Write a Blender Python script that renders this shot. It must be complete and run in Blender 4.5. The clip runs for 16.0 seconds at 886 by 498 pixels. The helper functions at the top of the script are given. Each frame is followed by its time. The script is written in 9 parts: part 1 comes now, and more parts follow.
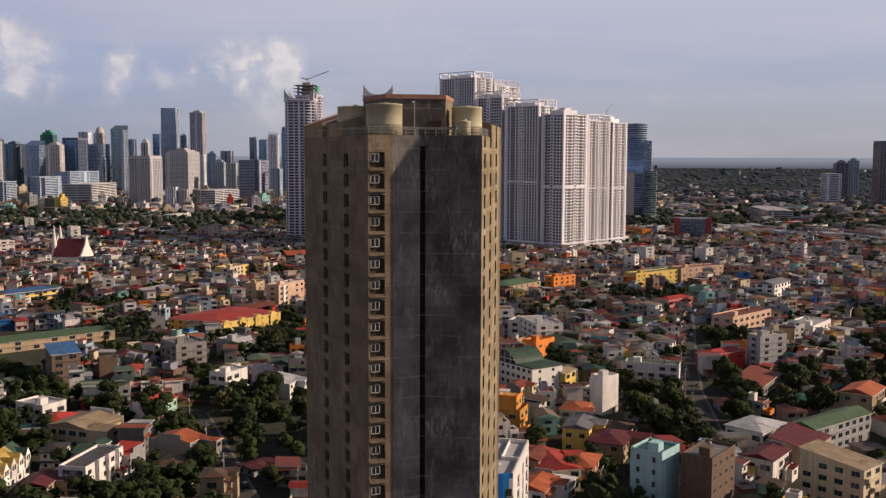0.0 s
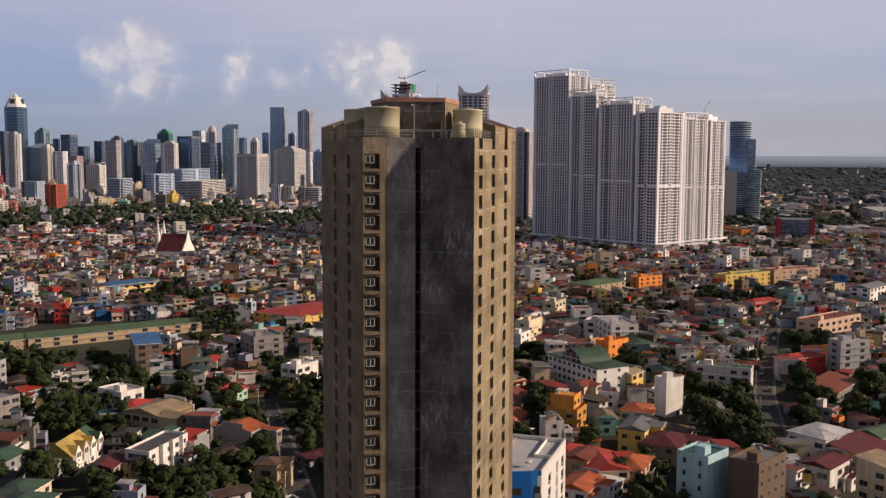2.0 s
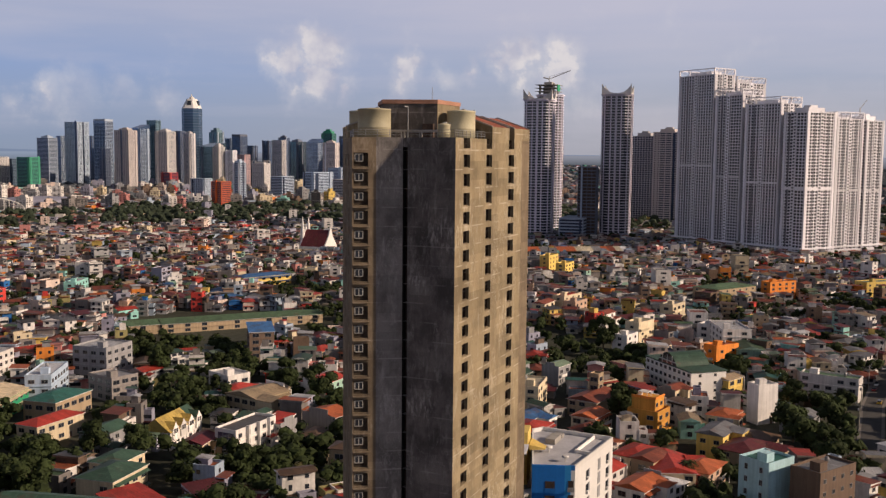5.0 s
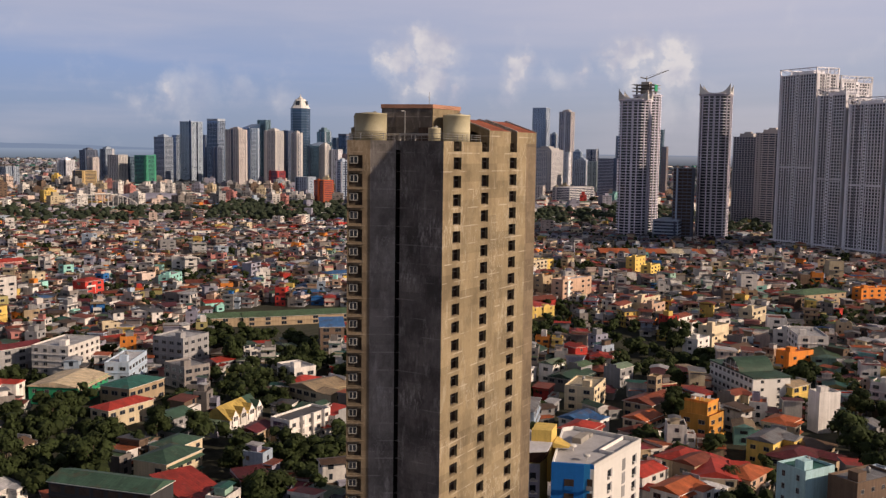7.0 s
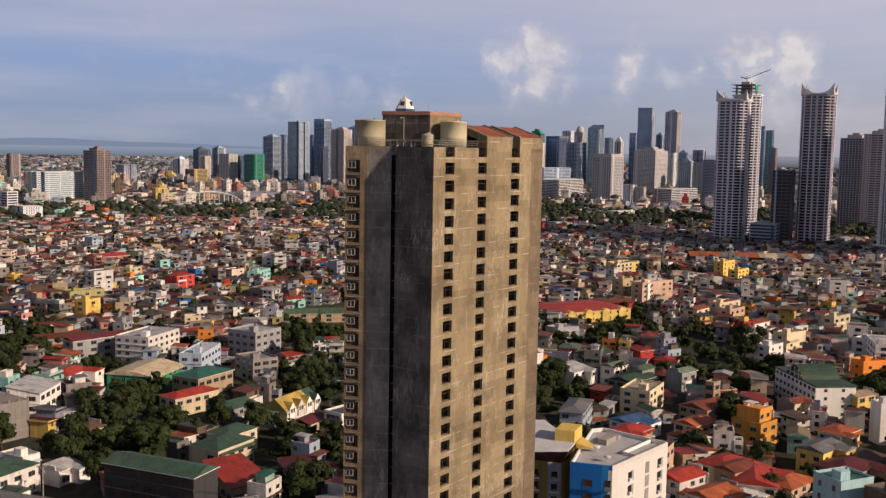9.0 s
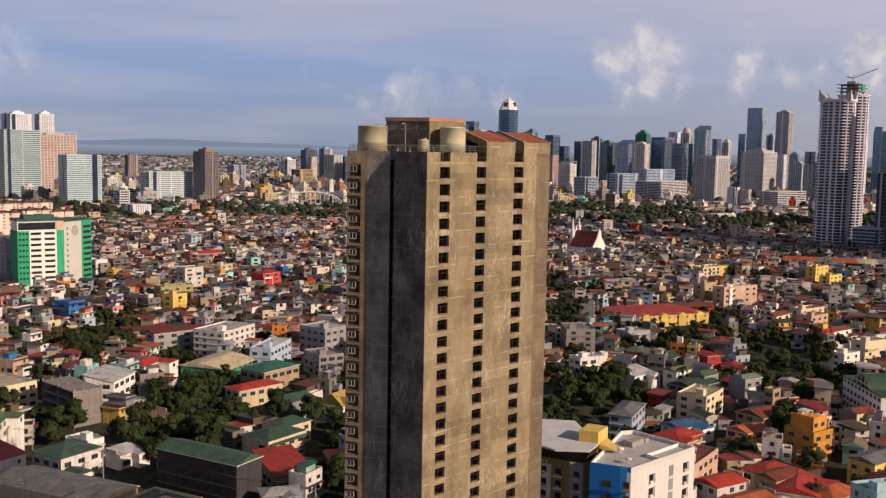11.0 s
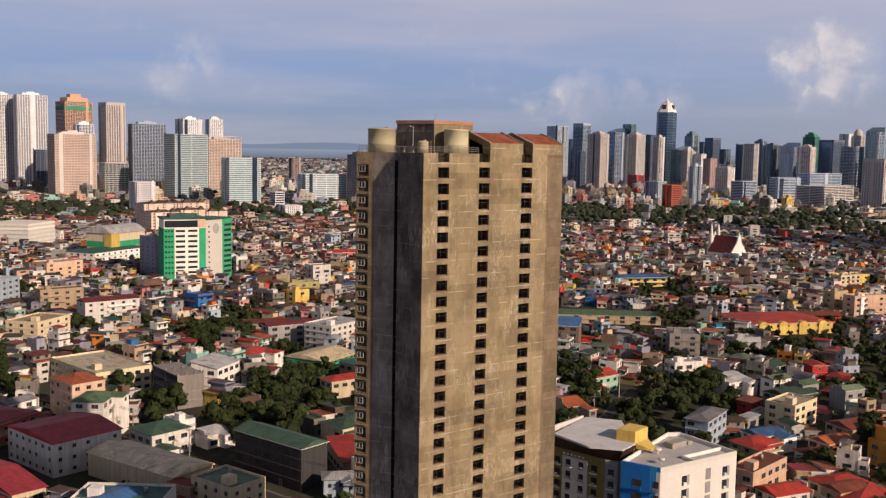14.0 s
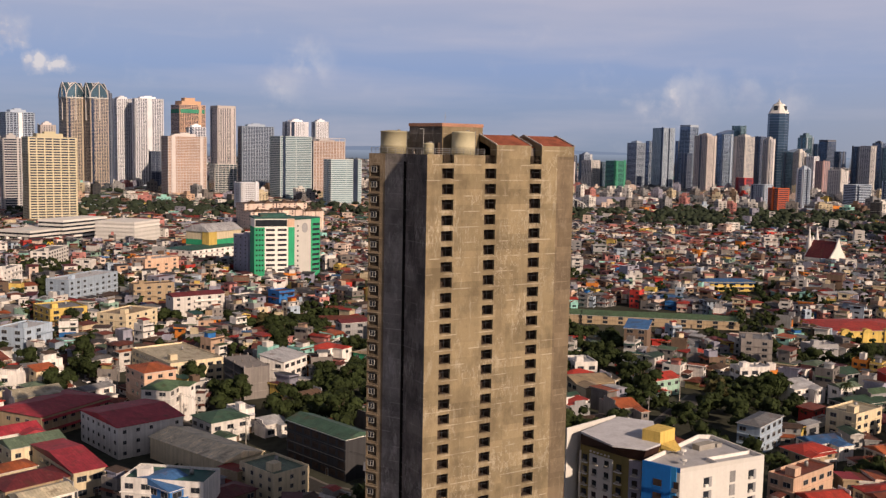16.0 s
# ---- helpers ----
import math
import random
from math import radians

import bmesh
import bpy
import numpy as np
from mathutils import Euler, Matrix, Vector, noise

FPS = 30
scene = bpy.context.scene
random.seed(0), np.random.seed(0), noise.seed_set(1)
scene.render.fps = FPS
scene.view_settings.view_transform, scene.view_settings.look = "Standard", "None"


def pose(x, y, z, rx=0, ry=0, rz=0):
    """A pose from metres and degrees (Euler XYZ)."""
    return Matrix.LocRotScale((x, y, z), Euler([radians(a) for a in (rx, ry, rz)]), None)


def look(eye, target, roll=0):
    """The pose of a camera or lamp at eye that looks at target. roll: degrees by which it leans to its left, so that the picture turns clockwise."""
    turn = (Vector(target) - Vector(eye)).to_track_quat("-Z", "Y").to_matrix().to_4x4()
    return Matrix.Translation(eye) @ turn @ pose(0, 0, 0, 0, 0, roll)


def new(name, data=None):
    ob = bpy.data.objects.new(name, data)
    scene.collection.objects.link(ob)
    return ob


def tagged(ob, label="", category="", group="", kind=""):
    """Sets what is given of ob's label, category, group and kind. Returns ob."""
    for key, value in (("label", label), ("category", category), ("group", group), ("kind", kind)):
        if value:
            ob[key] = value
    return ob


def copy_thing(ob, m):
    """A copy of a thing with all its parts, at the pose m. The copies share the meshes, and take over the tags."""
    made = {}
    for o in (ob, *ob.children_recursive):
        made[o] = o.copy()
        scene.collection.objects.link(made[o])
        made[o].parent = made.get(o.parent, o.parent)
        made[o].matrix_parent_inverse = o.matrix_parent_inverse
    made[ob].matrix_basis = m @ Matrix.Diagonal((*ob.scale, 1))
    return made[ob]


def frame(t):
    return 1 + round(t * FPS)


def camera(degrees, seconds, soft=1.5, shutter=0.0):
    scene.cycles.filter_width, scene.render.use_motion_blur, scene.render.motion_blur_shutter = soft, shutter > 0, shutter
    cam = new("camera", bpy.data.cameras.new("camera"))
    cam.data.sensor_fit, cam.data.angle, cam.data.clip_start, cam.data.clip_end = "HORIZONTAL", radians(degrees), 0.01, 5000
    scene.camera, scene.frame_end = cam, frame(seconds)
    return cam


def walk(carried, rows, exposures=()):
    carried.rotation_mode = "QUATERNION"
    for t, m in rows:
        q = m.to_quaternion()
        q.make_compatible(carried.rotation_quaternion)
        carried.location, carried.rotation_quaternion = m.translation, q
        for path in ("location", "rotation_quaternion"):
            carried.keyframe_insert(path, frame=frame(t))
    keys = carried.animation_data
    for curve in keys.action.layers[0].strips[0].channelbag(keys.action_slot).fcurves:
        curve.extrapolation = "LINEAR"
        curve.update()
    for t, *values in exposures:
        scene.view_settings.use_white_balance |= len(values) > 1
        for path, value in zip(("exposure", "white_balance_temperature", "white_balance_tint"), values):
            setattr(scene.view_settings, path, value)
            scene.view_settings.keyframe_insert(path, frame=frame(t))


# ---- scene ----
cam = camera(48.4, 16.0, soft=1.35)
PATH = [
    (0, (-139.79, -13.20, 96.48), (57.58, 13.25, 77.97), 0.18),
    (0.5, (-140.03, -17.22, 96.77), (56.54, 14.58, 78.06), 0.19),
    (1, (-140.23, -21.39, 96.95), (55.39, 15.76, 78.10), 0.21),
    (1.5, (-140.37, -25.69, 97.03), (54.15, 16.80, 78.10), 0.22),
    (2, (-140.45, -30.10, 97.05), (52.82, 17.72, 78.07), 0.24),
    (2.5, (-140.45, -34.61, 97.03), (51.43, 18.51, 78.03), 0.27),
    (3, (-140.37, -39.21, 97.00), (49.96, 19.19, 77.98), 0.30),
    (3.5, (-140.20, -43.88, 96.98), (48.45, 19.76, 77.93), 0.35),
    (4, (-139.93, -48.60, 96.97), (46.89, 20.21, 77.90), 0.39),
    (4.5, (-139.56, -53.37, 97.00), (45.28, 20.57, 77.88), 0.45),
    (5, (-139.08, -58.19, 97.06), (43.65, 20.82, 77.90), 0.51),
    (5.5, (-138.49, -63.03, 97.17), (41.99, 20.98, 77.95), 0.57),
    (6, (-137.77, -67.90, 97.33), (40.32, 21.04, 78.03), 0.64),
    (6.5, (-136.94, -72.78, 97.54), (38.64, 21.02, 78.15), 0.71),
    (7, (-135.97, -77.66, 97.78), (36.95, 20.92, 78.30), 0.77),
    (7.5, (-134.87, -82.55, 98.06), (35.27, 20.74, 78.49), 0.83),
    (8, (-133.63, -87.42, 98.37), (33.60, 20.50, 78.70), 0.88),
    (8.5, (-132.25, -92.28, 98.69), (31.95, 20.18, 78.93), 0.93),
    (9, (-130.73, -97.11, 99.01), (30.31, 19.81, 79.16), 0.98),
    (9.5, (-129.06, -101.91, 99.32), (28.71, 19.39, 79.40), 1.01),
    (10, (-127.24, -106.67, 99.61), (27.13, 18.92, 79.62), 1.04),
    (10.5, (-125.27, -111.38, 99.86), (25.58, 18.40, 79.82), 1.05),
    (11, (-123.14, -116.04, 100.06), (24.07, 17.85, 79.99), 1.06),
    (11.5, (-120.87, -120.64, 100.21), (22.59, 17.25, 80.12), 1.07),
    (12, (-118.46, -125.17, 100.30), (21.15, 16.62, 80.21), 1.06),
    (12.5, (-115.91, -129.65, 100.33), (19.73, 15.96, 80.26), 1.06),
    (13, (-113.22, -134.06, 100.32), (18.33, 15.25, 80.27), 1.05),
    (13.5, (-110.42, -138.41, 100.26), (16.94, 14.49, 80.24), 1.04),
    (14, (-107.52, -142.71, 100.18), (15.56, 13.66, 80.20), 1.03),
    (14.5, (-104.54, -146.96, 100.12), (14.16, 12.77, 80.16), 1.03),
    (15, (-101.49, -151.18, 100.11), (12.73, 11.78, 80.17), 1.04),
    (15.5, (-98.42, -155.40, 100.21), (11.24, 10.66, 80.25), 1.06),
    (16, (-95.35, -159.62, 100.48), (9.68, 9.41, 80.49), 1.09),
]
walk(cam, [(t, look(eye, target, roll)) for t, eye, target, roll in PATH], exposures=((0, 0.0, 6500, 10), (6, 0.0, 6530, 10.3), (16, 0.0, 6640, 11.3)))

# ---- daylight ----
SUN_EL, SUN_AZ = 24.5, math.atan2(0.19, -0.98)      # azimuth from +y towards +x
to_sun = Vector((math.sin(SUN_AZ) * math.cos(radians(SUN_EL)), math.cos(SUN_AZ) * math.cos(radians(SUN_EL)), math.sin(radians(SUN_EL))))
sun_data = bpy.data.lights.new("sun", "SUN")
sun_data.energy, sun_data.angle, sun_data.color = 5.0, radians(0.6), (1.0, 0.775, 0.59)
sun = new("sun", sun_data)
sun.matrix_world = look((0, 0, 400), Vector((0, 0, 400)) - to_sun)


def link(nt, a, b):
    nt.links.new(a, b)


def make_world():
    world = bpy.data.worlds.new("sky")
    scene.world = world
    world.use_nodes = True
    nt = world.node_tree
    nt.nodes.clear()
    N = nt.nodes.new
    out, bg = N("ShaderNodeOutputWorld"), N("ShaderNodeBackground")
    sky = N("ShaderNodeTexSky")
    sky.sky_type, sky.sun_disc = "NISHITA", False
    sky.sun_elevation, sky.sun_rotation = radians(SUN_EL), SUN_AZ
    sky.dust_density, sky.altitude = 2.0, 90
    tc = N("ShaderNodeTexCoord")
    sep = N("ShaderNodeSeparateXYZ")
    link(nt, tc.outputs["Generated"], sep.inputs[0])
    dim = N("ShaderNodeMix")
    dim.data_type, dim.blend_type = "RGBA", "MULTIPLY"
    dim.inputs[0].default_value = 1.0
    dim.inputs[7].default_value = (0.10, 0.10, 0.10, 1)
    link(nt, sky.outputs[0], dim.inputs[6])
    # thin high veil, paler upwards
    ramp = N("ShaderNodeValToRGB")
    els = ramp.color_ramp.elements
    els[0].position, els[0].color = 0.0, (0.40, 0.40, 0.46, 1)
    els[1].position, els[1].color = 1.0, (0.05, 0.055, 0.08, 1)
    for p, c in ((0.035, (0.41, 0.42, 0.50)), (0.08, (0.39, 0.43, 0.57)), (0.125, (0.48, 0.49, 0.63)), (0.20, (0.60, 0.57, 0.69)), (0.30, (0.25, 0.25, 0.31)), (0.5, (0.10, 0.105, 0.14))):
        e = els.new(p)
        e.color = (*c, 1)
    link(nt, sep.outputs[2], ramp.inputs[0])
    ramp2 = N("ShaderNodeValToRGB")
    els = ramp2.color_ramp.elements
    els[0].position, els[0].color = 0.0, (0.27, 0.335, 0.47, 1)
    els[1].position, els[1].color = 1.0, (0.05, 0.055, 0.08, 1)
    for p, c in ((0.035, (0.255, 0.335, 0.52)), (0.08, (0.25, 0.345, 0.60)), (0.125, (0.34, 0.39, 0.58)), (0.17, (0.46, 0.46, 0.60)), (0.20, (0.55, 0.53, 0.65)), (0.30, (0.25, 0.25, 0.31)), (0.5, (0.10, 0.105, 0.14))):
        e = els.new(p)
        e.color = (*c, 1)
    link(nt, sep.outputs[2], ramp2.inputs[0])
    side = N("ShaderNodeMapRange")
    side.interpolation_type = "SMOOTHSTEP"
    side.inputs[1].default_value, side.inputs[2].default_value = 0.15, 0.85
    link(nt, sep.outputs[1], side.inputs[0])
    both = N("ShaderNodeMix")
    both.data_type = "RGBA"
    link(nt, side.outputs[0], both.inputs[0])
    link(nt, ramp.outputs[0], both.inputs[6])
    link(nt, ramp2.outputs[0], both.inputs[7])
    mixv = N("ShaderNodeMix")
    mixv.data_type = "RGBA"
    mixv.inputs[0].default_value = 0.88
    link(nt, dim.outputs[2], mixv.inputs[6])
    link(nt, both.outputs[2], mixv.inputs[7])
    # streaked veil
    mp = N("ShaderNodeMapping")
    mp.inputs["Scale"].default_value = (1.6, 1.6, 14)
    link(nt, tc.outputs["Generated"], mp.inputs[0])
    ns = N("ShaderNodeTexNoise")
    ns.inputs["Scale"].default_value, ns.inputs["Detail"].default_value = 2.2, 6
    link(nt, mp.outputs[0], ns.inputs[0])
    mr = N("ShaderNodeMapRange")
    mr.inputs[1].default_value, mr.inputs[2].default_value, mr.inputs[3].default_value, mr.inputs[4].default_value = 0.45, 0.8, 0.0, 0.4
    link(nt, ns.outputs[0], mr.inputs[0])
    veil = N("ShaderNodeMix")
    veil.data_type = "RGBA"
    veil.inputs[7].default_value = (0.60, 0.56, 0.63, 1)
    link(nt, mr.outputs[0], veil.inputs[0])
    link(nt, mixv.outputs[2], veil.inputs[6])
    # cumulus: puffs round fixed directions, broken up by noise
    cn = N("ShaderNodeTexNoise")
    cn.inputs["Scale"].default_value, cn.inputs["Detail"].default_value, cn.inputs["Roughness"].default_value = 24, 10, 0.6
    link(nt, tc.outputs["Generated"], cn.inputs[0])
    warp = N("ShaderNodeVectorMath")
    warp.operation = "MULTIPLY_ADD"
    warp.inputs[1].default_value = (0.06, 0.06, 0.06)
    link(nt, cn.outputs[1], warp.inputs[0])
    shift = N("ShaderNodeVectorMath")
    shift.operation = "SUBTRACT"
    shift.inputs[1].default_value = (0.03, 0.03, 0.03)
    link(nt, tc.outputs["Generated"], shift.inputs[0])
    link(nt, shift.outputs[0], warp.inputs[2])
    total = None
    for d, r, strength in PUFFS:
        v = N("ShaderNodeVectorMath")
        v.operation = "DISTANCE"
        v.inputs[1].default_value = Vector(d).normalized()
        link(nt, warp.outputs[0], v.inputs[0])
        m = N("ShaderNodeMapRange")
        m.inputs[1].default_value, m.inputs[2].default_value, m.inputs[3].default_value, m.inputs[4].default_value = 0.0, r, strength, 0.0
        link(nt, v.outputs["Value"], m.inputs[0])
        if total is None:
            total = m.outputs[0]
        else:
            a = N("ShaderNodeMath")
            a.operation = "MAXIMUM"
            link(nt, total, a.inputs[0])
            link(nt, m.outputs[0], a.inputs[1])
            total = a.outputs[0]
    ad = N("ShaderNodeMath")
    ad.operation = "MULTIPLY_ADD"
    ad.inputs[1].default_value = 0.9
    link(nt, total, ad.inputs[0])
    link(nt, cn.outputs[0], ad.inputs[2])
    cm = N("ShaderNodeMapRange")
    cm.interpolation_type = "SMOOTHSTEP"
    cm.inputs[1].default_value, cm.inputs[2].default_value, cm.inputs[3].default_value, cm.inputs[4].default_value = 0.80, 1.16, 0.0, 0.78
    link(nt, ad.outputs[0], cm.inputs[0])
    soft = N("ShaderNodeMapRange")
    soft.interpolation_type = "SMOOTHSTEP"
    soft.inputs[1].default_value, soft.inputs[2].default_value, soft.inputs[3].default_value, soft.inputs[4].default_value = 0.52, 1.15, 0.0, 0.42
    link(nt, ad.outputs[0], soft.inputs[0])
    most = N("ShaderNodeMath")
    most.operation = "MAXIMUM"
    link(nt, cm.outputs[0], most.inputs[0])
    link(nt, soft.outputs[0], most.inputs[1])
    shade = N("ShaderNodeTexNoise")
    shade.inputs["Scale"].default_value, shade.inputs["Detail"].default_value = 26, 6
    link(nt, tc.outputs["Generated"], shade.inputs[0])
    cr = N("ShaderNodeValToRGB")
    cr.color_ramp.elements[0].position, cr.color_ramp.elements[0].color = 0.40, (0.50, 0.49, 0.58, 1)
    cr.color_ramp.elements[1].position, cr.color_ramp.elements[1].color = 0.58, (0.78, 0.725, 0.715, 1)
    link(nt, shade.outputs[0], cr.inputs[0])
    fin = N("ShaderNodeMix")
    fin.data_type = "RGBA"
    link(nt, most.outputs[0], fin.inputs[0])
    link(nt, veil.outputs[2], fin.inputs[6])
    link(nt, cr.outputs[0], fin.inputs[7])
    link(nt, fin.outputs[2], bg.inputs[0])
    bg.inputs[1].default_value = 1.0
    link(nt, bg.outputs[0], out.inputs[0])


PUFFS = (
    ((0.8509, 0.5135, 0.1112), 0.036, 1.0),
    ((0.8439, 0.5286, 0.0918), 0.038, 1.0),
    ((0.8619, 0.4970, 0.1006), 0.030, 1.0),
    ((0.8568, 0.5100, 0.0756), 0.038, 1.0),
    ((0.8703, 0.4883, 0.0648), 0.025, 0.8),
    ((0.8472, 0.5271, 0.0670), 0.030, 0.7),
    ((0.8986, 0.4304, 0.0849), 0.028, 1.0),
    ((0.8963, 0.4383, 0.0682), 0.030, 0.75),
    ((0.9017, 0.4227, 0.0904), 0.020, 1.0),
    ((0.9354, 0.3410, 0.0933), 0.028, 1.0),
    ((0.9415, 0.3230, 0.0959), 0.030, 1.0),
    ((0.9525, 0.2887, 0.0968), 0.030, 1.0),
    ((0.9523, 0.2947, 0.0796), 0.038, 1.0),
    ((0.9559, 0.2820, 0.0822), 0.030, 1.0),
    ((0.9444, 0.3204, 0.0743), 0.030, 0.7),
    ((0.9257, 0.3693, 0.0824), 0.020, 0.8),
    ((0.9166, 0.3924, 0.0769), 0.020, 0.6),
    ((0.9508, 0.3047, 0.0552), 0.040, 0.6),
    ((0.9649, 0.2583, 0.0471), 0.030, 0.6),
    ((0.1392, 0.9847, 0.1049), 0.024, 1.0),
    ((0.1438, 0.9849, 0.0967), 0.018, 1.0),
    ((0.1563, 0.9848, 0.0757), 0.016, 1.0),
    ((0.1705, 0.9825, 0.0749), 0.018, 1.0),
    ((0.1873, 0.9795, 0.0737), 0.014, 1.0),
    ((0.7209, 0.6907, 0.0569), 0.040, 0.5),
    ((0.6876, 0.7243, 0.0512), 0.030, 0.5),
    ((0.4127, 0.9077, 0.0758), 0.035, 0.5),
    ((0.3827, 0.9218, 0.0611), 0.040, 0.48),
    ((0.7018, 0.7104, 0.0539), 0.030, 0.68),
    ((0.6905, 0.7217, 0.0483), 0.020, 0.7),
    ((0.7754, 0.6292, 0.0544), 0.030, 0.55),
    ((0.7515, 0.6566, 0.0636), 0.030, 0.45),
)
make_world()


# ---- materials ----
def material(name, color, rough=0.8, var=0.25, scale=0.4, fine=3.0, bump=0.15, metal=0.0, streak=0.0, island=False, hue=None, spec=0.3):
    """Painted, mineral or metal surface: large patches and fine grain, vertical streaks where wanted, a shift from piece to piece."""
    m = bpy.data.materials.new(name)
    m.use_nodes = True
    nt = m.node_tree
    b = nt.nodes["Principled BSDF"]
    b.inputs["Roughness"].default_value, b.inputs["Metallic"].default_value = rough, metal
    b.inputs["Specular IOR Level"].default_value = spec
    N = nt.nodes.new
    tc = N("ShaderNodeTexCoord")
    geo = N("ShaderNodeNewGeometry")
    n1, n2 = N("ShaderNodeTexNoise"), N("ShaderNodeTexNoise")
    n1.inputs["Scale"].default_value, n1.inputs["Detail"].default_value = scale, 5
    n2.inputs["Scale"].default_value, n2.inputs["Detail"].default_value = fine, 4
    link(nt, geo.outputs["Position"], n1.inputs[0])
    link(nt, geo.outputs["Position"], n2.inputs[0])
    add = N("ShaderNodeMath")
    add.operation = "MULTIPLY_ADD"
    add.inputs[1].default_value = 0.6
    link(nt, n1.outputs[0], add.inputs[0])
    half = N("ShaderNodeMath")
    half.operation = "MULTIPLY"
    half.inputs[1].default_value = 0.4
    link(nt, n2.outputs[0], half.inputs[0])
    link(nt, half.outputs[0], add.inputs[2])
    last = add.outputs[0]
    if streak:
        mp = N("ShaderNodeMapping")
        mp.inputs["Scale"].default_value = (1.1, 1.1, 0.05)
        link(nt, geo.outputs["Position"], mp.inputs[0])
        n3 = N("ShaderNodeTexNoise")
        n3.inputs["Scale"].default_value, n3.inputs["Detail"].default_value = 1.0, 6
        link(nt, mp.outputs[0], n3.inputs[0])
        mx = N("ShaderNodeMix")
        mx.inputs[0].default_value = streak
        link(nt, last, mx.inputs[2])
        link(nt, n3.outputs[0], mx.inputs[3])
        last = mx.outputs[0]
    rnd = geo.outputs["Random Per Island"] if island else None
    if rnd is None:
        info = N("ShaderNodeObjectInfo")
        rnd = info.outputs["Random"]
    mr = N("ShaderNodeMapRange")
    mr.inputs[1].default_value, mr.inputs[2].default_value = 0.3, 0.7
    mr.inputs[3].default_value, mr.inputs[4].default_value = 1 - var, 1 + var
    link(nt, last, mr.inputs[0])
    m2 = N("ShaderNodeMapRange")
    m2.inputs[3].default_value, m2.inputs[4].default_value = 0.78, 1.18
    link(nt, rnd, m2.inputs[0])
    mul = N("ShaderNodeMath")
    mul.operation = "MULTIPLY"
    link(nt, mr.outputs[0], mul.inputs[0])
    link(nt, m2.outputs[0], mul.inputs[1])
    cx = N("ShaderNodeMix")
    cx.data_type, cx.blend_type = "RGBA", "MULTIPLY"
    cx.inputs[0].default_value = 1.0
    cx.inputs[6].default_value = (*color, 1)
    link(nt, mul.outputs[0], cx.inputs[7])
    link(nt, cx.outputs[2], b.inputs["Base Color"])
    if bump:
        bp = N("ShaderNodeBump")
        bp.inputs["Strength"].default_value, bp.inputs["Distance"].default_value = bump, 0.1
        link(nt, n2.outputs[0], bp.inputs["Height"])
        link(nt, bp.outputs[0], b.inputs["Normal"])
    return m


WALLS = dict(white=(0.68, 0.65, 0.62), cream=(0.58, 0.49, 0.34), grey=(0.30, 0.30, 0.31), tan=(0.38, 0.29, 0.19), peach=(0.54, 0.37, 0.27), blush=(0.66, 0.53, 0.46),
             yellow=(0.64, 0.46, 0.13), mint=(0.28, 0.44, 0.36), paleblue=(0.36, 0.44, 0.54), pink=(0.50, 0.22, 0.20), raw=(0.22, 0.20, 0.19),
             brown=(0.16, 0.11, 0.08), orange=(0.65, 0.22, 0.04), red=(0.50, 0.05, 0.04), aqua=(0.30, 0.60, 0.55), teal=(0.06, 0.20, 0.18), ochre=(0.56, 0.27, 0.05), palesea=(0.33, 0.50, 0.54),
             blue=(0.03, 0.16, 0.45), green=(0.03, 0.32, 0.16), dark=(0.05, 0.05, 0.055), olive=(0.30, 0.27, 0.12), lavender=(0.30, 0.30, 0.38))
ROOFS = dict(rust=(0.22, 0.06, 0.035), red=(0.40, 0.045, 0.03), maroon=(0.13, 0.025, 0.03), orange=(0.42, 0.11, 0.04), grey=(0.20, 0.20, 0.21), dark=(0.07, 0.07, 0.075),
             green=(0.09, 0.15, 0.08), teal=(0.03, 0.12, 0.10), pale=(0.50, 0.50, 0.52), blue=(0.05, 0.14, 0.32), brown=(0.12, 0.075, 0.05), tan=(0.36, 0.27, 0.17),
             cream=(0.50, 0.44, 0.32), yellow=(0.42, 0.30, 0.08), sage=(0.16, 0.22, 0.15), crimson=(0.38, 0.04, 0.055), sand=(0.78, 0.63, 0.42), forest=(0.045, 0.09, 0.062))
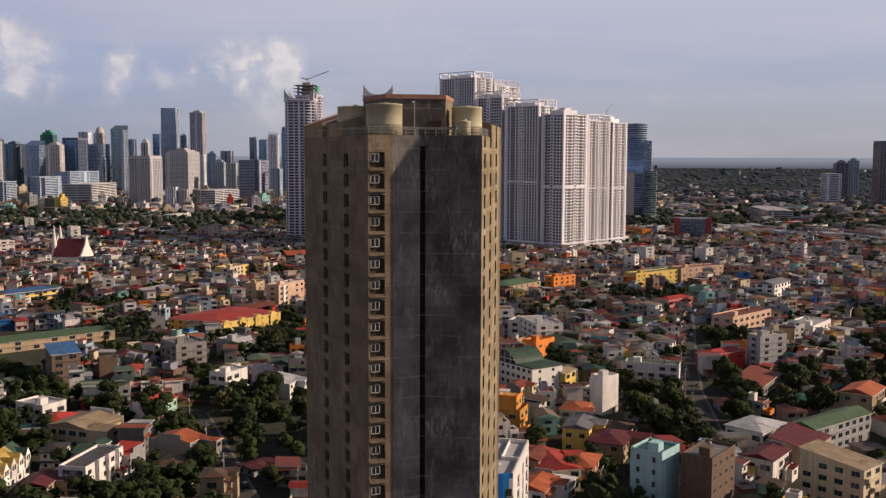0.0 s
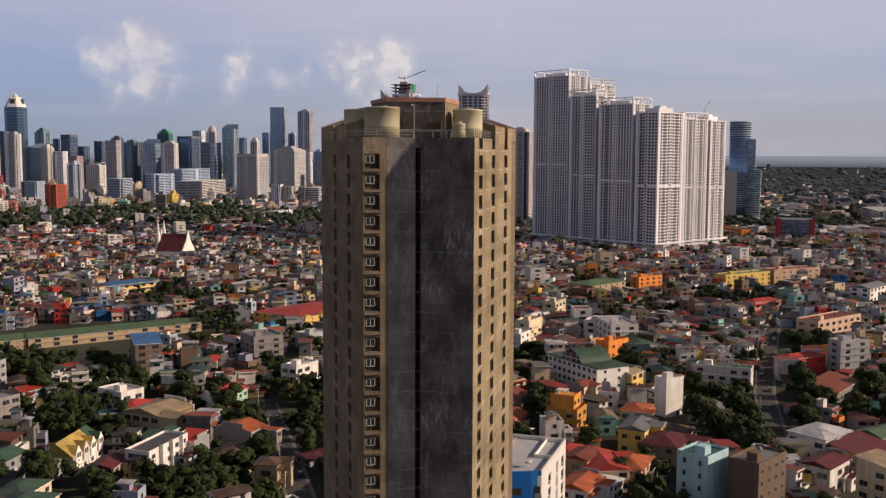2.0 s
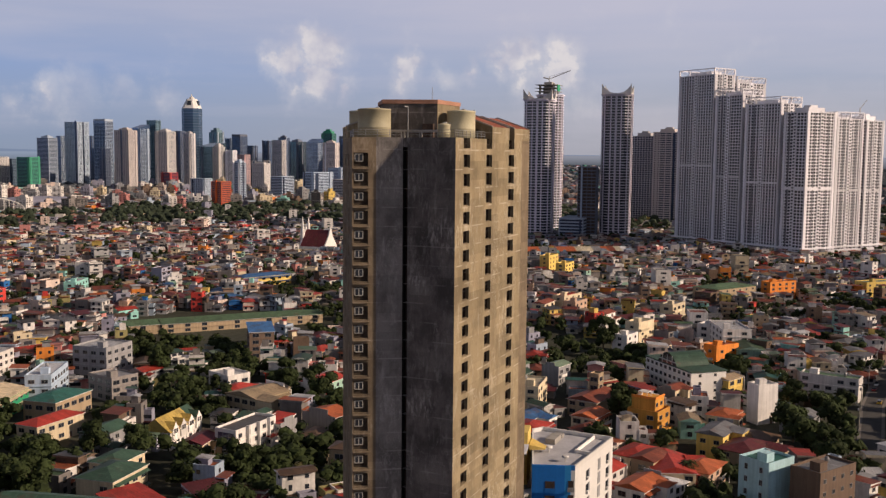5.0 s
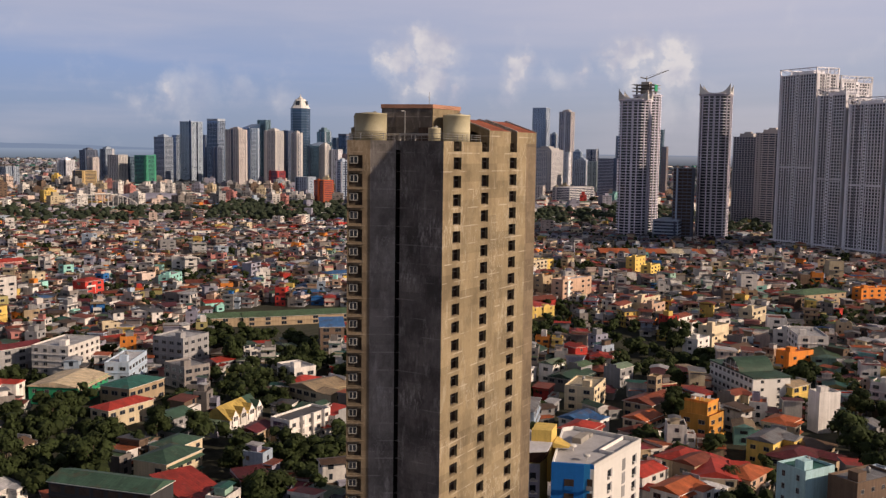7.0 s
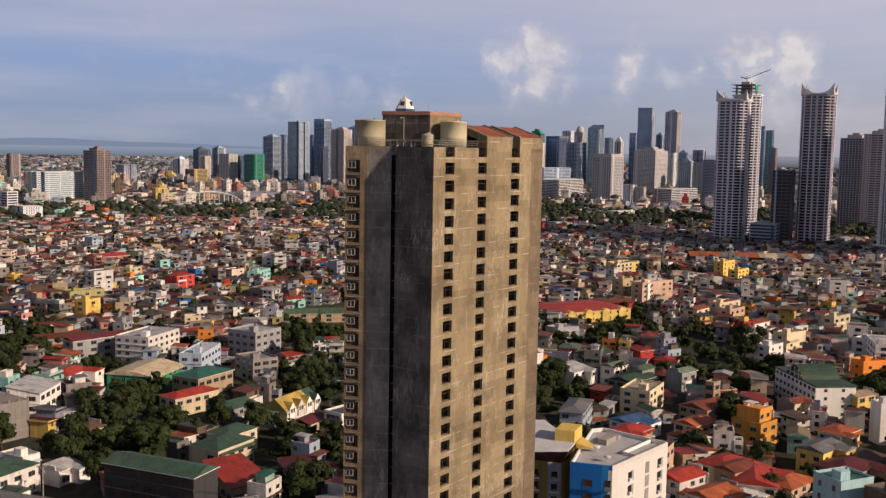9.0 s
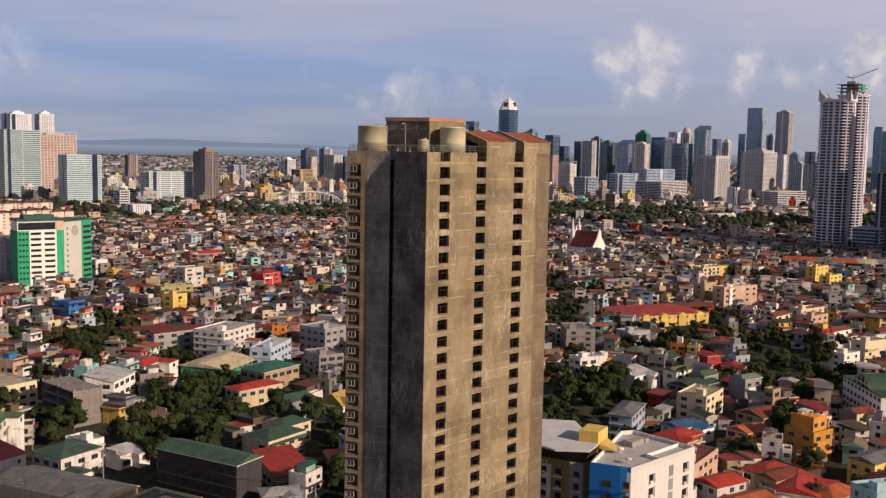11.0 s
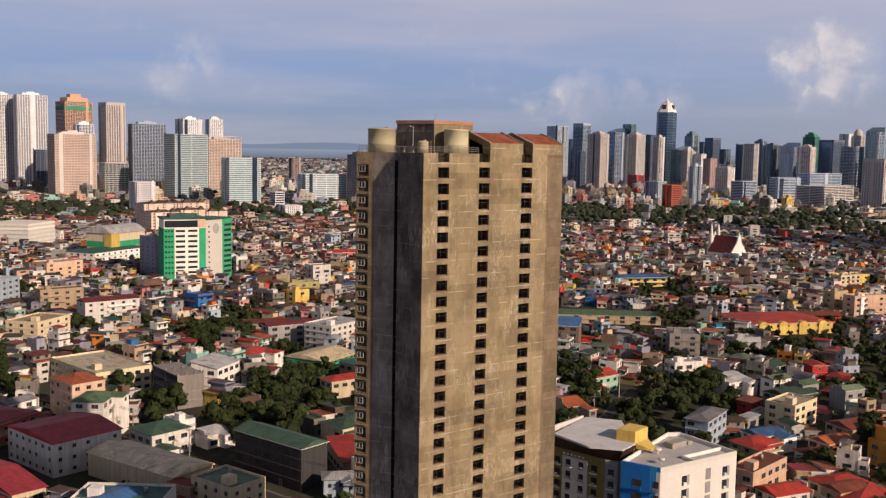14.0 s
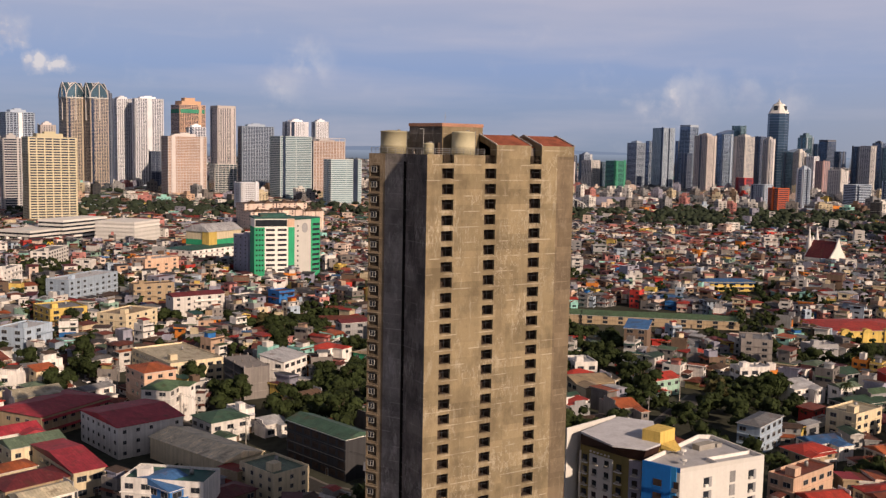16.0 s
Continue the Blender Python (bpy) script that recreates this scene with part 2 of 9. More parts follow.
def roof_sheet(name, color, sheets=1):
    """Painted corrugated sheets laid down the slope, each a little off in tone, with rust patches and grime."""
    m = material(name, color, 0.6, 0.32, 0.3, 2.5, 0.1, island=sheets == 2)
    nt = m.node_tree
    N = nt.nodes.new
    b = nt.nodes["Principled BSDF"]
    last = b.inputs["Base Color"].links[0].from_socket
    geo = N("ShaderNodeNewGeometry")

    def mask(scale, lo, hi, top, detail=6):
        n, r = N("ShaderNodeTexNoise"), N("ShaderNodeMapRange")
        n.inputs["Scale"].default_value, n.inputs["Detail"].default_value, n.inputs["Roughness"].default_value = scale, detail, 0.65
        r.interpolation_type = "SMOOTHSTEP"
        for k, v in zip((1, 2, 3, 4), (lo, hi, 0.0, top)):
            r.inputs[k].default_value = v
        link(nt, geo.outputs["Position"], n.inputs[0])
        link(nt, n.outputs[0], r.inputs[0])
        return r.outputs[0]
    for f, c in ((mask(0.22, 0.54, 0.67, 0.5), (0.11, 0.055, 0.035)), (mask(0.5, 0.55, 0.7, 0.45), tuple(min(0.6, 1.35 * v + 0.05) for v in color))):
        x = N("ShaderNodeMix")
        x.data_type = "RGBA"
        link(nt, f, x.inputs[0])
        link(nt, last, x.inputs[6])
        x.inputs[7].default_value = (*c, 1)
        last = x.outputs[2]
    if sheets:
        tc, mp, br = N("ShaderNodeTexCoord"), N("ShaderNodeMapping"), N("ShaderNodeTexBrick")
        mp.inputs["Rotation"].default_value = (0, 0, math.pi / 2)
        br.inputs["Color1"].default_value, br.inputs["Color2"].default_value, br.inputs["Mortar"].default_value = (1.0, 1.0, 1.0, 1), (0.72, 0.74, 0.76, 1), (0.45, 0.45, 0.45, 1)
        br.inputs["Scale"].default_value, br.inputs["Mortar Size"].default_value = 1.0, 0.035
        br.inputs["Brick Width"].default_value, br.inputs["Row Height"].default_value = 2.8, 0.86
        link(nt, tc.outputs["Object" if sheets == 1 else "UV"], mp.inputs[0])
        link(nt, mp.outputs[0], br.inputs[0])
        x = N("ShaderNodeMix")
        x.data_type, x.blend_type = "RGBA", "MULTIPLY"
        x.inputs[0].default_value = 1.0
        link(nt, last, x.inputs[6])
        link(nt, br.outputs[0], x.inputs[7])
        last = x.outputs[2]
    link(nt, last, b.inputs["Base Color"])
    return m


WALL = {k: material("wall_" + k, c, 0.85, 0.32, 0.25, 2.5, 0.1, streak=0.5) for k, c in WALLS.items()}
ROOF = {k: roof_sheet("roof_" + k, c) for k, c in ROOFS.items()}
# Far copies are darkened in place of the shade missing between the houses.
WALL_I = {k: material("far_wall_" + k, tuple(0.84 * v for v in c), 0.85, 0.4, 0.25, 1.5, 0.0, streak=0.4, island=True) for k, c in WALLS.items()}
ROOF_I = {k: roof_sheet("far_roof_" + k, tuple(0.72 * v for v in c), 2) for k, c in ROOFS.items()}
# Skyline paints kept pale and bluish; the haze is put into them.
TOWER_PAINT = dict(apricot=(0.58, 0.38, 0.26), sandstone=(0.50, 0.42, 0.33), white=(0.69, 0.70, 0.75), cream=(0.60, 0.58, 0.565), seafoam=(0.50, 0.58, 0.61), grey=(0.33, 0.39, 0.48), tan=(0.46, 0.445, 0.45), peach=(0.54, 0.495, 0.485), yellow=(0.52, 0.38, 0.18), brown=(0.26, 0.21, 0.20),
                   dark=(0.13, 0.15, 0.20), teal=(0.15, 0.23, 0.28), paleblue=(0.38, 0.46, 0.58), mint=(0.42, 0.50, 0.50), green=(0.05, 0.25, 0.16), orange=(0.62, 0.13, 0.04), red=(0.42, 0.06, 0.06), olive=(0.62, 0.56, 0.40), pink=(0.45, 0.31, 0.31), lavender=(0.36, 0.38, 0.47))
TWALL = {k: material("tower_" + k, c, 0.8, 0.15, 0.05, 0.6, 0.0, streak=0.25) for k, c in TOWER_PAINT.items()}
M_GLASS = material("window_glass", (0.025, 0.03, 0.04), 0.12, 0.3, 0.3, 1.0, 0.0, spec=0.6)
M_TINT = material("tinted_glass", (0.14, 0.22, 0.37), 0.14, 0.4, 0.03, 0.4, 0.0, metal=0.75, spec=0.7)
M_TGLASS = material("tower_glass", (0.070, 0.10, 0.175), 0.16, 0.35, 0.03, 0.4, 0.0, metal=0.6, spec=0.7)
# Paler glass for far towers, with distance haze put into its colour.
M_HAZEGLASS = material("hazed_tower_glass", (0.17, 0.21, 0.29), 0.25, 0.3, 0.03, 0.4, 0.0, metal=0.35, spec=0.6)
M_SEAGLASS = material("pale_sea_glass", (0.19, 0.31, 0.36), 0.22, 0.3, 0.03, 0.4, 0.0, metal=0.3, spec=0.6)
M_CLAY = material("clay_brown_balcony_wall", (0.30, 0.185, 0.135), 0.85, 0.3, 0.05, 0.6, 0.0)
M_TEALGLASS = material("green_glass", (0.13, 0.22, 0.27), 0.14, 0.35, 0.03, 0.4, 0.0, metal=0.75, spec=0.7)
M_FRAME = material("window_frame_paint", (0.36, 0.35, 0.325), 0.5, 0.1)
M_SASH = material("weathered_sash", (0.26, 0.25, 0.24), 0.6, 0.2)
# Darkness of deep rooms and openings is put into this colour.
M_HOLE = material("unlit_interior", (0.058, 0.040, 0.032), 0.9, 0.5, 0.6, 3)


def tower_concrete(name, color, pale, dark, lines):
    """Old plastered concrete: broad blotches, soft runs, pale salt along the floor joints and fine grain."""
    m = bpy.data.materials.new(name)
    m.use_nodes = True
    nt = m.node_tree
    b = nt.nodes["Principled BSDF"]
    b.inputs["Roughness"].default_value, b.inputs["Specular IOR Level"].default_value = 0.9, 0.2
    N = nt.nodes.new
    geo = N("ShaderNodeNewGeometry")

    def noise_at(scale, detail, stretch=(1, 1, 1), rough=0.55):
        mp = N("ShaderNodeMapping")
        mp.inputs["Scale"].default_value = stretch
        link(nt, geo.outputs["Position"], mp.inputs[0])
        n = N("ShaderNodeTexNoise")
        n.inputs["Scale"].default_value, n.inputs["Detail"].default_value, n.inputs["Roughness"].default_value = scale, detail, rough
        link(nt, mp.outputs[0], n.inputs[0])
        return n.outputs[0]

    def span(v, a, b2, c, d):
        r = N("ShaderNodeMapRange")
        r.interpolation_type = "SMOOTHSTEP"
        for k, val in zip((1, 2, 3, 4), (a, b2, c, d)):
            r.inputs[k].default_value = val
        link(nt, v, r.inputs[0])
        return r.outputs[0]

    def mixc(f, a, c2):
        x = N("ShaderNodeMix")
        x.data_type = "RGBA"
        link(nt, f, x.inputs[0])
        if isinstance(a, tuple):
            x.inputs[6].default_value = (*a, 1)
        else:
            link(nt, a, x.inputs[6])
        x.inputs[7].default_value = (*c2, 1)
        return x.outputs[2]

    def times(a, c2):
        x = N("ShaderNodeMath")
        x.operation = "MULTIPLY"
        link(nt, a, x.inputs[0])
        link(nt, c2, x.inputs[1])
        return x.outputs[0]
    c = mixc(span(noise_at(0.16, 8, (1, 1, 0.7), 0.7), 0.40, 0.62, 0.0, 0.95), color, dark)
    c = mixc(span(noise_at(0.7, 5, (1, 1, 0.10)), 0.52, 0.75, 0.0, 0.5), c, dark)
    c = mixc(span(noise_at(0.8, 7, (1, 1, 0.22), 0.68), 0.54, 0.74, 0.0, 0.6), c, pale)
    c = mixc(span(noise_at(0.33, 8, (1, 1, 0.45), 0.72), 0.55, 0.68, 0.0, 0.55), c, pale)
    c = mixc(times(span(noise_at(0.10, 3), 0.52, 0.64, 0.0, 1.0), span(noise_at(2.4, 5, (1, 1, 0.3), 0.7), 0.48, 0.64, 0.0, 0.8)), c, pale)
    # web of salt veins where water seeps through
    dv = N("ShaderNodeMath")
    dv.operation = "SUBTRACT"
    dv.inputs[1].default_value = 0.5
    link(nt, noise_at(0.55, 4, (1, 1, 0.6), 0.6), dv.inputs[0])
    ab = N("ShaderNodeMath")
    ab.operation = "ABSOLUTE"
    link(nt, dv.outputs[0], ab.inputs[0])
    c = mixc(times(span(ab.outputs[0], 0.0, 0.016, 1.0, 0.0), span(noise_at(0.07, 4), 0.51, 0.60, 0.0, lines * 0.8)), c, pale)
    # salt along the joint of each floor
    sep = N("ShaderNodeSeparateXYZ")
    link(nt, geo.outputs["Position"], sep.inputs[0])
    md = N("ShaderNodeMath")
    md.operation = "PINGPONG"
    md.inputs[1].default_value = 1.5
    ad = N("ShaderNodeMath")
    ad.inputs[1].default_value = -1.72
    link(nt, sep.outputs[2], ad.inputs[0])
    link(nt, ad.outputs[0], md.inputs[0])
    line = span(md.outputs[0], 0.03, 0.15, 1.0, 0.0)
    c = mixc(times(line, span(noise_at(0.25, 6), 0.46, 0.60, 0.0, lines)), c, pale)
    c = mixc(span(noise_at(5.0, 4), 0.35, 0.8, 0.0, 0.35), c, dark)
    # patches of plaster, floor by floor, each a little off in tone
    sn, wn2 = N("ShaderNodeVectorMath"), N("ShaderNodeTexWhiteNoise")
    sn.operation = "SNAP"
    sn.inputs[1].default_value = (6.3, 4.1, 3.0)
    link(nt, geo.outputs["Position"], sn.inputs[0])
    link(nt, sn.outputs[0], wn2.inputs[0])
    tone = N("ShaderNodeMix")
    tone.data_type, tone.blend_type = "RGBA", "MULTIPLY"
    tone.inputs[0].default_value = 1.0
    link(nt, c, tone.inputs[6])
    link(nt, span(wn2.outputs[0], 0.0, 1.0, 0.84, 1.12), tone.inputs[7])
    c = tone.outputs[2]
    link(nt, c, b.inputs["Base Color"])
    bp = N("ShaderNodeBump")
    bp.inputs["Strength"].default_value, bp.inputs["Distance"].default_value = 0.3, 0.08
    link(nt, noise_at(3.0, 5), bp.inputs["Height"])
    link(nt, bp.outputs[0], b.inputs["Normal"])
    return m


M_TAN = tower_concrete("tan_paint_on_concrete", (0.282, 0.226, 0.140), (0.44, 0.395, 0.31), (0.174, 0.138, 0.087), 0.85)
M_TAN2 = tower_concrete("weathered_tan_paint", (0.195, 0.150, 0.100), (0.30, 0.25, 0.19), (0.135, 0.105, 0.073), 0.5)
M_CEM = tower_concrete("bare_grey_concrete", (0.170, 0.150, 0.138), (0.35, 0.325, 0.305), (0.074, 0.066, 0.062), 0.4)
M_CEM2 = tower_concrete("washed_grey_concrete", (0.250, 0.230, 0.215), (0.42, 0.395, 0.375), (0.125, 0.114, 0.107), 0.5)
# Brown of rooms and roof wells, darkened to stand for their shade.
M_ROOM = material("dark_interior_brown", (0.060, 0.045, 0.032), 0.9, 0.5, 0.8, 3, 0.1)
# Concrete inside the slot, with its shade put into the colour.
M_SLOT_SHADE = material("slot_shade_concrete", (0.030, 0.027, 0.026), 0.95, 0.4, 0.5, 3, 0.1, spec=0.1)
M_TANK = material("cream_tank_paint", (0.44, 0.40, 0.27), 0.6, 0.15, 0.6, 4, 0.05)
M_STEEL = material("galvanised_steel", (0.30, 0.30, 0.30), 0.5, 0.3, 1, 6, 0.1, metal=0.4)
M_PAVE = material("dusty_pavement", (0.13, 0.12, 0.11), 0.9, 0.3, 0.3, 2.5, 0.1)
M_ASPHALT = material("asphalt", (0.055, 0.053, 0.052), 0.9, 0.35, 0.15, 3, 0.2)
M_GROUND = material("dusty_ground", (0.048, 0.050, 0.038), 0.95, 0.6, 0.012, 0.3, 0.2, spec=0.08)
# Far ground: the blue of distance haze is part of this colour.
M_PLAIN = material("hazy_wooded_plain", (0.044, 0.056, 0.064), 1.0, 0.45, 0.006, 0.04, 0.0, spec=0.0)
M_CONC = material("pale_concrete", (0.34, 0.32, 0.29), 0.88, 0.3, 0.3, 2.5, 0.2, streak=0.3)
M_LEAF = material("leaves", (0.027, 0.038, 0.013), 0.8, 0.7, 0.16, 1.6, 0.0, island=True, spec=0.12)
M_OLD = material("old_tree_leaves", (0.030, 0.041, 0.025), 0.8, 0.5, 0.08, 0.8, 0.0, island=True, spec=0.15)
M_LEAF2 = material("dry_leaves", (0.075, 0.068, 0.024), 0.7, 0.5, 0.12, 1.2, 0.0, island=True, spec=0.25)
# Blue-grey cast of distant haze is put into this leaf colour.
M_HAZE_LEAF = material("haze_toned_leaves", (0.078, 0.088, 0.100), 0.9, 0.3, 0.02, 0.3, 0.0, island=True, spec=0.1)
M_BARK = material("bark", (0.10, 0.075, 0.055), 0.95, 0.3, 1, 6, 0.3)


# ---- mesh helpers ----
def mesh(name, bm, *mats):
    me = bpy.data.meshes.new(name)
    bm.to_mesh(me)
    bm.free()
    for m in mats:
        me.materials.append(m)
    return me


def part(name, data, parent=None, label="", m=None, mats=()):
    if isinstance(data, bmesh.types.BMesh):
        data = mesh(name, data, *mats)
    ob = new(name, data)
    if parent:
        ob.parent = parent
    if m is not None:
        ob.matrix_basis = m
    if label:
        ob["label"] = label
    return ob


def box(bm, x0, y0, z0, x1, y1, z1, mi=0, m=None):
    vs = [bm.verts.new(Vector(p)) for p in ((x0, y0, z0), (x1, y0, z0), (x1, y1, z0), (x0, y1, z0), (x0, y0, z1), (x1, y0, z1), (x1, y1, z1), (x0, y1, z1))]
    if m is not None:
        for v in vs:
            v.co = m @ v.co
    for q in ((0, 3, 2, 1), (4, 5, 6, 7), (0, 1, 5, 4), (1, 2, 6, 5), (2, 3, 7, 6), (3, 0, 4, 7)):
        f = bm.faces.new([vs[i] for i in q])
        f.material_index = mi
    return vs


def prism(bm, pts, z0, z1, mi=0):
    """Upright prism over a counter-clockwise outline; z1 may be a list of heights."""
    tops = z1 if isinstance(z1, (list, tuple)) else [z1] * len(pts)
    lo = [bm.verts.new((x, y, z0)) for x, y in pts]
    hi = [bm.verts.new((p[0], p[1], t)) for p, t in zip(pts, tops)]
    n = len(pts)
    for i in range(n):
        f = bm.faces.new((lo[i], lo[(i + 1) % n], hi[(i + 1) % n], hi[i]))
        f.material_index = mi
    bm.faces.new(hi).material_index = mi
    bm.faces.new(lo[::-1]).material_index = mi


def tube(bm, a, b, r, n=6, r2=None):
    a, b = Vector(a), Vector(b)
    q = (b - a).to_track_quat("Z", "Y").to_matrix()
    r2 = r if r2 is None else r2
    ca = [bm.verts.new(a + q @ Vector((r * math.cos(2 * math.pi * i / n), r * math.sin(2 * math.pi * i / n), 0))) for i in range(n)]
    cb = [bm.verts.new(b + q @ Vector((r2 * math.cos(2 * math.pi * i / n), r2 * math.sin(2 * math.pi * i / n), 0))) for i in range(n)]
    for i in range(n):
        bm.faces.new((ca[i], ca[(i + 1) % n], cb[(i + 1) % n], cb[i]))
    bm.faces.new(cb)
    bm.faces.new(ca[::-1])


def lathe(bm, profile, cx=0, cy=0, n=28):
    rings = []
    for r, z in profile:
        rings.append([bm.verts.new((cx + r * math.cos(2 * math.pi * i / n), cy + r * math.sin(2 * math.pi * i / n), z)) for i in range(n)])
    for a, b in zip(rings, rings[1:]):
        for i in range(n):
            f = bm.faces.new((a[i], a[(i + 1) % n], b[(i + 1) % n], b[i]))
            f.smooth = True
    bm.faces.new(rings[-1])
    bm.faces.new(rings[0][::-1])


def boxes_mesh(name, cubes, mat):
    """One mesh of many upright boxes (x0, y0, z0, x1, y1, z1)."""
    vs, fs = [], []
    for x0, y0, z0, x1, y1, z1 in cubes:
        n = len(vs)
        vs += [(x0, y0, z0), (x1, y0, z0), (x1, y1, z0), (x0, y1, z0), (x0, y0, z1), (x1, y0, z1), (x1, y1, z1), (x0, y1, z1)]
        fs += [(n + a, n + b, n + c, n + d) for a, b, c, d in ((0, 3, 2, 1), (4, 5, 6, 7), (0, 1, 5, 4), (1, 2, 6, 5), (2, 3, 7, 6), (3, 0, 4, 7))]
    me = bpy.data.meshes.new(name)
    me.from_pydata(vs, [], fs)
    me.materials.append(mat)
    return me


def thing(name, label, category, x, y, yaw=0.0, z=0.0, group=""):
    ob = new(name)
    ob.matrix_basis = pose(x, y, z, 0, 0, yaw)
    return tagged(ob, label, category, group)


TAKEN = []      # (x, y, radius) of ground that stands built upon or open


# ---- ground ----
HUB = Vector((-120, -85))


def rise(d):
    """The plain climbs gently towards its far edge."""
    return 0.0 if d < 2900 else 50.0 * ((d - 2900) / 1800) ** 1.25


bm = bmesh.new()
rings, rays = [60, 200, 500, 1000, 2000, 2900, 3200, 3500, 3800, 4100, 4400, 4600, 4770], 72
loops = [[bm.verts.new((HUB.x + r * math.cos(2 * math.pi * i / rays), HUB.y + r * math.sin(2 * math.pi * i / rays), rise(r))) for i in range(rays)] for r in rings]
mid = bm.verts.new((HUB.x, HUB.y, 0))
for i in range(rays):
    bm.faces.new((mid, loops[0][i], loops[0][(i + 1) % rays]))
for a, b in zip(loops, loops[1:]):
    for i in range(rays):
        f = bm.faces.new((a[i], b[i], b[(i + 1) % rays], a[(i + 1) % rays]))
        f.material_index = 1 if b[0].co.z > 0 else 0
ground = tagged(part("ground", bm, mats=(M_GROUND, M_PLAIN)), "flat dusty city ground between the houses", "ground", kind="structure")


# ---- the concrete tower ----
def wall_face(p0, p1, z0, z1, holes, depth, mat, reveal=None):
    """An upright wall from p0 to p1 (outside to the right of that way) with openings (u0, u1, z0, z1) and their reveals."""
    bm = bmesh.new()
    p0, p1 = Vector((*p0, 0)), Vector((*p1, 0))
    L = (p1 - p0).length
    d = (p1 - p0) / L
    n = Vector((-d.y, d.x, 0))          # inwards
    us = sorted({0.0, L, *[h[0] for h in holes], *[h[1] for h in holes]})
    zs = sorted({z0, z1, *[h[2] for h in holes], *[h[3] for h in holes]})
    grid = {}

    def vert(u, z, k=0):
        key = (round(u, 4), round(z, 4), k)
        if key not in grid:
            grid[key] = bm.verts.new(p0 + d * u + n * (depth * k) + Vector((0, 0, z)))
        return grid[key]
    for a, b in zip(us, us[1:]):
        for c, e in zip(zs, zs[1:]):
            um, zm = (a + b) / 2, (c + e) / 2
            if any(h[0] < um < h[1] and h[2] < zm < h[3] for h in holes):
                continue
            bm.faces.new((vert(a, c), vert(b, c), vert(b, e), vert(a, e)))
    for u0, u1, c, e in holes:
        for (ua, za), (ub, zb) in (((u0, c), (u1, c)), ((u1, c), (u1, e)), ((u1, e), (u0, e)), ((u0, e), (u0, c))):
            f = bm.faces.new((vert(ua, za, 1), vert(ub, zb, 1), vert(ub, zb), vert(ua, za)))
            f.material_index = 1 if reveal else 0
    bm.normal_update()
    return bm, (mat, reveal or mat)


TOP, ROWS = 99.6, 31
tower = thing("apartment_tower", "tall weathered concrete apartment tower with tan and grey walls", "tower", 0, 0)
TAKEN.append((15, 13, 34))
A, B, C, D = (0, 0), (35.3, 0), (0.15, 8.12), (-4.2, 15.6)
UL = Vector((0.850, 0.527, 0))          # along the rear-left wing
NL = Vector((0.527, -0.850, 0))         # into that wing
E1 = (D[0] + 31.5 * UL.x, D[1] + 31.5 * UL.y)
E2 = (E1[0] + 13 * NL.x, E1[1] + 13 * NL.y)


def rows(lo, hi, zc=96.0, hh=1.02, first=0):
    return [(lo, hi, zc - 3 * k - hh, zc - 3 * k + hh) for k in range(first, ROWS)]


# sunlit face with three columns of openings
cols = ((3.55, 5.95), (13.38, 15.82), (24.27, 26.9))
cols = [(c[0] - 0.2, c[1]) for c in cols]
holes = [h for c in cols for h in rows(*c)] + [(c[0], c[1], 98.0, TOP) for c in cols]
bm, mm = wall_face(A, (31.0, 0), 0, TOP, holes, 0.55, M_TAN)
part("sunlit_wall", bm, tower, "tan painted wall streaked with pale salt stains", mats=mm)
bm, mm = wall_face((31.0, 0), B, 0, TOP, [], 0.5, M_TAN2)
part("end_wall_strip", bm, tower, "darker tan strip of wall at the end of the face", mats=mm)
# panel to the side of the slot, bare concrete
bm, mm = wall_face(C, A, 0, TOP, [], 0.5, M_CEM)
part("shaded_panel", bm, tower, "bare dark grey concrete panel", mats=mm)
# slot; the shade in its depth is put into the back and cheek colours
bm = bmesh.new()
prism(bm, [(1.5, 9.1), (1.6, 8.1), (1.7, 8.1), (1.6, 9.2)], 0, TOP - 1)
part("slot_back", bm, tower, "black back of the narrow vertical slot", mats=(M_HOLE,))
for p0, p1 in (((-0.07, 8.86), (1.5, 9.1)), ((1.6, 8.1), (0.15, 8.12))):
    bm, mm = wall_face(p0, p1, 0, TOP, [], 0.1, M_SLOT_SHADE)
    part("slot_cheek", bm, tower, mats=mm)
slot_slab = bmesh.new()
box(slot_slab, 0.0, -0.36, -0.05, 0.8, 0.36, 0.05)
slot_slab = mesh("slot_slab", slot_slab, M_CEM)
for k in range(ROWS + 1):
    part("slot_slab", slot_slab, tower, m=pose(0.34, 8.53, 97.6 - 3 * k))
bm = bmesh.new()
prism(bm, [(-0.04, 8.84), (0.13, 8.14), (1.0, 8.2), (0.9, 8.9)], TOP - 1.5, TOP - 0.02)
part("slot_lintel", bm, tower, "concrete beam over the slot", mats=(M_CEM,))
# panel with the column of white framed windows
FL0 = (-0.07, 8.86)
d_fl = (Vector((*D, 0)) - Vector((*FL0, 0)))
LFL = d_fl.length
d_fl.normalize()
far_u = LFL
holes = [(far_u - 7.75 + 5.5, far_u - 0.25, h[2] - 0.17, h[3] + 0.17) for h in rows(0, 1)]
pm = (D[0] - d_fl.x * 3.75, D[1] - d_fl.y * 3.75)
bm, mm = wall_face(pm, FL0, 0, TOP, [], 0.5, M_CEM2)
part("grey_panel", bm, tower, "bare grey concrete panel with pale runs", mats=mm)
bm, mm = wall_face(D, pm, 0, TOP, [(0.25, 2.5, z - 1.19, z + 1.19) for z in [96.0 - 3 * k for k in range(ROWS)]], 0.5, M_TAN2)
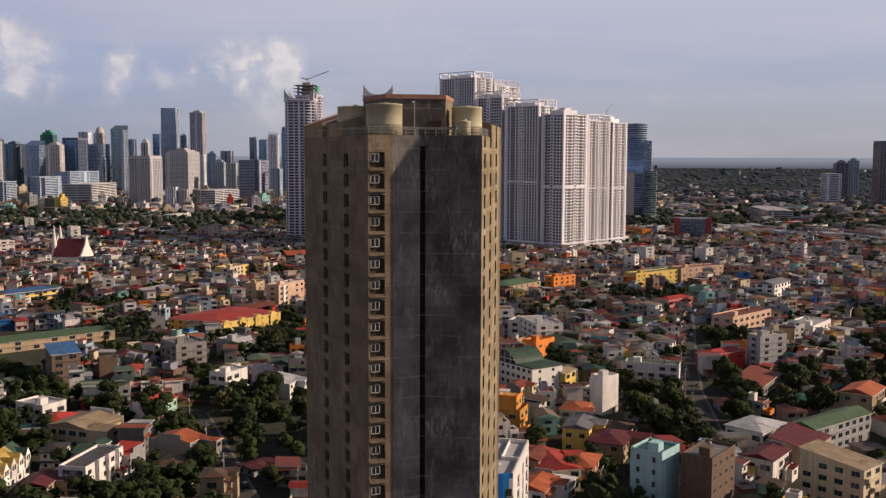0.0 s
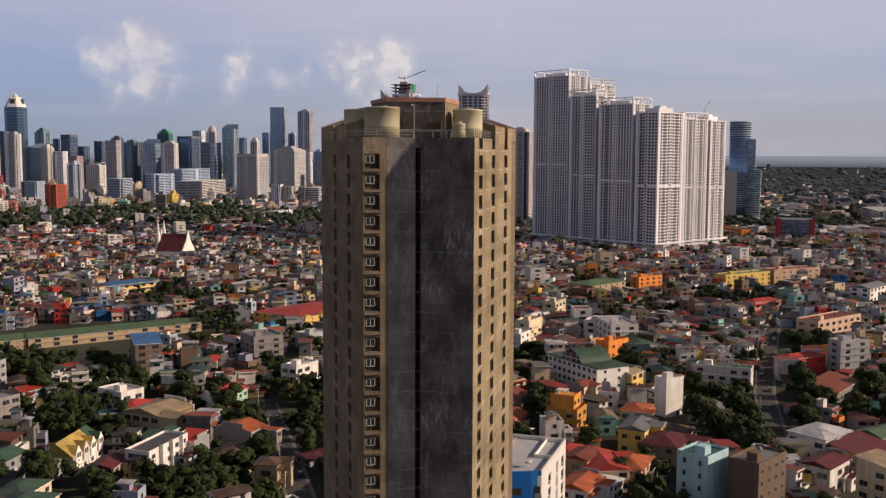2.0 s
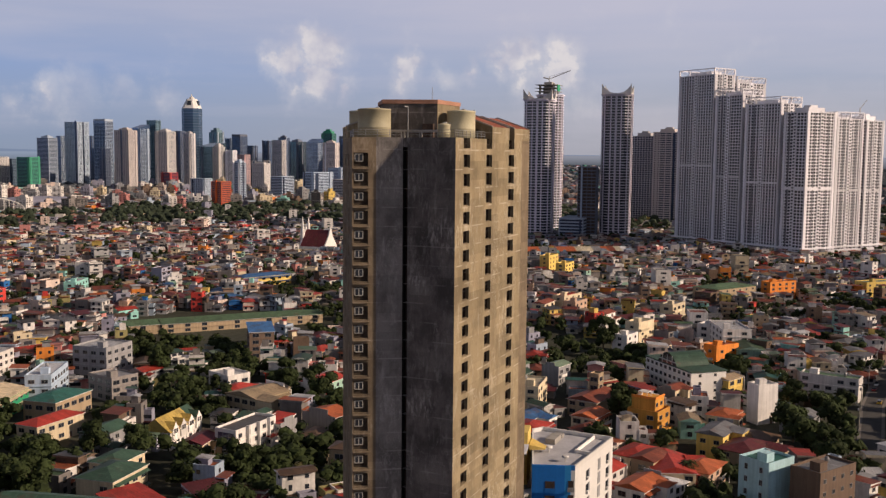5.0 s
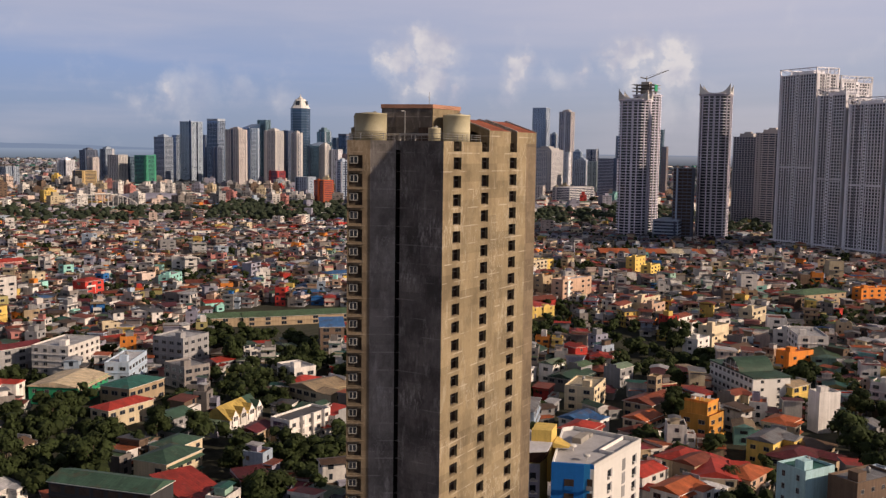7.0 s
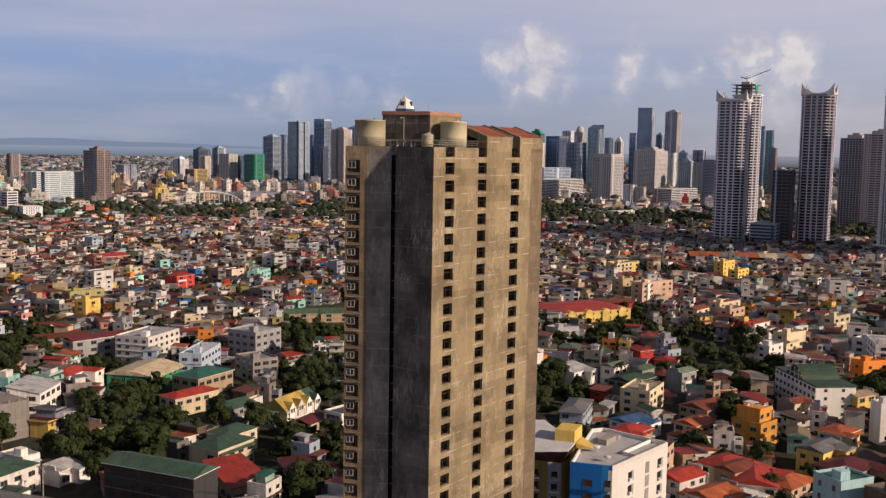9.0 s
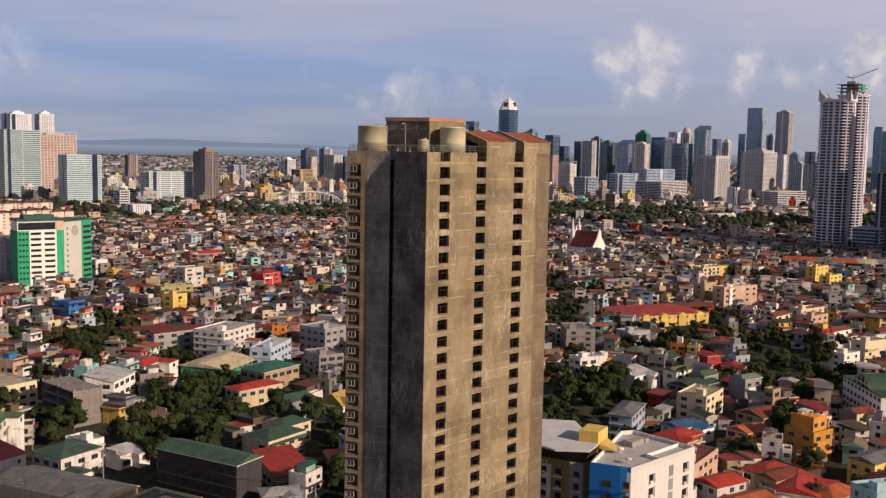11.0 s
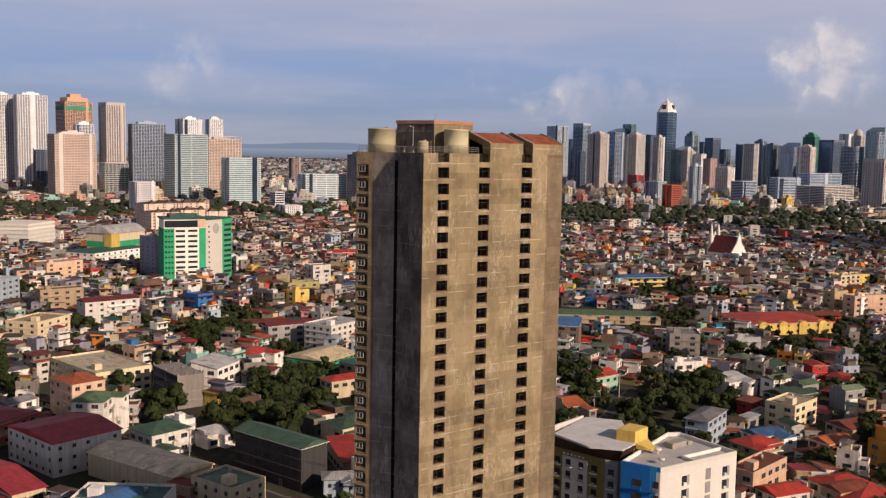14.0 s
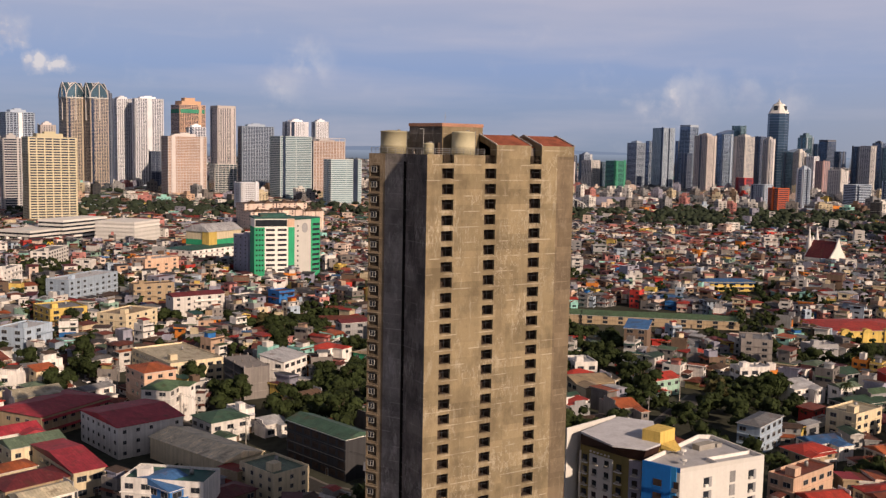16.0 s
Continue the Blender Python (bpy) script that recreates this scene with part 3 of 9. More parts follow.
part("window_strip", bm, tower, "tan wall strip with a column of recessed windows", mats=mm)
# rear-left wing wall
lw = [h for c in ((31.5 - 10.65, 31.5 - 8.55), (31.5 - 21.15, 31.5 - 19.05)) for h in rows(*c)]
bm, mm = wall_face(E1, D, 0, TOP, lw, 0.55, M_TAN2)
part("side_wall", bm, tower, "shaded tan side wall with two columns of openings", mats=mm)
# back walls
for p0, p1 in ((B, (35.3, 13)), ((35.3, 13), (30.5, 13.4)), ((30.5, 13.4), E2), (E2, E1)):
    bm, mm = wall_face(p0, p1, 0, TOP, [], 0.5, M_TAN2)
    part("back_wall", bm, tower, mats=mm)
bm = bmesh.new()
deck = [A, (3.5, 0), (3.5, 1.6), (6.0, 1.6), (6.0, 0), (13.3, 0), (13.3, 2.2), (15.9, 2.2), (15.9, 0), (24.2, 0), (24.2, 2.2), (27, 2.2), (27, 0), B, (35.3, 13), (30.5, 13.4), E2, E1, D, (-0.07, 8.86), (1.5, 9.1), (1.6, 8.1), (0.15, 8.12)]
f = bm.faces.new([bm.verts.new((x, y, TOP)) for x, y in deck])
if f.normal.z < 0:
    f.normal_flip()
for x0, x1, dy in ((3.5, 6.0, 1.6), (13.3, 15.9, 2.2), (24.2, 27, 2.2)):      # sunk wells over the window columns
    w = [bm.verts.new(p) for p in ((x0, 0.0, 98.0), (x1, 0.0, 98.0), (x1, dy, 98.0), (x0, dy, 98.0), (x0, 0.0, TOP), (x1, 0.0, TOP), (x1, dy, TOP), (x0, dy, TOP))]
    # well faces take the dark interior brown in place of shade
    for q in ((0, 1, 2, 3), (3, 2, 6, 7), (0, 3, 7, 4), (2, 1, 5, 6)):
        bm.faces.new([w[i] for i in q]).material_index = 1
part("roof_deck", bm, tower, "flat concrete roof deck", mats=(M_CONC, M_ROOM))
for x0, x1 in ((3.55, 5.95), (13.38, 15.82), (24.27, 26.9)):
    part("well_grille", boxes_mesh("well_grille", [(x0 + 0.3 * k, 0.30, 98.05, x0 + 0.3 * k + 0.05, 0.36, TOP - 0.2) for k in range(8)] + [(x0 - 0.1, 0.30, 98.7, x1, 0.36, 98.76)], M_ROOM), tower, "dark grille over the window column")

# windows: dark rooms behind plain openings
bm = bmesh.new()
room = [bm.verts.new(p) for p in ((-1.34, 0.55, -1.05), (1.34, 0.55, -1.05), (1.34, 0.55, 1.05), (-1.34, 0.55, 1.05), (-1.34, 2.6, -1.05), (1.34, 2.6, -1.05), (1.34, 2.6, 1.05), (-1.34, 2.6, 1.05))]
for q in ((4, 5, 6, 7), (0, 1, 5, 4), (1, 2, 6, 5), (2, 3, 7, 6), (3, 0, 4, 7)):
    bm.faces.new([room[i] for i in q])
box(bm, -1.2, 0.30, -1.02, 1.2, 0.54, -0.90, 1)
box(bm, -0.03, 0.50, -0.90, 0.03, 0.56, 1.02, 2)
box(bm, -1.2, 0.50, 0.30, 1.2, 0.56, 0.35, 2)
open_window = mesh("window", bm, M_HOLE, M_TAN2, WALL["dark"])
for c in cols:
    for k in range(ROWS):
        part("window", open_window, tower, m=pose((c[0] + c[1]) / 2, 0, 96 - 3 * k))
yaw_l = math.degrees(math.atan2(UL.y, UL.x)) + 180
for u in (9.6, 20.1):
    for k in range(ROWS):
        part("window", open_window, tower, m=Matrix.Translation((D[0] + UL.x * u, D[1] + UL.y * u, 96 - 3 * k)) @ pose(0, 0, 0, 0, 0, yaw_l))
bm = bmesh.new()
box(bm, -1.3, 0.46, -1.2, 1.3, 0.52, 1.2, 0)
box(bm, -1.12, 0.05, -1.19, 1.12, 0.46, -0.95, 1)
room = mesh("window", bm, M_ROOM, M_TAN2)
bm = bmesh.new()
for x0, z0, x1, z1 in ((-0.68, -0.62, -0.56, 0.62), (0.56, -0.62, 0.68, 0.62), (-0.06, -0.62, 0.06, 0.62), (-0.68, 0.5, 0.68, 0.62), (-0.68, -0.62, 0.68, -0.5)):
    box(bm, x0, 0.12, z0, x1, 0.22, z1)
fr = mesh("window_frame", bm, M_FRAME)
bm = bmesh.new()
box(bm, -0.56, 0.16, -0.5, 0.56, 0.18, 0.5)
gl = mesh("pane", bm, M_GLASS)
bm = bmesh.new()
box(bm, -1.35, -0.42, -0.07, 1.35, 0.05, 0.07)
ledge = mesh("ledge", bm, M_TAN2)
yaw_f = math.degrees(math.atan2(-d_fl.y, -d_fl.x))
for k in range(ROWS):
    base = Matrix.Translation((D[0] - d_fl.x * 1.375, D[1] - d_fl.y * 1.375, 96 - 3 * k)) @ pose(0, 0, 0, 0, 0, yaw_f)
    w = part("window", room, tower, m=base)
    part("window_frame", fr, w, "white painted window frame", m=pose(-0.3, 0, 0.42))
    part("pane", gl, w, m=pose(-0.3, 0, 0.42))
    part("ledge", ledge, tower, m=base @ pose(0.1, 0, -1.30))

# roofs over the wings
def shed(bm, f, x0, x1, y1, ze, zr):
    """Pitched block from the eave at y = 0 up to the ridge and down behind; f maps its corners to the world."""
    pr = [(0, TOP), (0, ze), (y1 / 2, zr), (y1, ze), (y1, TOP)]
    a = [bm.verts.new(f(x0, y, z)) for y, z in pr]
    b = [bm.verts.new(f(x1, y, z)) for y, z in pr]
    bm.faces.new(a[::-1]), bm.faces.new(b)
    for i, mi in ((0, 0), (1, 1), (2, 1), (3, 0)):
        bm.faces.new((a[i], b[i], b[i + 1], a[i + 1])).material_index = mi
    bmesh.ops.recalc_face_normals(bm, faces=bm.faces)


M_TILE = material("rusty_red_roofing", (0.22, 0.065, 0.035), 0.8, 0.55, 0.5, 5, 0.3)


def plain(x, y, z):
    return Vector((x, y, z))


def wing(x, y, z):
    return Vector((D[0], D[1], 0)) + UL * x + NL * y + Vector((0, 0, z))


for x0, x1, f, y1 in ((15.85, 24.25, plain, 12.6), (26.95, 35.3, plain, 12.6), (11.1, 18.9, wing, 12.4), (21.3, 31.5, wing, 12.4)):
    bm = bmesh.new()
    shed(bm, f, x0, x1, y1, 101.65, 103.7)
    r = part("wing_roof", bm, tower, "rust red pitched roof over tan parapet walls", mats=(M_TAN, M_TILE))
    for xx in (x0, x1):
        bm = bmesh.new()
        prof = [(-0.03, 101.7), (y1 / 2, 103.85), (y1, 101.7)]
        rings = [[bm.verts.new(f(xx + sx, ya, za + dz)) for sx, dz in ((-0.14, -0.1), (0.14, -0.1), (0.14, 0.12), (-0.14, 0.12))] for ya, za in prof]
        for a, b in zip(rings, rings[1:]):
            for i in range(4):
                bm.faces.new((a[i], a[(i + 1) % 4], b[(i + 1) % 4], b[i]))
        bm.faces.new(rings[0]), bm.faces.new(rings[-1])
        bmesh.ops.recalc_face_normals(bm, faces=bm.faces)
        part("coping", bm, r, "grey sloping coping", mats=(M_CONC,))
bm = bmesh.new()
shed(bm, plain, 15.85, 35.3, 12.6, 101.2, 103.2)
part("rear_roof", bm, tower, mats=(M_CEM, M_TILE)).matrix_basis = pose(0, 2.3, 0)

# lift house on the deck
PH = [(16.6, 6.3), (20.0, 12.5), (13.2, 19.9), (4.4, 14.6), (7.0, 6.2)]
bm = bmesh.new()
prism(bm, PH, TOP, 105.1)
ph = part("lift_house", bm, tower, "grey brown rooftop lift house with a pink cornice", mats=(M_CEM,))
bm = bmesh.new()
cxm, cym = sum(p[0] for p in PH) / 5, sum(p[1] for p in PH) / 5
prism(bm, [(cxm + (x - cxm) * 1.025, cym + (y - cym) * 1.025) for x, y in PH], 105.1, 105.75)
part("cornice", bm, ph, "faded pink band", mats=(material("faded_pink_paint", (0.36, 0.19, 0.13), 0.85, 0.25),))
bm = bmesh.new()
prism(bm, [(7.0, 6.15), (16.6, 6.25), (16.6, 6.3), (7.0, 6.2)], TOP, 105.1)
part("south_wall", bm, ph, "tan painted wall", mats=(M_TAN,))
bm = bmesh.new()
tube(bm, (5.35, 10.6, 99.6), (5.35, 10.6, 104.6), 0.1)
tube(bm, (5.3, 10.6, 104.6), (4.6, 10.9, 104.6), 0.1)
part("vent_pipe", bm, ph, "grey vent pipe", mats=(M_STEEL,))
bm = bmesh.new()
box(bm, 6.3, 6.6, TOP, 7.2, 9.4, 101.9, m=None)
part("doorway", bm, ph, "dark doorway", mats=(M_HOLE,))

# railings round the deck
def railing(a, b):
    bm = bmesh.new()
    a, b = Vector((*a, TOP)), Vector((*b, TOP))
    n = max(2, int((b - a).length / 1.6))
    for i in range(n + 1):
        p = a.lerp(b, i / n)
        tube(bm, p, p + Vector((0, 0, 1.15)), 0.045, 5)
    for h in (0.4, 0.78, 1.15):
        tube(bm, a + Vector((0, 0, h)), b + Vector((0, 0, h)), 0.035, 5)
    part("railing", bm, tower, "thin grey steel railing", mats=(M_STEEL,))


railing((0.3, 0.3), (13.1, 0.3))
railing((0.3, 0.3), (0.4, 8.2))
railing((0.1, 9.2), (-3.7, 15.6))
railing((-3.7, 15.6), (D[0] + UL.x * 10.9 + 0.15, D[1] + UL.y * 10.9 - 0.25))
bm = bmesh.new()
box(bm, 2.6, 4.0, 100.55, 3.1, 13.0, 100.85)
for y in (4.2, 7.0, 10.0, 12.8):
    box(bm, 2.75, y - 0.1, TOP, 2.95, y + 0.1, 100.55)
part("pipe_beam", bm, tower, "pale concrete beam on short posts", mats=(M_CONC,))


def tank(cx, cy, r, top, label):
    t = thing("water_tank", label, "tank", cx, cy, z=TOP, group="water tanks on the tower roof")
    h = top - TOP
    bm = bmesh.new()
    lathe(bm, [(r * 1.0, 0), (r, h * 0.33), (r * 1.008, h * 0.34), (r * 1.008, h * 0.36), (r, h * 0.37), (r, h - 0.28), (r * 1.015, h - 0.26), (r * 1.015, h - 0.12), (r * 0.98, h - 0.05), (r * 0.4, h + 0.1), (0.25, h + 0.12)], n=32)
    part("shell", bm, t, mats=(M_TANK,))
    bm = bmesh.new()
    lathe(bm, [(0.34, h + 0.05), (0.34, h + 0.28), (0.12, h + 0.33)], r * 0.45, 0, 12)
    part("hatch", bm, t, mats=(M_STEEL,))
    bm = bmesh.new()
    for s in (-0.2, 0.2):
        tube(bm, (-r - 0.06, s, 0), (-r - 0.06, s, h + 0.2), 0.03, 5)
    for k in range(int(h / 0.35)):
        tube(bm, (-r - 0.06, -0.2, 0.3 + 0.35 * k), (-r - 0.06, 0.2, 0.3 + 0.35 * k), 0.02, 4)
    part("ladder", bm, t, mats=(M_STEEL,)).matrix_basis = pose(0, 0, 0, 0, 0, 140)


tank(0.55, 14.2, 2.62, 104.1, "large round cream water tank on the tower roof")
tank(9.2, 20.6, 2.5, 104.2, "large round cream water tank behind the lift house")
tank(10.1, 3.3, 2.3, 104.1, "round cream water tank beside the lift house")
tank(1.9, 2.8, 0.98, 101.7, "small cream water tank by the railing")
mast = thing("antenna_mast", "thin grey antenna mast on the lift house", "antenna", 8.6, 7.8, z=105.75)
bm = bmesh.new()
tube(bm, (0, 0, 0), (0, 0, 2.1), 0.05, 6, 0.025)
for z, l in ((1.2, 0.3), (1.5, 0.22)):
    tube(bm, (-l, 0, z), (l, 0, z), 0.02, 4)
part("pole", bm, mast, mats=(M_STEEL,))


# ---- high buildings ----
# floor height, slab thickness, slab projection, bay, pier width, pier projection
STYLES = dict(punched=(3.1, 1.5, 0.35, 3.2, 1.7, 0.35), banded=(3.4, 1.5, 0.4, 24.0, 0.8, 0.3), ribs=(3.2, 1.4, 0.45, 3.6, 1.1, 0.4), curtain=(3.8, 1.0, 0.2, 5.5, 0.45, 0.2),
              complex=(3.1, 1.0, 0.42, 3.7, 0.95, 0.32), balcony=(3.1, 1.5, 0.9, 9.0, 1.2, 0.5), grid=(3.1, 1.0, 0.6, 4.0, 0.7, 0.45))


def slabs_piers(w, d, z0, h, style, coarse=1.0):
    fh, st, sp, bay, pw, pp = STYLES[style]
    bay, pw = bay * coarse, pw * coarse
    slabs, piers = [], []
    n = max(2, round(h / fh))
    for k in range(n + 1):
        z = z0 + h * k / n
        slabs.append((-w / 2 - sp, -d / 2 - sp, z - st / 2, w / 2 + sp, d / 2 + sp, z + st / 2))
    for L, horizontal in ((w, True), (d, False)):
        m = max(1, round(L / bay))
        for i in range(m + 1):
            c = -L / 2 + L * i / m
            a, b = (c - pw / 2, c + pw / 2)
            if i == 0:
                a, b = c - pp, c + pw
            if i == m:
                a, b = c - pw, c + pp
            o = (d if horizontal else w) / 2
            for s in (-1, 1):
                lo, hi = sorted((s * (o - 0.2), s * (o + pp)))
                piers.append((a, lo, z0, b, hi, z0 + h) if horizontal else (lo, a, z0, hi, b, z0 + h))
    return slabs, piers


def rng_of(x, y):
    return random.Random(int(abs(x * 5 + y * 11))).random()


def high_rise(label, x, y, w, d, h, style, wall, glass=None, yaw=0.0, crown="box", z0=0.0, name="high_rise", group="towers of the skyline", podium=None):
    yaw = yaw or 20 * (rng_of(x, y) - 0.5)
    t = thing(name, label, "tower", x, y, yaw, group=group)
    TAKEN.append((x, y, 0.62 * max(w, d)))
    wm = TWALL[wall] if isinstance(wall, str) else wall
    glass = glass or (M_HAZEGLASS if x > 1500 and style in ("ribs", "grid", "punched") and rng_of(x, y) < 0.6 else M_TGLASS)
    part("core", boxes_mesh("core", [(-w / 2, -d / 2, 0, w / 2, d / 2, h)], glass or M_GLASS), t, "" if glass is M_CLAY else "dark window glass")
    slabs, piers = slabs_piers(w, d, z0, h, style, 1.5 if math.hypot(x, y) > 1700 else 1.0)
    tagged(part("floor_band", boxes_mesh("floor_band", slabs, wm), t), kind="stuff")
    tagged(part("pier", boxes_mesh("pier", piers, wm), t), kind="stuff")
    # solid shafts and stair cores that break up the fronts
    rng = random.Random(int(abs(x * 3 + y * 7)))
    if style != "complex":
        tone = {"tan": "cream", "peach": "white", "brown": "tan", "grey": "white", "dark": "grey", "teal": "grey"}.get(wall, wall if isinstance(wall, str) else "white")
        for L, o, front in ((w, d / 2, True), (d, w / 2, False)):
            f = rng.choice(((-0.36, 0.36), (0.0,), (), (-0.38,), (0.3,), ()))
            for c in f:
                hw, pr, up = L * rng.uniform(0.035, 0.075), rng.uniform(0.9, 1.8), rng.uniform(-1, 3.5)
                q = (c * L - hw, -o - pr, 0, c * L + hw, -o + 0.1, h + up) if front else (-o - pr, c * L - hw, 0, -o + 0.1, c * L + hw, h + up)
                dark = style == "curtain" or rng.random() < 0.3
                part("shaft", boxes_mesh("shaft", [q], M_TGLASS if dark and style != "curtain" else TWALL[tone if rng.random() < 0.35 else wall] if isinstance(wall, str) else wm), t)
    top = []
    if crown == "box":
        top = [(-w * 0.3, -d * 0.3, h, w * 0.25, d * 0.3, h + 5), (-w * 0.12, -d * 0.15, h + 5, w * 0.12, d * 0.15, h + 7.5)]
    elif crown == "frame":
        top = [(sx * w / 2 - 0.6, sy * d / 2 - 0.6, h, sx * w / 2 + 0.6, sy * d / 2 + 0.6, h + 7) for sx in (-1, 0, 1) for sy in (-1, 1)]
        top += [(-w / 2 - 0.6, sy * d / 2 - 0.6, h + 6.2, w / 2 + 0.6, sy * d / 2 + 0.6, h + 7) for sy in (-1, 1)]
        top += [(sx * w / 2 - 0.6, -d / 2, h + 6.2, sx * w / 2 + 0.6, d / 2, h + 7) for sx in (-1, 1)] + [(-w * 0.3, -d * 0.3, h, w * 0.2, d * 0.3, h + 4)]
    elif crown == "step":
        top = [(-w * 0.38, -d * 0.38, h, w * 0.38, d * 0.38, h + h * 0.05), (-w * 0.2, -d * 0.2, h, w * 0.2, d * 0.2, h + h * 0.09)]
    elif crown == "screen":
        top = [(-w / 2, -d / 2, h, w / 2, -d / 2 + 1, h + 6), (-w / 2, -d / 2, h, -w / 2 + 1, d / 2, h + 6), (-w * 0.2, -d * 0.2, h, w * 0.3, d * 0.3, h + 4)]
    elif crown == "slant":
        bm = bmesh.new()
        prism(bm, [(-w / 2, -d / 2), (w / 2, -d / 2), (w / 2, d / 2), (-w / 2, d / 2)], h, [h + 3, h + 14, h + 14, h + 3])
        part("slanted_top", bm, t, mats=(glass or M_GLASS,))
    elif crown == "dome":
        bm = bmesh.new()
        r = min(w, d) / 2
        lathe(bm, [(r * 0.95, h), (r * 0.95, h + r * 0.3), (r * 0.85, h + r * 0.8), (r * 0.6, h + r * 1.25), (r * 0.25, h + r * 1.5), (0.1, h + r * 1.6)], n=20)
        part("dome", bm, t, mats=(wm,))
    if top:
        part("roof_plant", boxes_mesh("roof_plant", top, wm), t)
    if podium:
        pw, pd, phh = podium
        part("podium", boxes_mesh("podium", [(-pw / 2, -pd / 2, 0, pw / 2, pd / 2, phh)], wm), t)
        s2, p2 = slabs_piers(pw, pd, 0, phh, "banded")
        part("podium_band", boxes_mesh("podium_band", s2, WALL["white"]), t)
    return t


# ---- low buildings ----
def window_mesh(w, h, name="window"):
    """One connected frame with two sunk panes."""
    bm = bmesh.new()
    f = 0.07
    xs, zs = [-w / 2, -w / 2 + f, -f / 2, f / 2, w / 2 - f, w / 2], [-h / 2, -h / 2 + f, h / 2 - f, h / 2]
    front = {(i, k): bm.verts.new((x, -0.08, z)) for i, x in enumerate(xs) for k, z in enumerate(zs)}
    for i in range(5):
        for k in range(3):
            q = [(i, k), (i + 1, k), (i + 1, k + 1), (i, k + 1)]
            if k == 1 and i in (1, 3):
                b = [bm.verts.new(front[c].co + Vector((0, 0.05, 0))) for c in q]
                bm.faces.new(b).material_index = 1
                for a in range(4):
                    bm.faces.new((front[q[a]], front[q[(a + 1) % 4]], b[(a + 1) % 4], b[a]))
            else:
                bm.faces.new([front[c] for c in q])
    rim = [front[(0, 0)], front[(5, 0)], front[(5, 3)], front[(0, 3)]]
    back = [bm.verts.new(v.co + Vector((0, 0.1, 0))) for v in rim]
    for a in range(4):
        bm.faces.new((rim[a], back[a], back[(a + 1) % 4], rim[(a + 1) % 4]))
    return mesh(name, bm, M_SASH, M_GLASS)


WIN = {s: window_mesh(*s) for s in ((1.2, 1.2), (1.8, 1.4), (1.0, 1.5), (2.4, 1.5), (2.9, 1.7))}
DOOR = bmesh.new()
box(DOOR, -0.5, -0.05, 0, 0.5, 0.02, 2.1, 0)
box(DOOR, -0.62, -0.08, 0, -0.5, 0.02, 2.2, 1)
box(DOOR, 0.5, -0.08, 0, 0.62, 0.02, 2.2, 1)
box(DOOR, -0.62, -0.08, 2.1, 0.62, 0.02, 2.2, 1)
DOOR = mesh("door", DOOR, WALL["brown"], M_FRAME)


OPENING = boxes_mesh("window", [(-1.5, -0.03, -0.95, 1.5, 0.1, 0.95)], M_HOLE)


def roof_mesh(bm, w, d, h, kind, pitch=0.3, over=0.5, mi=0, trim=0, cap=1.9):
    """Roof over a w by d body whose eaves lie at height h, ridge along x. Two centimetres of daylight under the eaves are closed by the soffit."""
    W, D2 = w / 2 + over, d / 2 + over
    pitch = min(pitch, cap / D2)
    if kind == "flat":
        t = 0.35
        box(bm, -w / 2 + 0.25, -d / 2 + 0.25, h - 0.1, w / 2 - 0.25, d / 2 - 0.25, h + 0.12, mi)
        return
    z1 = h + pitch * D2
    r = 0.0 if kind == "gable" else min(W * 0.9, D2)
    if kind == "shed":
        lo = [(-W, -D2, h), (W, -D2, h), (W, D2, h + pitch * D2 * 1.2), (-W, D2, h + pitch * D2 * 1.2)]
        a = [bm.verts.new(p) for p in lo]
        b = [bm.verts.new((p[0], p[1], p[2] + 0.18)) for p in lo]
        for i in range(4):
            bm.faces.new((a[i], a[(i + 1) % 4], b[(i + 1) % 4], b[i])).material_index = trim
        bm.faces.new(b).material_index = mi
        bm.faces.new(a[::-1]).material_index = mi
        return
    e = [bm.verts.new(p) for p in ((-W, -D2, h), (W, -D2, h), (W, D2, h), (-W, D2, h))]
    t = [bm.verts.new((p[0], p[1], p[2] + 0.16)) for p in ((-W, -D2, h), (W, -D2, h), (W, D2, h), (-W, D2, h))]
    ra, rb = bm.verts.new((-W + r, 0, z1 + 0.16)), bm.verts.new((W - r, 0, z1 + 0.16))
    for i in range(4):
        bm.faces.new((e[i], e[(i + 1) % 4], t[(i + 1) % 4], t[i])).material_index = trim
    bm.faces.new(e[::-1]).material_index = mi
    for q in ((t[0], t[1], rb, ra), (t[2], t[3], ra, rb), (t[3], t[0], ra), (t[1], t[2], rb)):
        bm.faces.new(q).material_index = mi
    return


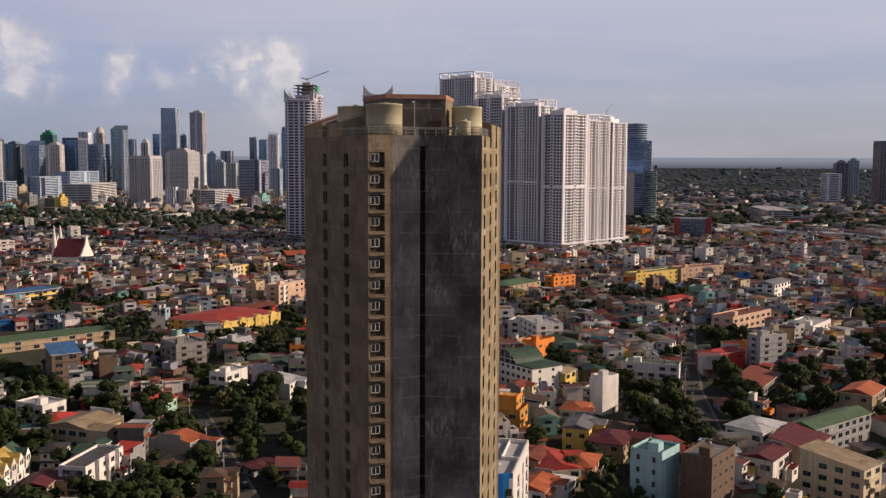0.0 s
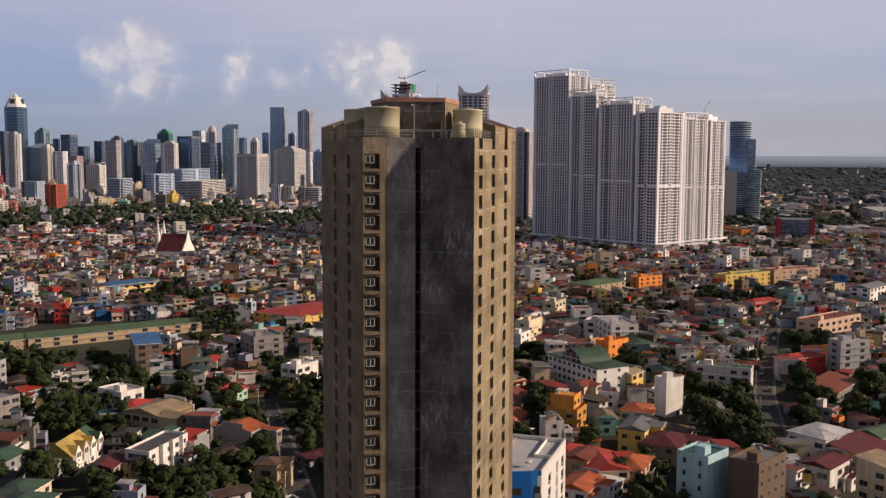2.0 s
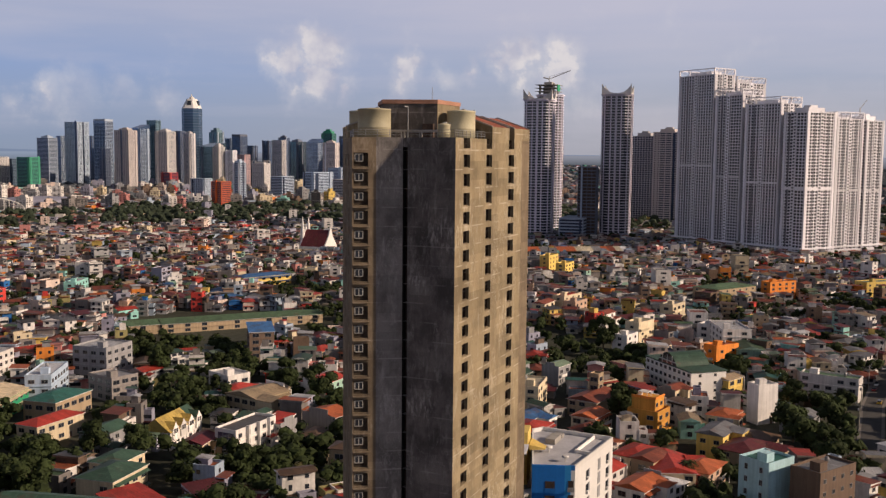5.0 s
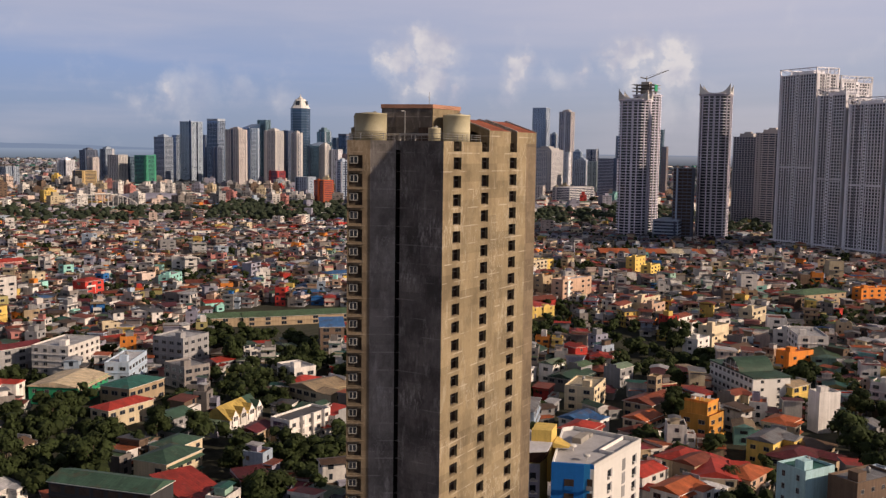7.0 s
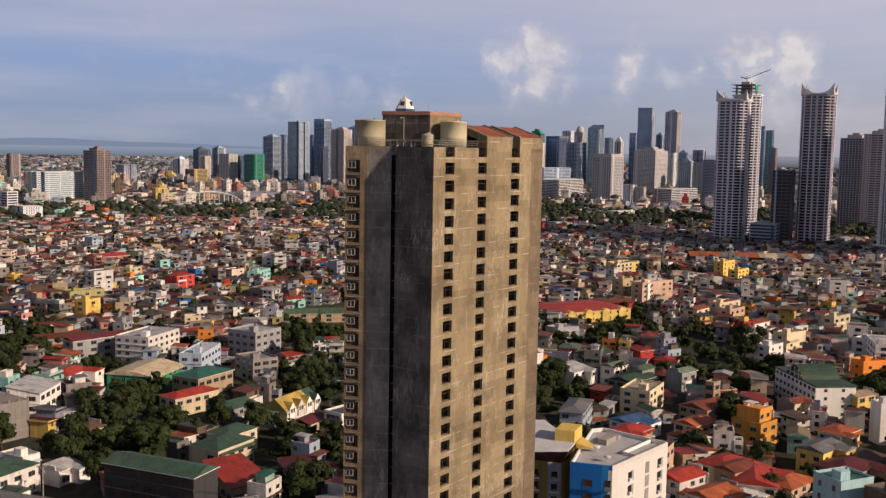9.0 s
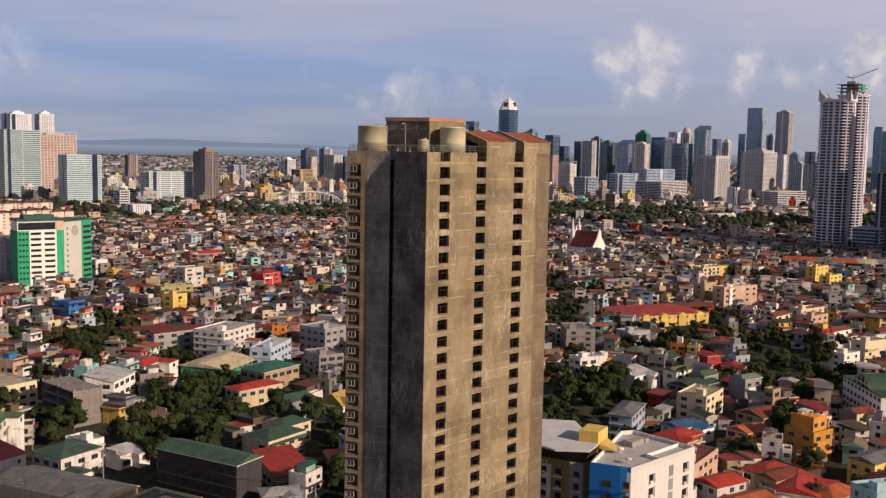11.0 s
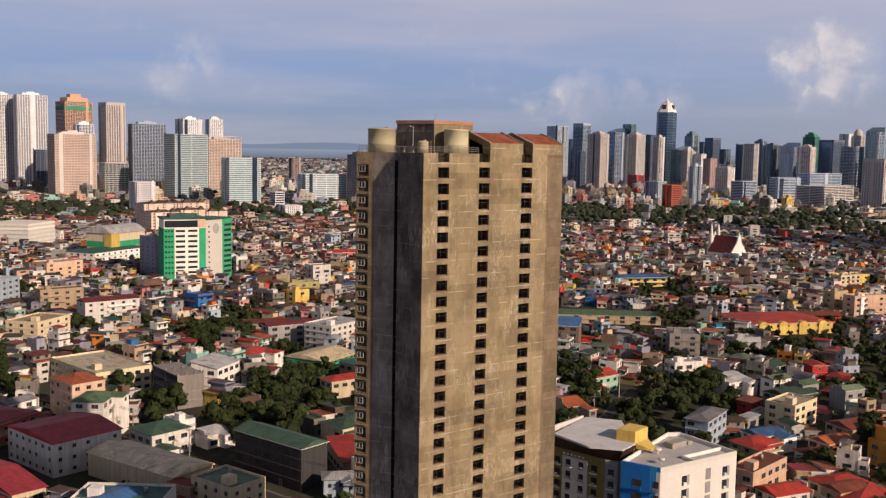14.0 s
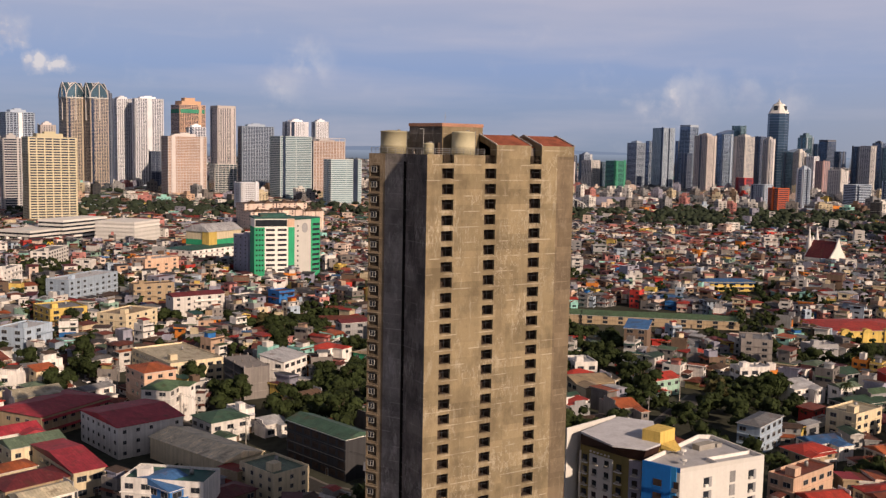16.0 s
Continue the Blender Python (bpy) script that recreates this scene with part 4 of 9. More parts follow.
def add_wings(t, rng, w, d, h, fh, floors, roof, wall, top, edge):
    """Cross wing under its own roof, party wall standing above the roof, balcony or roof room."""
    if roof != "flat" and rng.random() < 0.7:
        ww, wd, s = w * rng.uniform(0.36, 0.5), d * rng.uniform(0.35, 0.6), rng.choice((-1, 1))
        wh = h - 0.05 if floors == 1 or rng.random() < 0.5 else h - fh
        x0, y0 = s * (w / 2 - ww / 2 - 0.05), -d / 2 - wd / 2 + 0.4
        m = pose(x0, y0, 0, 0, 0, 90)
        bm = bmesh.new()
        k = min(0.3, 1.9 / (ww / 2 + 0.4)) * ww / 2
        prism(bm, [(-wd / 2, -ww / 2), (wd / 2, -ww / 2), (wd / 2, ww / 2), (-wd / 2, ww / 2)], 0, wh)
        for a in (-wd / 2, wd / 2):
            g = [bm.verts.new(p) for p in ((a, -ww / 2, wh), (a, ww / 2, wh), (a, 0, wh + k))]
            bm.faces.new(g)
        part("wing_wall", bm, t, m=m, mats=(WALL[wall],))
        bm = bmesh.new()
        roof_mesh(bm, wd, ww, wh, "gable", over=0.4, trim=1)
        part("wing_roof", bm, t, m=m, mats=(ROOF[top], edge))
        part("window", WIN[(1.8, 1.4)], t, m=pose(x0, -d / 2 - wd + 0.38, wh - 1.4))
    if roof in ("gable", "shed") and rng.random() < 0.6:
        bm = bmesh.new()
        x0, up = rng.choice((-1, 1)) * (w / 2 + 0.62), min(0.3, 1.9 / (d / 2 + 0.5)) * d / 2
        box(bm, x0 - 0.12, -d / 2 - 0.5, 0, x0 + 0.12, d / 2 + 0.5, h + 0.5)
        prism(bm, [(x0 - 0.12, -d * 0.3), (x0 + 0.12, -d * 0.3), (x0 + 0.12, d * 0.3), (x0 - 0.12, d * 0.3)], h + 0.5, h + up + 0.7)
        part("party_wall", bm, t, "bare rendered party wall", mats=(WALL[rng.choice(("white", "grey", "raw", wall))],))
    if floors > 1 and rng.random() < 0.6:
        bm = bmesh.new()
        u0 = -w / 2 + 0.3 if rng.random() < 0.5 else 0.0
        u1 = u0 + w * 0.45
        z = fh * (floors - 1)
        box(bm, u0, -d / 2 - 1.5, z - 0.2, u1, -d / 2 - 0.003, z)
        box(bm, u0, -d / 2 - 1.5, z, u1, -d / 2 - 1.38, z + 0.95)
        box(bm, u0, -d / 2 - 1.5, 0, u0 + 0.25, -d / 2 - 1.25, z - 0.2)
        box(bm, u1 - 0.25, -d / 2 - 1.5, 0, u1, -d / 2 - 1.25, z - 0.2)
        part("balcony", bm, t, mats=(WALL["white"],))
    if roof == "flat" and rng.random() < 0.6:
        m = pose(w * 0.12, d * 0.1, 0)
        bm = bmesh.new()
        prism(bm, [(-w * 0.25, -d * 0.25), (w * 0.25, -d * 0.25), (w * 0.25, d * 0.25), (-w * 0.25, d * 0.25)], h + 0.1, h + 2.4)
        part("roof_room", bm, t, m=m, mats=(WALL[wall],))
        bm = bmesh.new()
        roof_mesh(bm, w * 0.56, d * 0.56, h + 2.42, "shed", 0.15, trim=1)
        part("sheet_roof", bm, t, m=m, mats=(ROOF[rng.choice(("rust", "pale", "grey", "red", "brown"))], edge))


def low_building(label, x, y, w, d, h, roof="flat", wall="white", top="grey", yaw=0.0, name="house", category="house", floors=None, group="", seed=0, win=None, tank_on=True, base=None, look_of=None):
    rng = random.Random(seed or int(abs(x * 13 + y * 7)))
    t = thing(name, label, category, x, y, yaw, group=group)
    if not group:
        TAKEN.append((x, y, 0.55 * math.hypot(w, d)))
    floors = floors or max(1, round(h / 3.2))
    fh = h / floors
    bm = bmesh.new()
    if roof == "flat":                 # walls end in a parapet round a sunk roof
        o = [(-w / 2, -d / 2), (w / 2, -d / 2), (w / 2, d / 2), (-w / 2, d / 2)]
        n = [(-w / 2 + 0.22, -d / 2 + 0.22), (w / 2 - 0.22, -d / 2 + 0.22), (w / 2 - 0.22, d / 2 - 0.22), (-w / 2 + 0.22, d / 2 - 0.22)]
        rings = [[bm.verts.new((*p, z)) for p in pts] for pts, z in ((o, 0), (o, h + 0.8), (n, h + 0.8), (n, h))]
        for a, b in zip(rings, rings[1:]):
            for i in range(4):
                bm.faces.new((a[i], a[(i + 1) % 4], b[(i + 1) % 4], b[i]))
        bm.faces.new(rings[-1])
    else:
        pitch = min(0.3, 1.9 / (d / 2 + 0.5))
        k = pitch * d / 2 if roof == "gable" else 0.0
        c = [bm.verts.new(p) for p in ((-w / 2, -d / 2, 0), (w / 2, -d / 2, 0), (w / 2, d / 2, 0), (-w / 2, d / 2, 0), (-w / 2, -d / 2, h), (w / 2, -d / 2, h), (w / 2, d / 2, h), (-w / 2, d / 2, h))]
        bm.faces.new((c[0], c[1], c[5], c[4])), bm.faces.new((c[2], c[3], c[7], c[6]))
        if k:
            e, g = bm.verts.new((-w / 2, 0, h + k)), bm.verts.new((w / 2, 0, h + k))
            bm.faces.new((c[3], c[0], c[4], e, c[7])), bm.faces.new((c[1], c[2], c[6], g, c[5]))
        elif roof == "shed":
            up = pitch * (d / 2 + 0.5) * 1.2 * (d + 0.5) / (d + 1)
            c[6].co.z += up
            c[7].co.z += up
            bm.faces.new((c[3], c[0], c[4], c[7])), bm.faces.new((c[1], c[2], c[6], c[5]))
        else:
            bm.faces.new((c[3], c[0], c[4], c[7])), bm.faces.new((c[1], c[2], c[6], c[5]))
    part("wall", bm, t, mats=(WALL[wall],))
    bm = bmesh.new()
    edge = WALL["white"] if rng.random() < 0.6 else ROOF[top]
    roof_mesh(bm, w, d, h, roof, trim=1)
    part("roof", bm, t, mats=(ROOF[top], edge))
    if group or (roof != "flat" and max(w, d) < 18):
        add_wings(t, rng, w, d, h, fh, floors, roof, wall, top, edge)
    if roof == "flat" and tank_on:
        bm = bmesh.new()
        box(bm, -w * 0.35, -d * 0.3, h + 0.1, -w * 0.35 + min(3.2, w * 0.4), -d * 0.3 + min(3, d * 0.4), h + 2.5)
        part("stair_head", bm, t, mats=(WALL[wall],))
        bm = bmesh.new()
        lathe(bm, [(0.6, h + 0.1), (0.6, h + 1.5), (0.3, h + 1.75)], w * 0.22, d * 0.15, 10)
        part("cistern", bm, t, mats=(M_STEEL,))
    look_of = look_of or (rng.choice(("plain", "plain", "awning")) if floors < 3 else rng.choice(("ledge", "balcony", "ledge")))
    wm = WIN[win or rng.choice(((1.8, 1.4), (2.4, 1.5), (2.9, 1.7)) if not group else ((1.8, 1.4), (2.4, 1.5)))]
    if look_of == "bare":
        wm = OPENING
    step = (4.0 if math.hypot(x, y) < 330 else 6.0) if not group else 5.6
    for k in range(floors):
        z = fh * k + min(1.75, fh * 0.56)
        for L, o, turns in ((w, d / 2, (0,)), (d, w / 2, (-90,))):
            n = max(1, min(10, int(L / step)))
            for tn in turns:
                for i in range(n):
                    if rng.random() < 0.08 or (base is not None and tn in base):
                        continue
                    c = -L / 2 + L * (i + 0.5) / n
                    part("window", wm, t, m=pose(0, 0, 0, 0, 0, tn) @ pose(c, -o - 0.01, z))
        if not group and look_of in ("ledge", "bare") and k:
            bm = bmesh.new()
            for q in ((-w / 2 - 0.3, -d / 2 - 0.3, w / 2, -d / 2 - 0.003), (-w / 2 - 0.3, -d / 2 - 0.003, -w / 2 - 0.003, d / 2)):
                box(bm, q[0], q[1], fh * k - 0.12, q[2], q[3], fh * k + 0.16)
            part("floor_ledge", bm, t, mats=(WALL[wall],))
        if not group and look_of == "balcony" and k:
            bm = bmesh.new()
            u0 = -w / 2 + 0.4 if rng.random() < 0.5 else -w * 0.1
            u1 = u0 + w * rng.uniform(0.45, 0.6)
            box(bm, u0, -d / 2 - 1.3, fh * k - 0.15, u1, -d / 2 - 0.003, fh * k)
            box(bm, u0, -d / 2 - 1.3, fh * k, u1, -d / 2 - 1.18, fh * k + 0.95)
            box(bm, u0, -d / 2 - 1.18, fh * k, u0 + 0.12, -d / 2 - 0.003, fh * k + 0.95)
            part("balcony", bm, t, mats=(WALL[wall],))
        if not group and look_of == "awning":
            bm = bmesh.new()
            zz = z + 0.95
            prism(bm, [(-w / 2 + 0.3, -d / 2 - 1.4), (w / 2 - 0.3, -d / 2 - 1.4), (w / 2 - 0.3, -d / 2 - 0.003), (-w / 2 + 0.3, -d / 2 - 0.003)], zz - 0.1, [zz, zz, zz + 0.4, zz + 0.4])
            part("awning", bm, t, mats=(ROOF[top],))
    if group and rng.random() < 0.75:            # lean-to with a sheet roof against the house
        bm = bmesh.new()
        aw, ad, ah = rng.uniform(3, 6), rng.uniform(2.4, 4.5), rng.uniform(2.3, 2.8)
        s = rng.uniform(-0.3, 0.3) * w
        prism(bm, [(s - aw / 2, -d / 2 - ad), (s + aw / 2, -d / 2 - ad), (s + aw / 2, -d / 2 - 0.003), (s - aw / 2, -d / 2 - 0.003)], 0, [ah, ah, ah + 0.5, ah + 0.5])
        prism(bm, [(s - aw / 2 - 0.3, -d / 2 - ad - 0.4), (s + aw / 2 + 0.3, -d / 2 - ad - 0.4), (s + aw / 2 + 0.3, -d / 2 - 0.003), (s - aw / 2 - 0.3, -d / 2 - 0.003)], ah + 0.02, [ah + 0.1, ah + 0.1, ah + 0.66, ah + 0.66], 1)
        part("annexe", bm, t, mats=(WALL[wall], ROOF[rng.choice(("rust", "grey", "brown", "pale", top))]))
    part("door", DOOR, t, m=pose(w * 0.2, -d / 2 - 0.012, 0))
    return t


# concrete frame left unfinished
def frame_building(label, x, y, w, d, h, yaw):
    t = thing("unfinished_building", label, "building", x, y, yaw)
    TAKEN.append((x, y, 0.55 * math.hypot(w, d)))
    n = max(2, round(h / 3.3))
    for k in range(1, n + 1):
        part("floor_slab", boxes_mesh("floor_slab", [(-w / 2, -d / 2, h * k / n - 0.35, w / 2, d / 2, h * k / n)], WALL["raw"]), t)
    col = boxes_mesh("column", [(-0.25, -0.25, 0, 0.25, 0.25, h + 0.9)], WALL["raw"])
    for i in range(4):
        for j in range(3):
            part("column", col, t, m=pose(-w / 2 + 0.3 + (w - 0.6) * i / 3, -d / 2 + 0.3 + (d - 0.6) * j / 2, 0))
    part("end_wall", boxes_mesh("end_wall", [(-w / 2 + 0.62, -d / 2 + 0.06, 0, w / 2 - 0.62, -d / 2 + 0.3, h - 0.36)], WALL["raw"]), t, "blank concrete end wall")
    for q in ((w / 2 - 0.45, -d / 2 + 0.6, w / 2 - 0.2, d / 2 - 0.6), (-w / 2 + 0.6, d / 2 - 0.4, w / 2 - 0.6, d / 2 - 0.15)):
        part("infill_wall", boxes_mesh("infill_wall", [(q[0], q[1], 0, q[2], q[3], h - 0.35)], WALL["grey"]), t)


# ---- the towers of the skyline ----
high_rise("grey balconied residential tower", 196, 1784, 48.9, 39.1, 153.3, "grid", "grey", yaw=0, crown="box")
high_rise("beige mid-rise block far off", 270, 1918, 28.4, 28.4, 134.2, "punched", "peach", yaw=0, crown="box")
high_rise("brown and white banded block", 119, 1333, 22.8, 22.8, 105.0, "banded", "tan", yaw=0, crown="box")
high_rise("yellow residential tower with stacked balconies", 132, 1119, 54.6, 38.2, 106.1, "balcony", "olive", yaw=0, crown="box", name="yellow_tower")
high_rise("slender white residential tower", 504, 2281, 37.1, 37.1, 207.4, "ribs", "white", yaw=0, crown="box")
high_rise("broad white residential tower", 551, 2223, 64.8, 38.9, 207.2, "ribs", "white", yaw=0, crown="box")
high_rise("dark slim tower far off", 450, 2183, 15.2, 15.2, 214.7, "curtain", "dark", yaw=0, crown="box")
raw_tower = high_rise("orange tower under construction", 656, 2247, 65.7, 52.6, 197.5, "grid", "apricot", yaw=0, crown="step")
part("safety_net", boxes_mesh("safety_net", [(-31, -27.6, 178, 31, -26.4, 187), (-34.2, -24, 178, -33, 24, 187)], TWALL["green"]), raw_tower, "green safety net round the upper floors")
high_rise("white and brown apartment block", 499, 1772, 76.2, 45.7, 117.1, "grid", "peach", M_CLAY, yaw=0, crown="box")
high_rise("white apartment tower far off", 595, 1995, 36.4, 36.4, 140.0, "grid", "white", yaw=0, crown="box")
high_rise("pale brown ribbed tower", 667, 2026, 42.9, 42.9, 184.3, "ribs", "peach", yaw=0, crown="screen")
high_rise("green glass podium block", 585, 1791, 45.5, 45.5, 63.1, "curtain", "cream", M_TEALGLASS, yaw=0, crown="none")
high_rise("grey apartment slab far off", 738, 2005, 73.7, 36.8, 145.3, "grid", "grey", yaw=0, crown="box")
high_rise("dark low tower far off", 498, 1968, 24.4, 24.4, 85.9, "curtain", "dark", yaw=0, crown="none")
high_rise("office block with white bands and blue glass", 655, 1606, 67.6, 40.6, 120.1, "banded", "seafoam", M_SEAGLASS, yaw=0, crown="none")
high_rise("white tower with twin tops", 819, 1966, 48.1, 33.7, 157.6, "punched", "white", yaw=0, crown="box")
high_rise("white tower with a plant room", 890, 1986, 31.7, 31.7, 160.3, "punched", "white", yaw=0, crown="box")
high_rise("brick red and white apartment tower", 802, 1760, 68.1, 40.8, 113.9, "grid", "peach", M_CLAY, yaw=0, crown="frame")
high_rise("low office with white and glass bands", 656, 1383, 56.2, 33.7, 80.5, "banded", "seafoam", M_SEAGLASS, yaw=0, crown="none")
high_rise("plain white block far off", 434, 1254, 27.6, 27.6, 46.0, "punched", "white", yaw=0, crown="none")
high_rise("brown apartment tower with white trim", 906, 1401, 31.1, 31.1, 88.6, "grid", "brown", yaw=0, crown="box")
high_rise("long white hospital with strip windows", 856, 1450, 87.1, 30.5, 51.1, "banded", "white", M_SEAGLASS, yaw=0, crown="none")
high_rise("white low office block", 627, 1204, 15.8, 15.8, 31.6, "banded", "white", yaw=0, crown="none")
high_rise("white square block far off", 572, 1065, 24.4, 24.4, 19.7, "punched", "white", yaw=0, crown="none")
high_rise("brown block far off", 1294, 2324, 25.5, 25.5, 69.7, "punched", "brown", yaw=0, crown="none")
high_rise("grey block far off", 1471, 2092, 36.0, 36.0, 48.3, "punched", "grey", yaw=0, crown="none")
high_rise("white ribbed tower far off", 1640, 2086, 31.8, 31.8, 64.1, "ribs", "white", yaw=0, crown="box")
high_rise("dark tower among city towers", 1880, 2279, 36.7, 36.7, 90.8, "curtain", "dark", yaw=0, crown="box")
high_rise("grey tower with cranes", 1918, 2243, 29.8, 29.8, 95.1, "banded", "grey", yaw=0, crown="box")
high_rise("pinkish tower among city towers", 1722, 2078, 20.7, 20.7, 71.7, "punched", "peach", yaw=0, crown="none")
high_rise("ochre low block far off", 1483, 1830, 47.8, 28.7, 43.0, "banded", "yellow", yaw=0, crown="none")
high_rise("cream ribbed block far off", 1673, 1928, 34.4, 34.4, 80.1, "ribs", "cream", yaw=0, crown="none")
high_rise("dark green tower far off", 1707, 1916, 16.9, 16.9, 75.9, "curtain", "teal", yaw=0, crown="none")
high_rise("block wrapped in green netting", 1690, 1846, 37.1, 37.1, 80.0, "banded", "green", yaw=0, crown="none")
high_rise("grey banded tower far off", 1883, 1978, 36.0, 36.0, 130.4, "banded", "grey", yaw=0, crown="box")
high_rise("slim glass tower far off", 1974, 2020, 16.2, 16.2, 137.9, "curtain", "grey", M_TINT, yaw=0, crown="none")
high_rise("tall grey glass tower", 1940, 1928, 43.3, 43.3, 174.1, "ribs", "grey", M_TEALGLASS, yaw=0, crown="none")
high_rise("dark slim tower far off", 2105, 2031, 14.2, 14.2, 140.6, "curtain", "dark", M_TINT, yaw=0, crown="none")
high_rise("grey glass tower with a flat top", 2023, 1911, 36.9, 36.9, 179.4, "curtain", "grey", M_TINT, yaw=0, crown="screen")
high_rise("dark low tower far off", 1910, 1805, 20.2, 20.2, 103.2, "curtain", "dark", yaw=0, crown="none")
high_rise("pinkish beige residential tower", 1839, 1672, 39.9, 39.9, 149.3, "punched", "peach", yaw=0, crown="box")
high_rise("blue glass tower with a slanted top", 2129, 1872, 35.8, 35.8, 160.1, "curtain", "paleblue", M_TINT, yaw=0, crown="slant")
high_rise("teal glass tower far off", 2191, 1875, 29.3, 29.3, 187.3, "curtain", "teal", M_TEALGLASS, yaw=0, crown="none")
high_rise("cream residential tower with dark ribs", 1903, 1600, 36.2, 36.2, 147.7, "ribs", "cream", yaw=0, crown="box")
high_rise("dark tower among city towers", 2001, 1632, 21.1, 21.1, 151.2, "curtain", "dark", yaw=0, crown="none")
high_rise("brown ribbed tower far off", 1977, 1582, 20.7, 20.7, 143.7, "ribs", "tan", yaw=0, crown="box")
high_rise("dark green stepped tower", 2498, 1879, 33.1, 33.1, 159.7, "curtain", "teal", M_TEALGLASS, yaw=0, crown="step")
high_rise("dark green glass mass", 2214, 1685, 52.7, 52.7, 109.6, "curtain", "dark", M_TEALGLASS, yaw=0, crown="slant")
high_rise("cream stone block far off", 2055, 1547, 22.7, 22.7, 110.4, "punched", "cream", yaw=0, crown="step")
high_rise("dark glass tower far off", 2396, 1755, 20.6, 20.6, 138.8, "curtain", "dark", M_TINT, yaw=0, crown="none")
high_rise("dark blue office tower", 2335, 1676, 32.3, 32.3, 144.1, "curtain", "dark", M_TINT, yaw=0, crown="screen")
high_rise("white block among city towers", 2073, 1520, 22.0, 22.0, 101.5, "ribs", "white", yaw=0, crown="none")
high_rise("grey banded tower with a red top", 1470, 1071, 17.5, 17.5, 76.7, "banded", "grey", yaw=0, crown="step")
high_rise("pinkish block among city towers", 1928, 1379, 22.4, 22.4, 90.5, "ribs", "pink", yaw=0, crown="none")
high_rise("dark block among city towers", 2312, 1615, 22.2, 22.2, 116.7, "curtain", "dark", M_TINT, yaw=0, crown="none")
high_rise("cream block with a frame on its roof", 1830, 1262, 31.2, 31.2, 70.7, "punched", "cream", yaw=0, crown="frame")
high_rise("dark blue tower far off", 2379, 1605, 25.1, 25.1, 132.0, "curtain", "dark", M_TINT, yaw=0, crown="none")
high_rise("tan ribbed tower far off", 2230, 1470, 29.0, 29.0, 131.5, "ribs", "tan", yaw=0, crown="none")
high_rise("dark tower among city towers", 2532, 1647, 26.6, 26.6, 144.0, "curtain", "dark", M_TINT, yaw=0, crown="box")
high_rise("dark green tower far off", 2344, 1481, 36.1, 36.1, 129.2, "curtain", "dark", M_TEALGLASS, yaw=0, crown="box")
high_rise("grey glass tower far off", 2327, 1412, 37.0, 37.0, 124.0, "curtain", "grey", M_TINT, yaw=0, crown="slant")
high_rise("beige ribbed tower far off", 2220, 1297, 34.4, 34.4, 124.5, "ribs", "peach", yaw=0, crown="box")
high_rise("tower top wrapped in green netting", 2737, 1603, 38.0, 38.0, 161.5, "banded", "green", yaw=0, crown="step")
high_rise("dark blue patterned tower", 2469, 1374, 48.8, 48.8, 141.6, "curtain", "dark", M_TINT, yaw=0, crown="screen")
high_rise("white tower among city towers", 2696, 1463, 28.6, 28.6, 168.8, "ribs", "white", yaw=0, crown="none")
high_rise("beige tower with a rounded dome", 2537, 1335, 25.8, 25.8, 160.7, "ribs", "peach", yaw=0, crown="dome")
high_rise("grey slab tower far off", 2362, 1251, 42.4, 42.4, 128.9, "curtain", "grey", M_TINT, yaw=0, crown="none")
high_rise("green glass tower with a slanted top", 2383, 1202, 33.6, 33.6, 165.7, "curtain", "grey", M_TEALGLASS, yaw=0, crown="slant")
high_rise("dark tower among city towers", 2573, 1256, 18.8, 18.8, 145.3, "curtain", "dark", M_TINT, yaw=0, crown="none")
high_rise("cream tower among city towers", 2361, 1119, 18.5, 18.5, 131.6, "ribs", "cream", yaw=0, crown="step")
high_rise("tan residential tower with balconies", 1721, 830, 45.5, 45.5, 92.1, "grid", "tan", yaw=0, crown="screen")
high_rise("blue slim tower far off", 2702, 1237, 20.0, 20.0, 163.6, "curtain", "paleblue", M_TINT, yaw=0, crown="none")
high_rise("tall grey glass tower", 2679, 1184, 42.3, 42.3, 238.0, "ribs", "grey", M_TINT, yaw=0, crown="none")
high_rise("grey tower among city towers", 2780, 1183, 20.8, 20.8, 159.7, "curtain", "grey", M_TINT, yaw=0, crown="box")
high_rise("tall pinkish tower far off", 2661, 1091, 36.3, 36.3, 224.6, "grid", "peach", yaw=0, crown="box")
high_rise("tan ribbed block far off", 2191, 947, 72.2, 57.7, 107.3, "ribs", "tan", yaw=0, crown="step")
high_rise("white slim block far off", 2379, 970, 15.9, 15.9, 102.2, "ribs", "white", yaw=0, crown="none")
high_rise("pale blue block far off", 2484, 982, 22.5, 22.5, 104.7, "banded", "paleblue", M_TINT, yaw=0, crown="box")
high_rise("grey ribbed block far off", 2259, 879, 30.4, 30.4, 82.4, "ribs", "grey", yaw=0, crown="box")
high_rise("pale green block far off", 2220, 831, 23.7, 23.7, 79.7, "punched", "mint", yaw=0, crown="none")
high_rise("white banded block far off", 2594, 980, 29.8, 29.8, 112.5, "banded", "white", yaw=0, crown="none")
high_rise("blue grey slab block", 2061, 722, 77.7, 46.6, 88.9, "banded", "lavender", yaw=0, crown="none")
high_rise("dark slim tower far off", 2709, 940, 15.7, 15.7, 153.6, "curtain", "dark", M_TINT, yaw=0, crown="none")
high_rise("grey tower among city towers", 2721, 912, 22.5, 22.5, 147.1, "curtain", "grey", M_TINT, yaw=0, crown="none")
high_rise("white tower under construction", 2445, 794, 25.2, 25.2, 153.9, "ribs", "white", yaw=0, crown="frame")
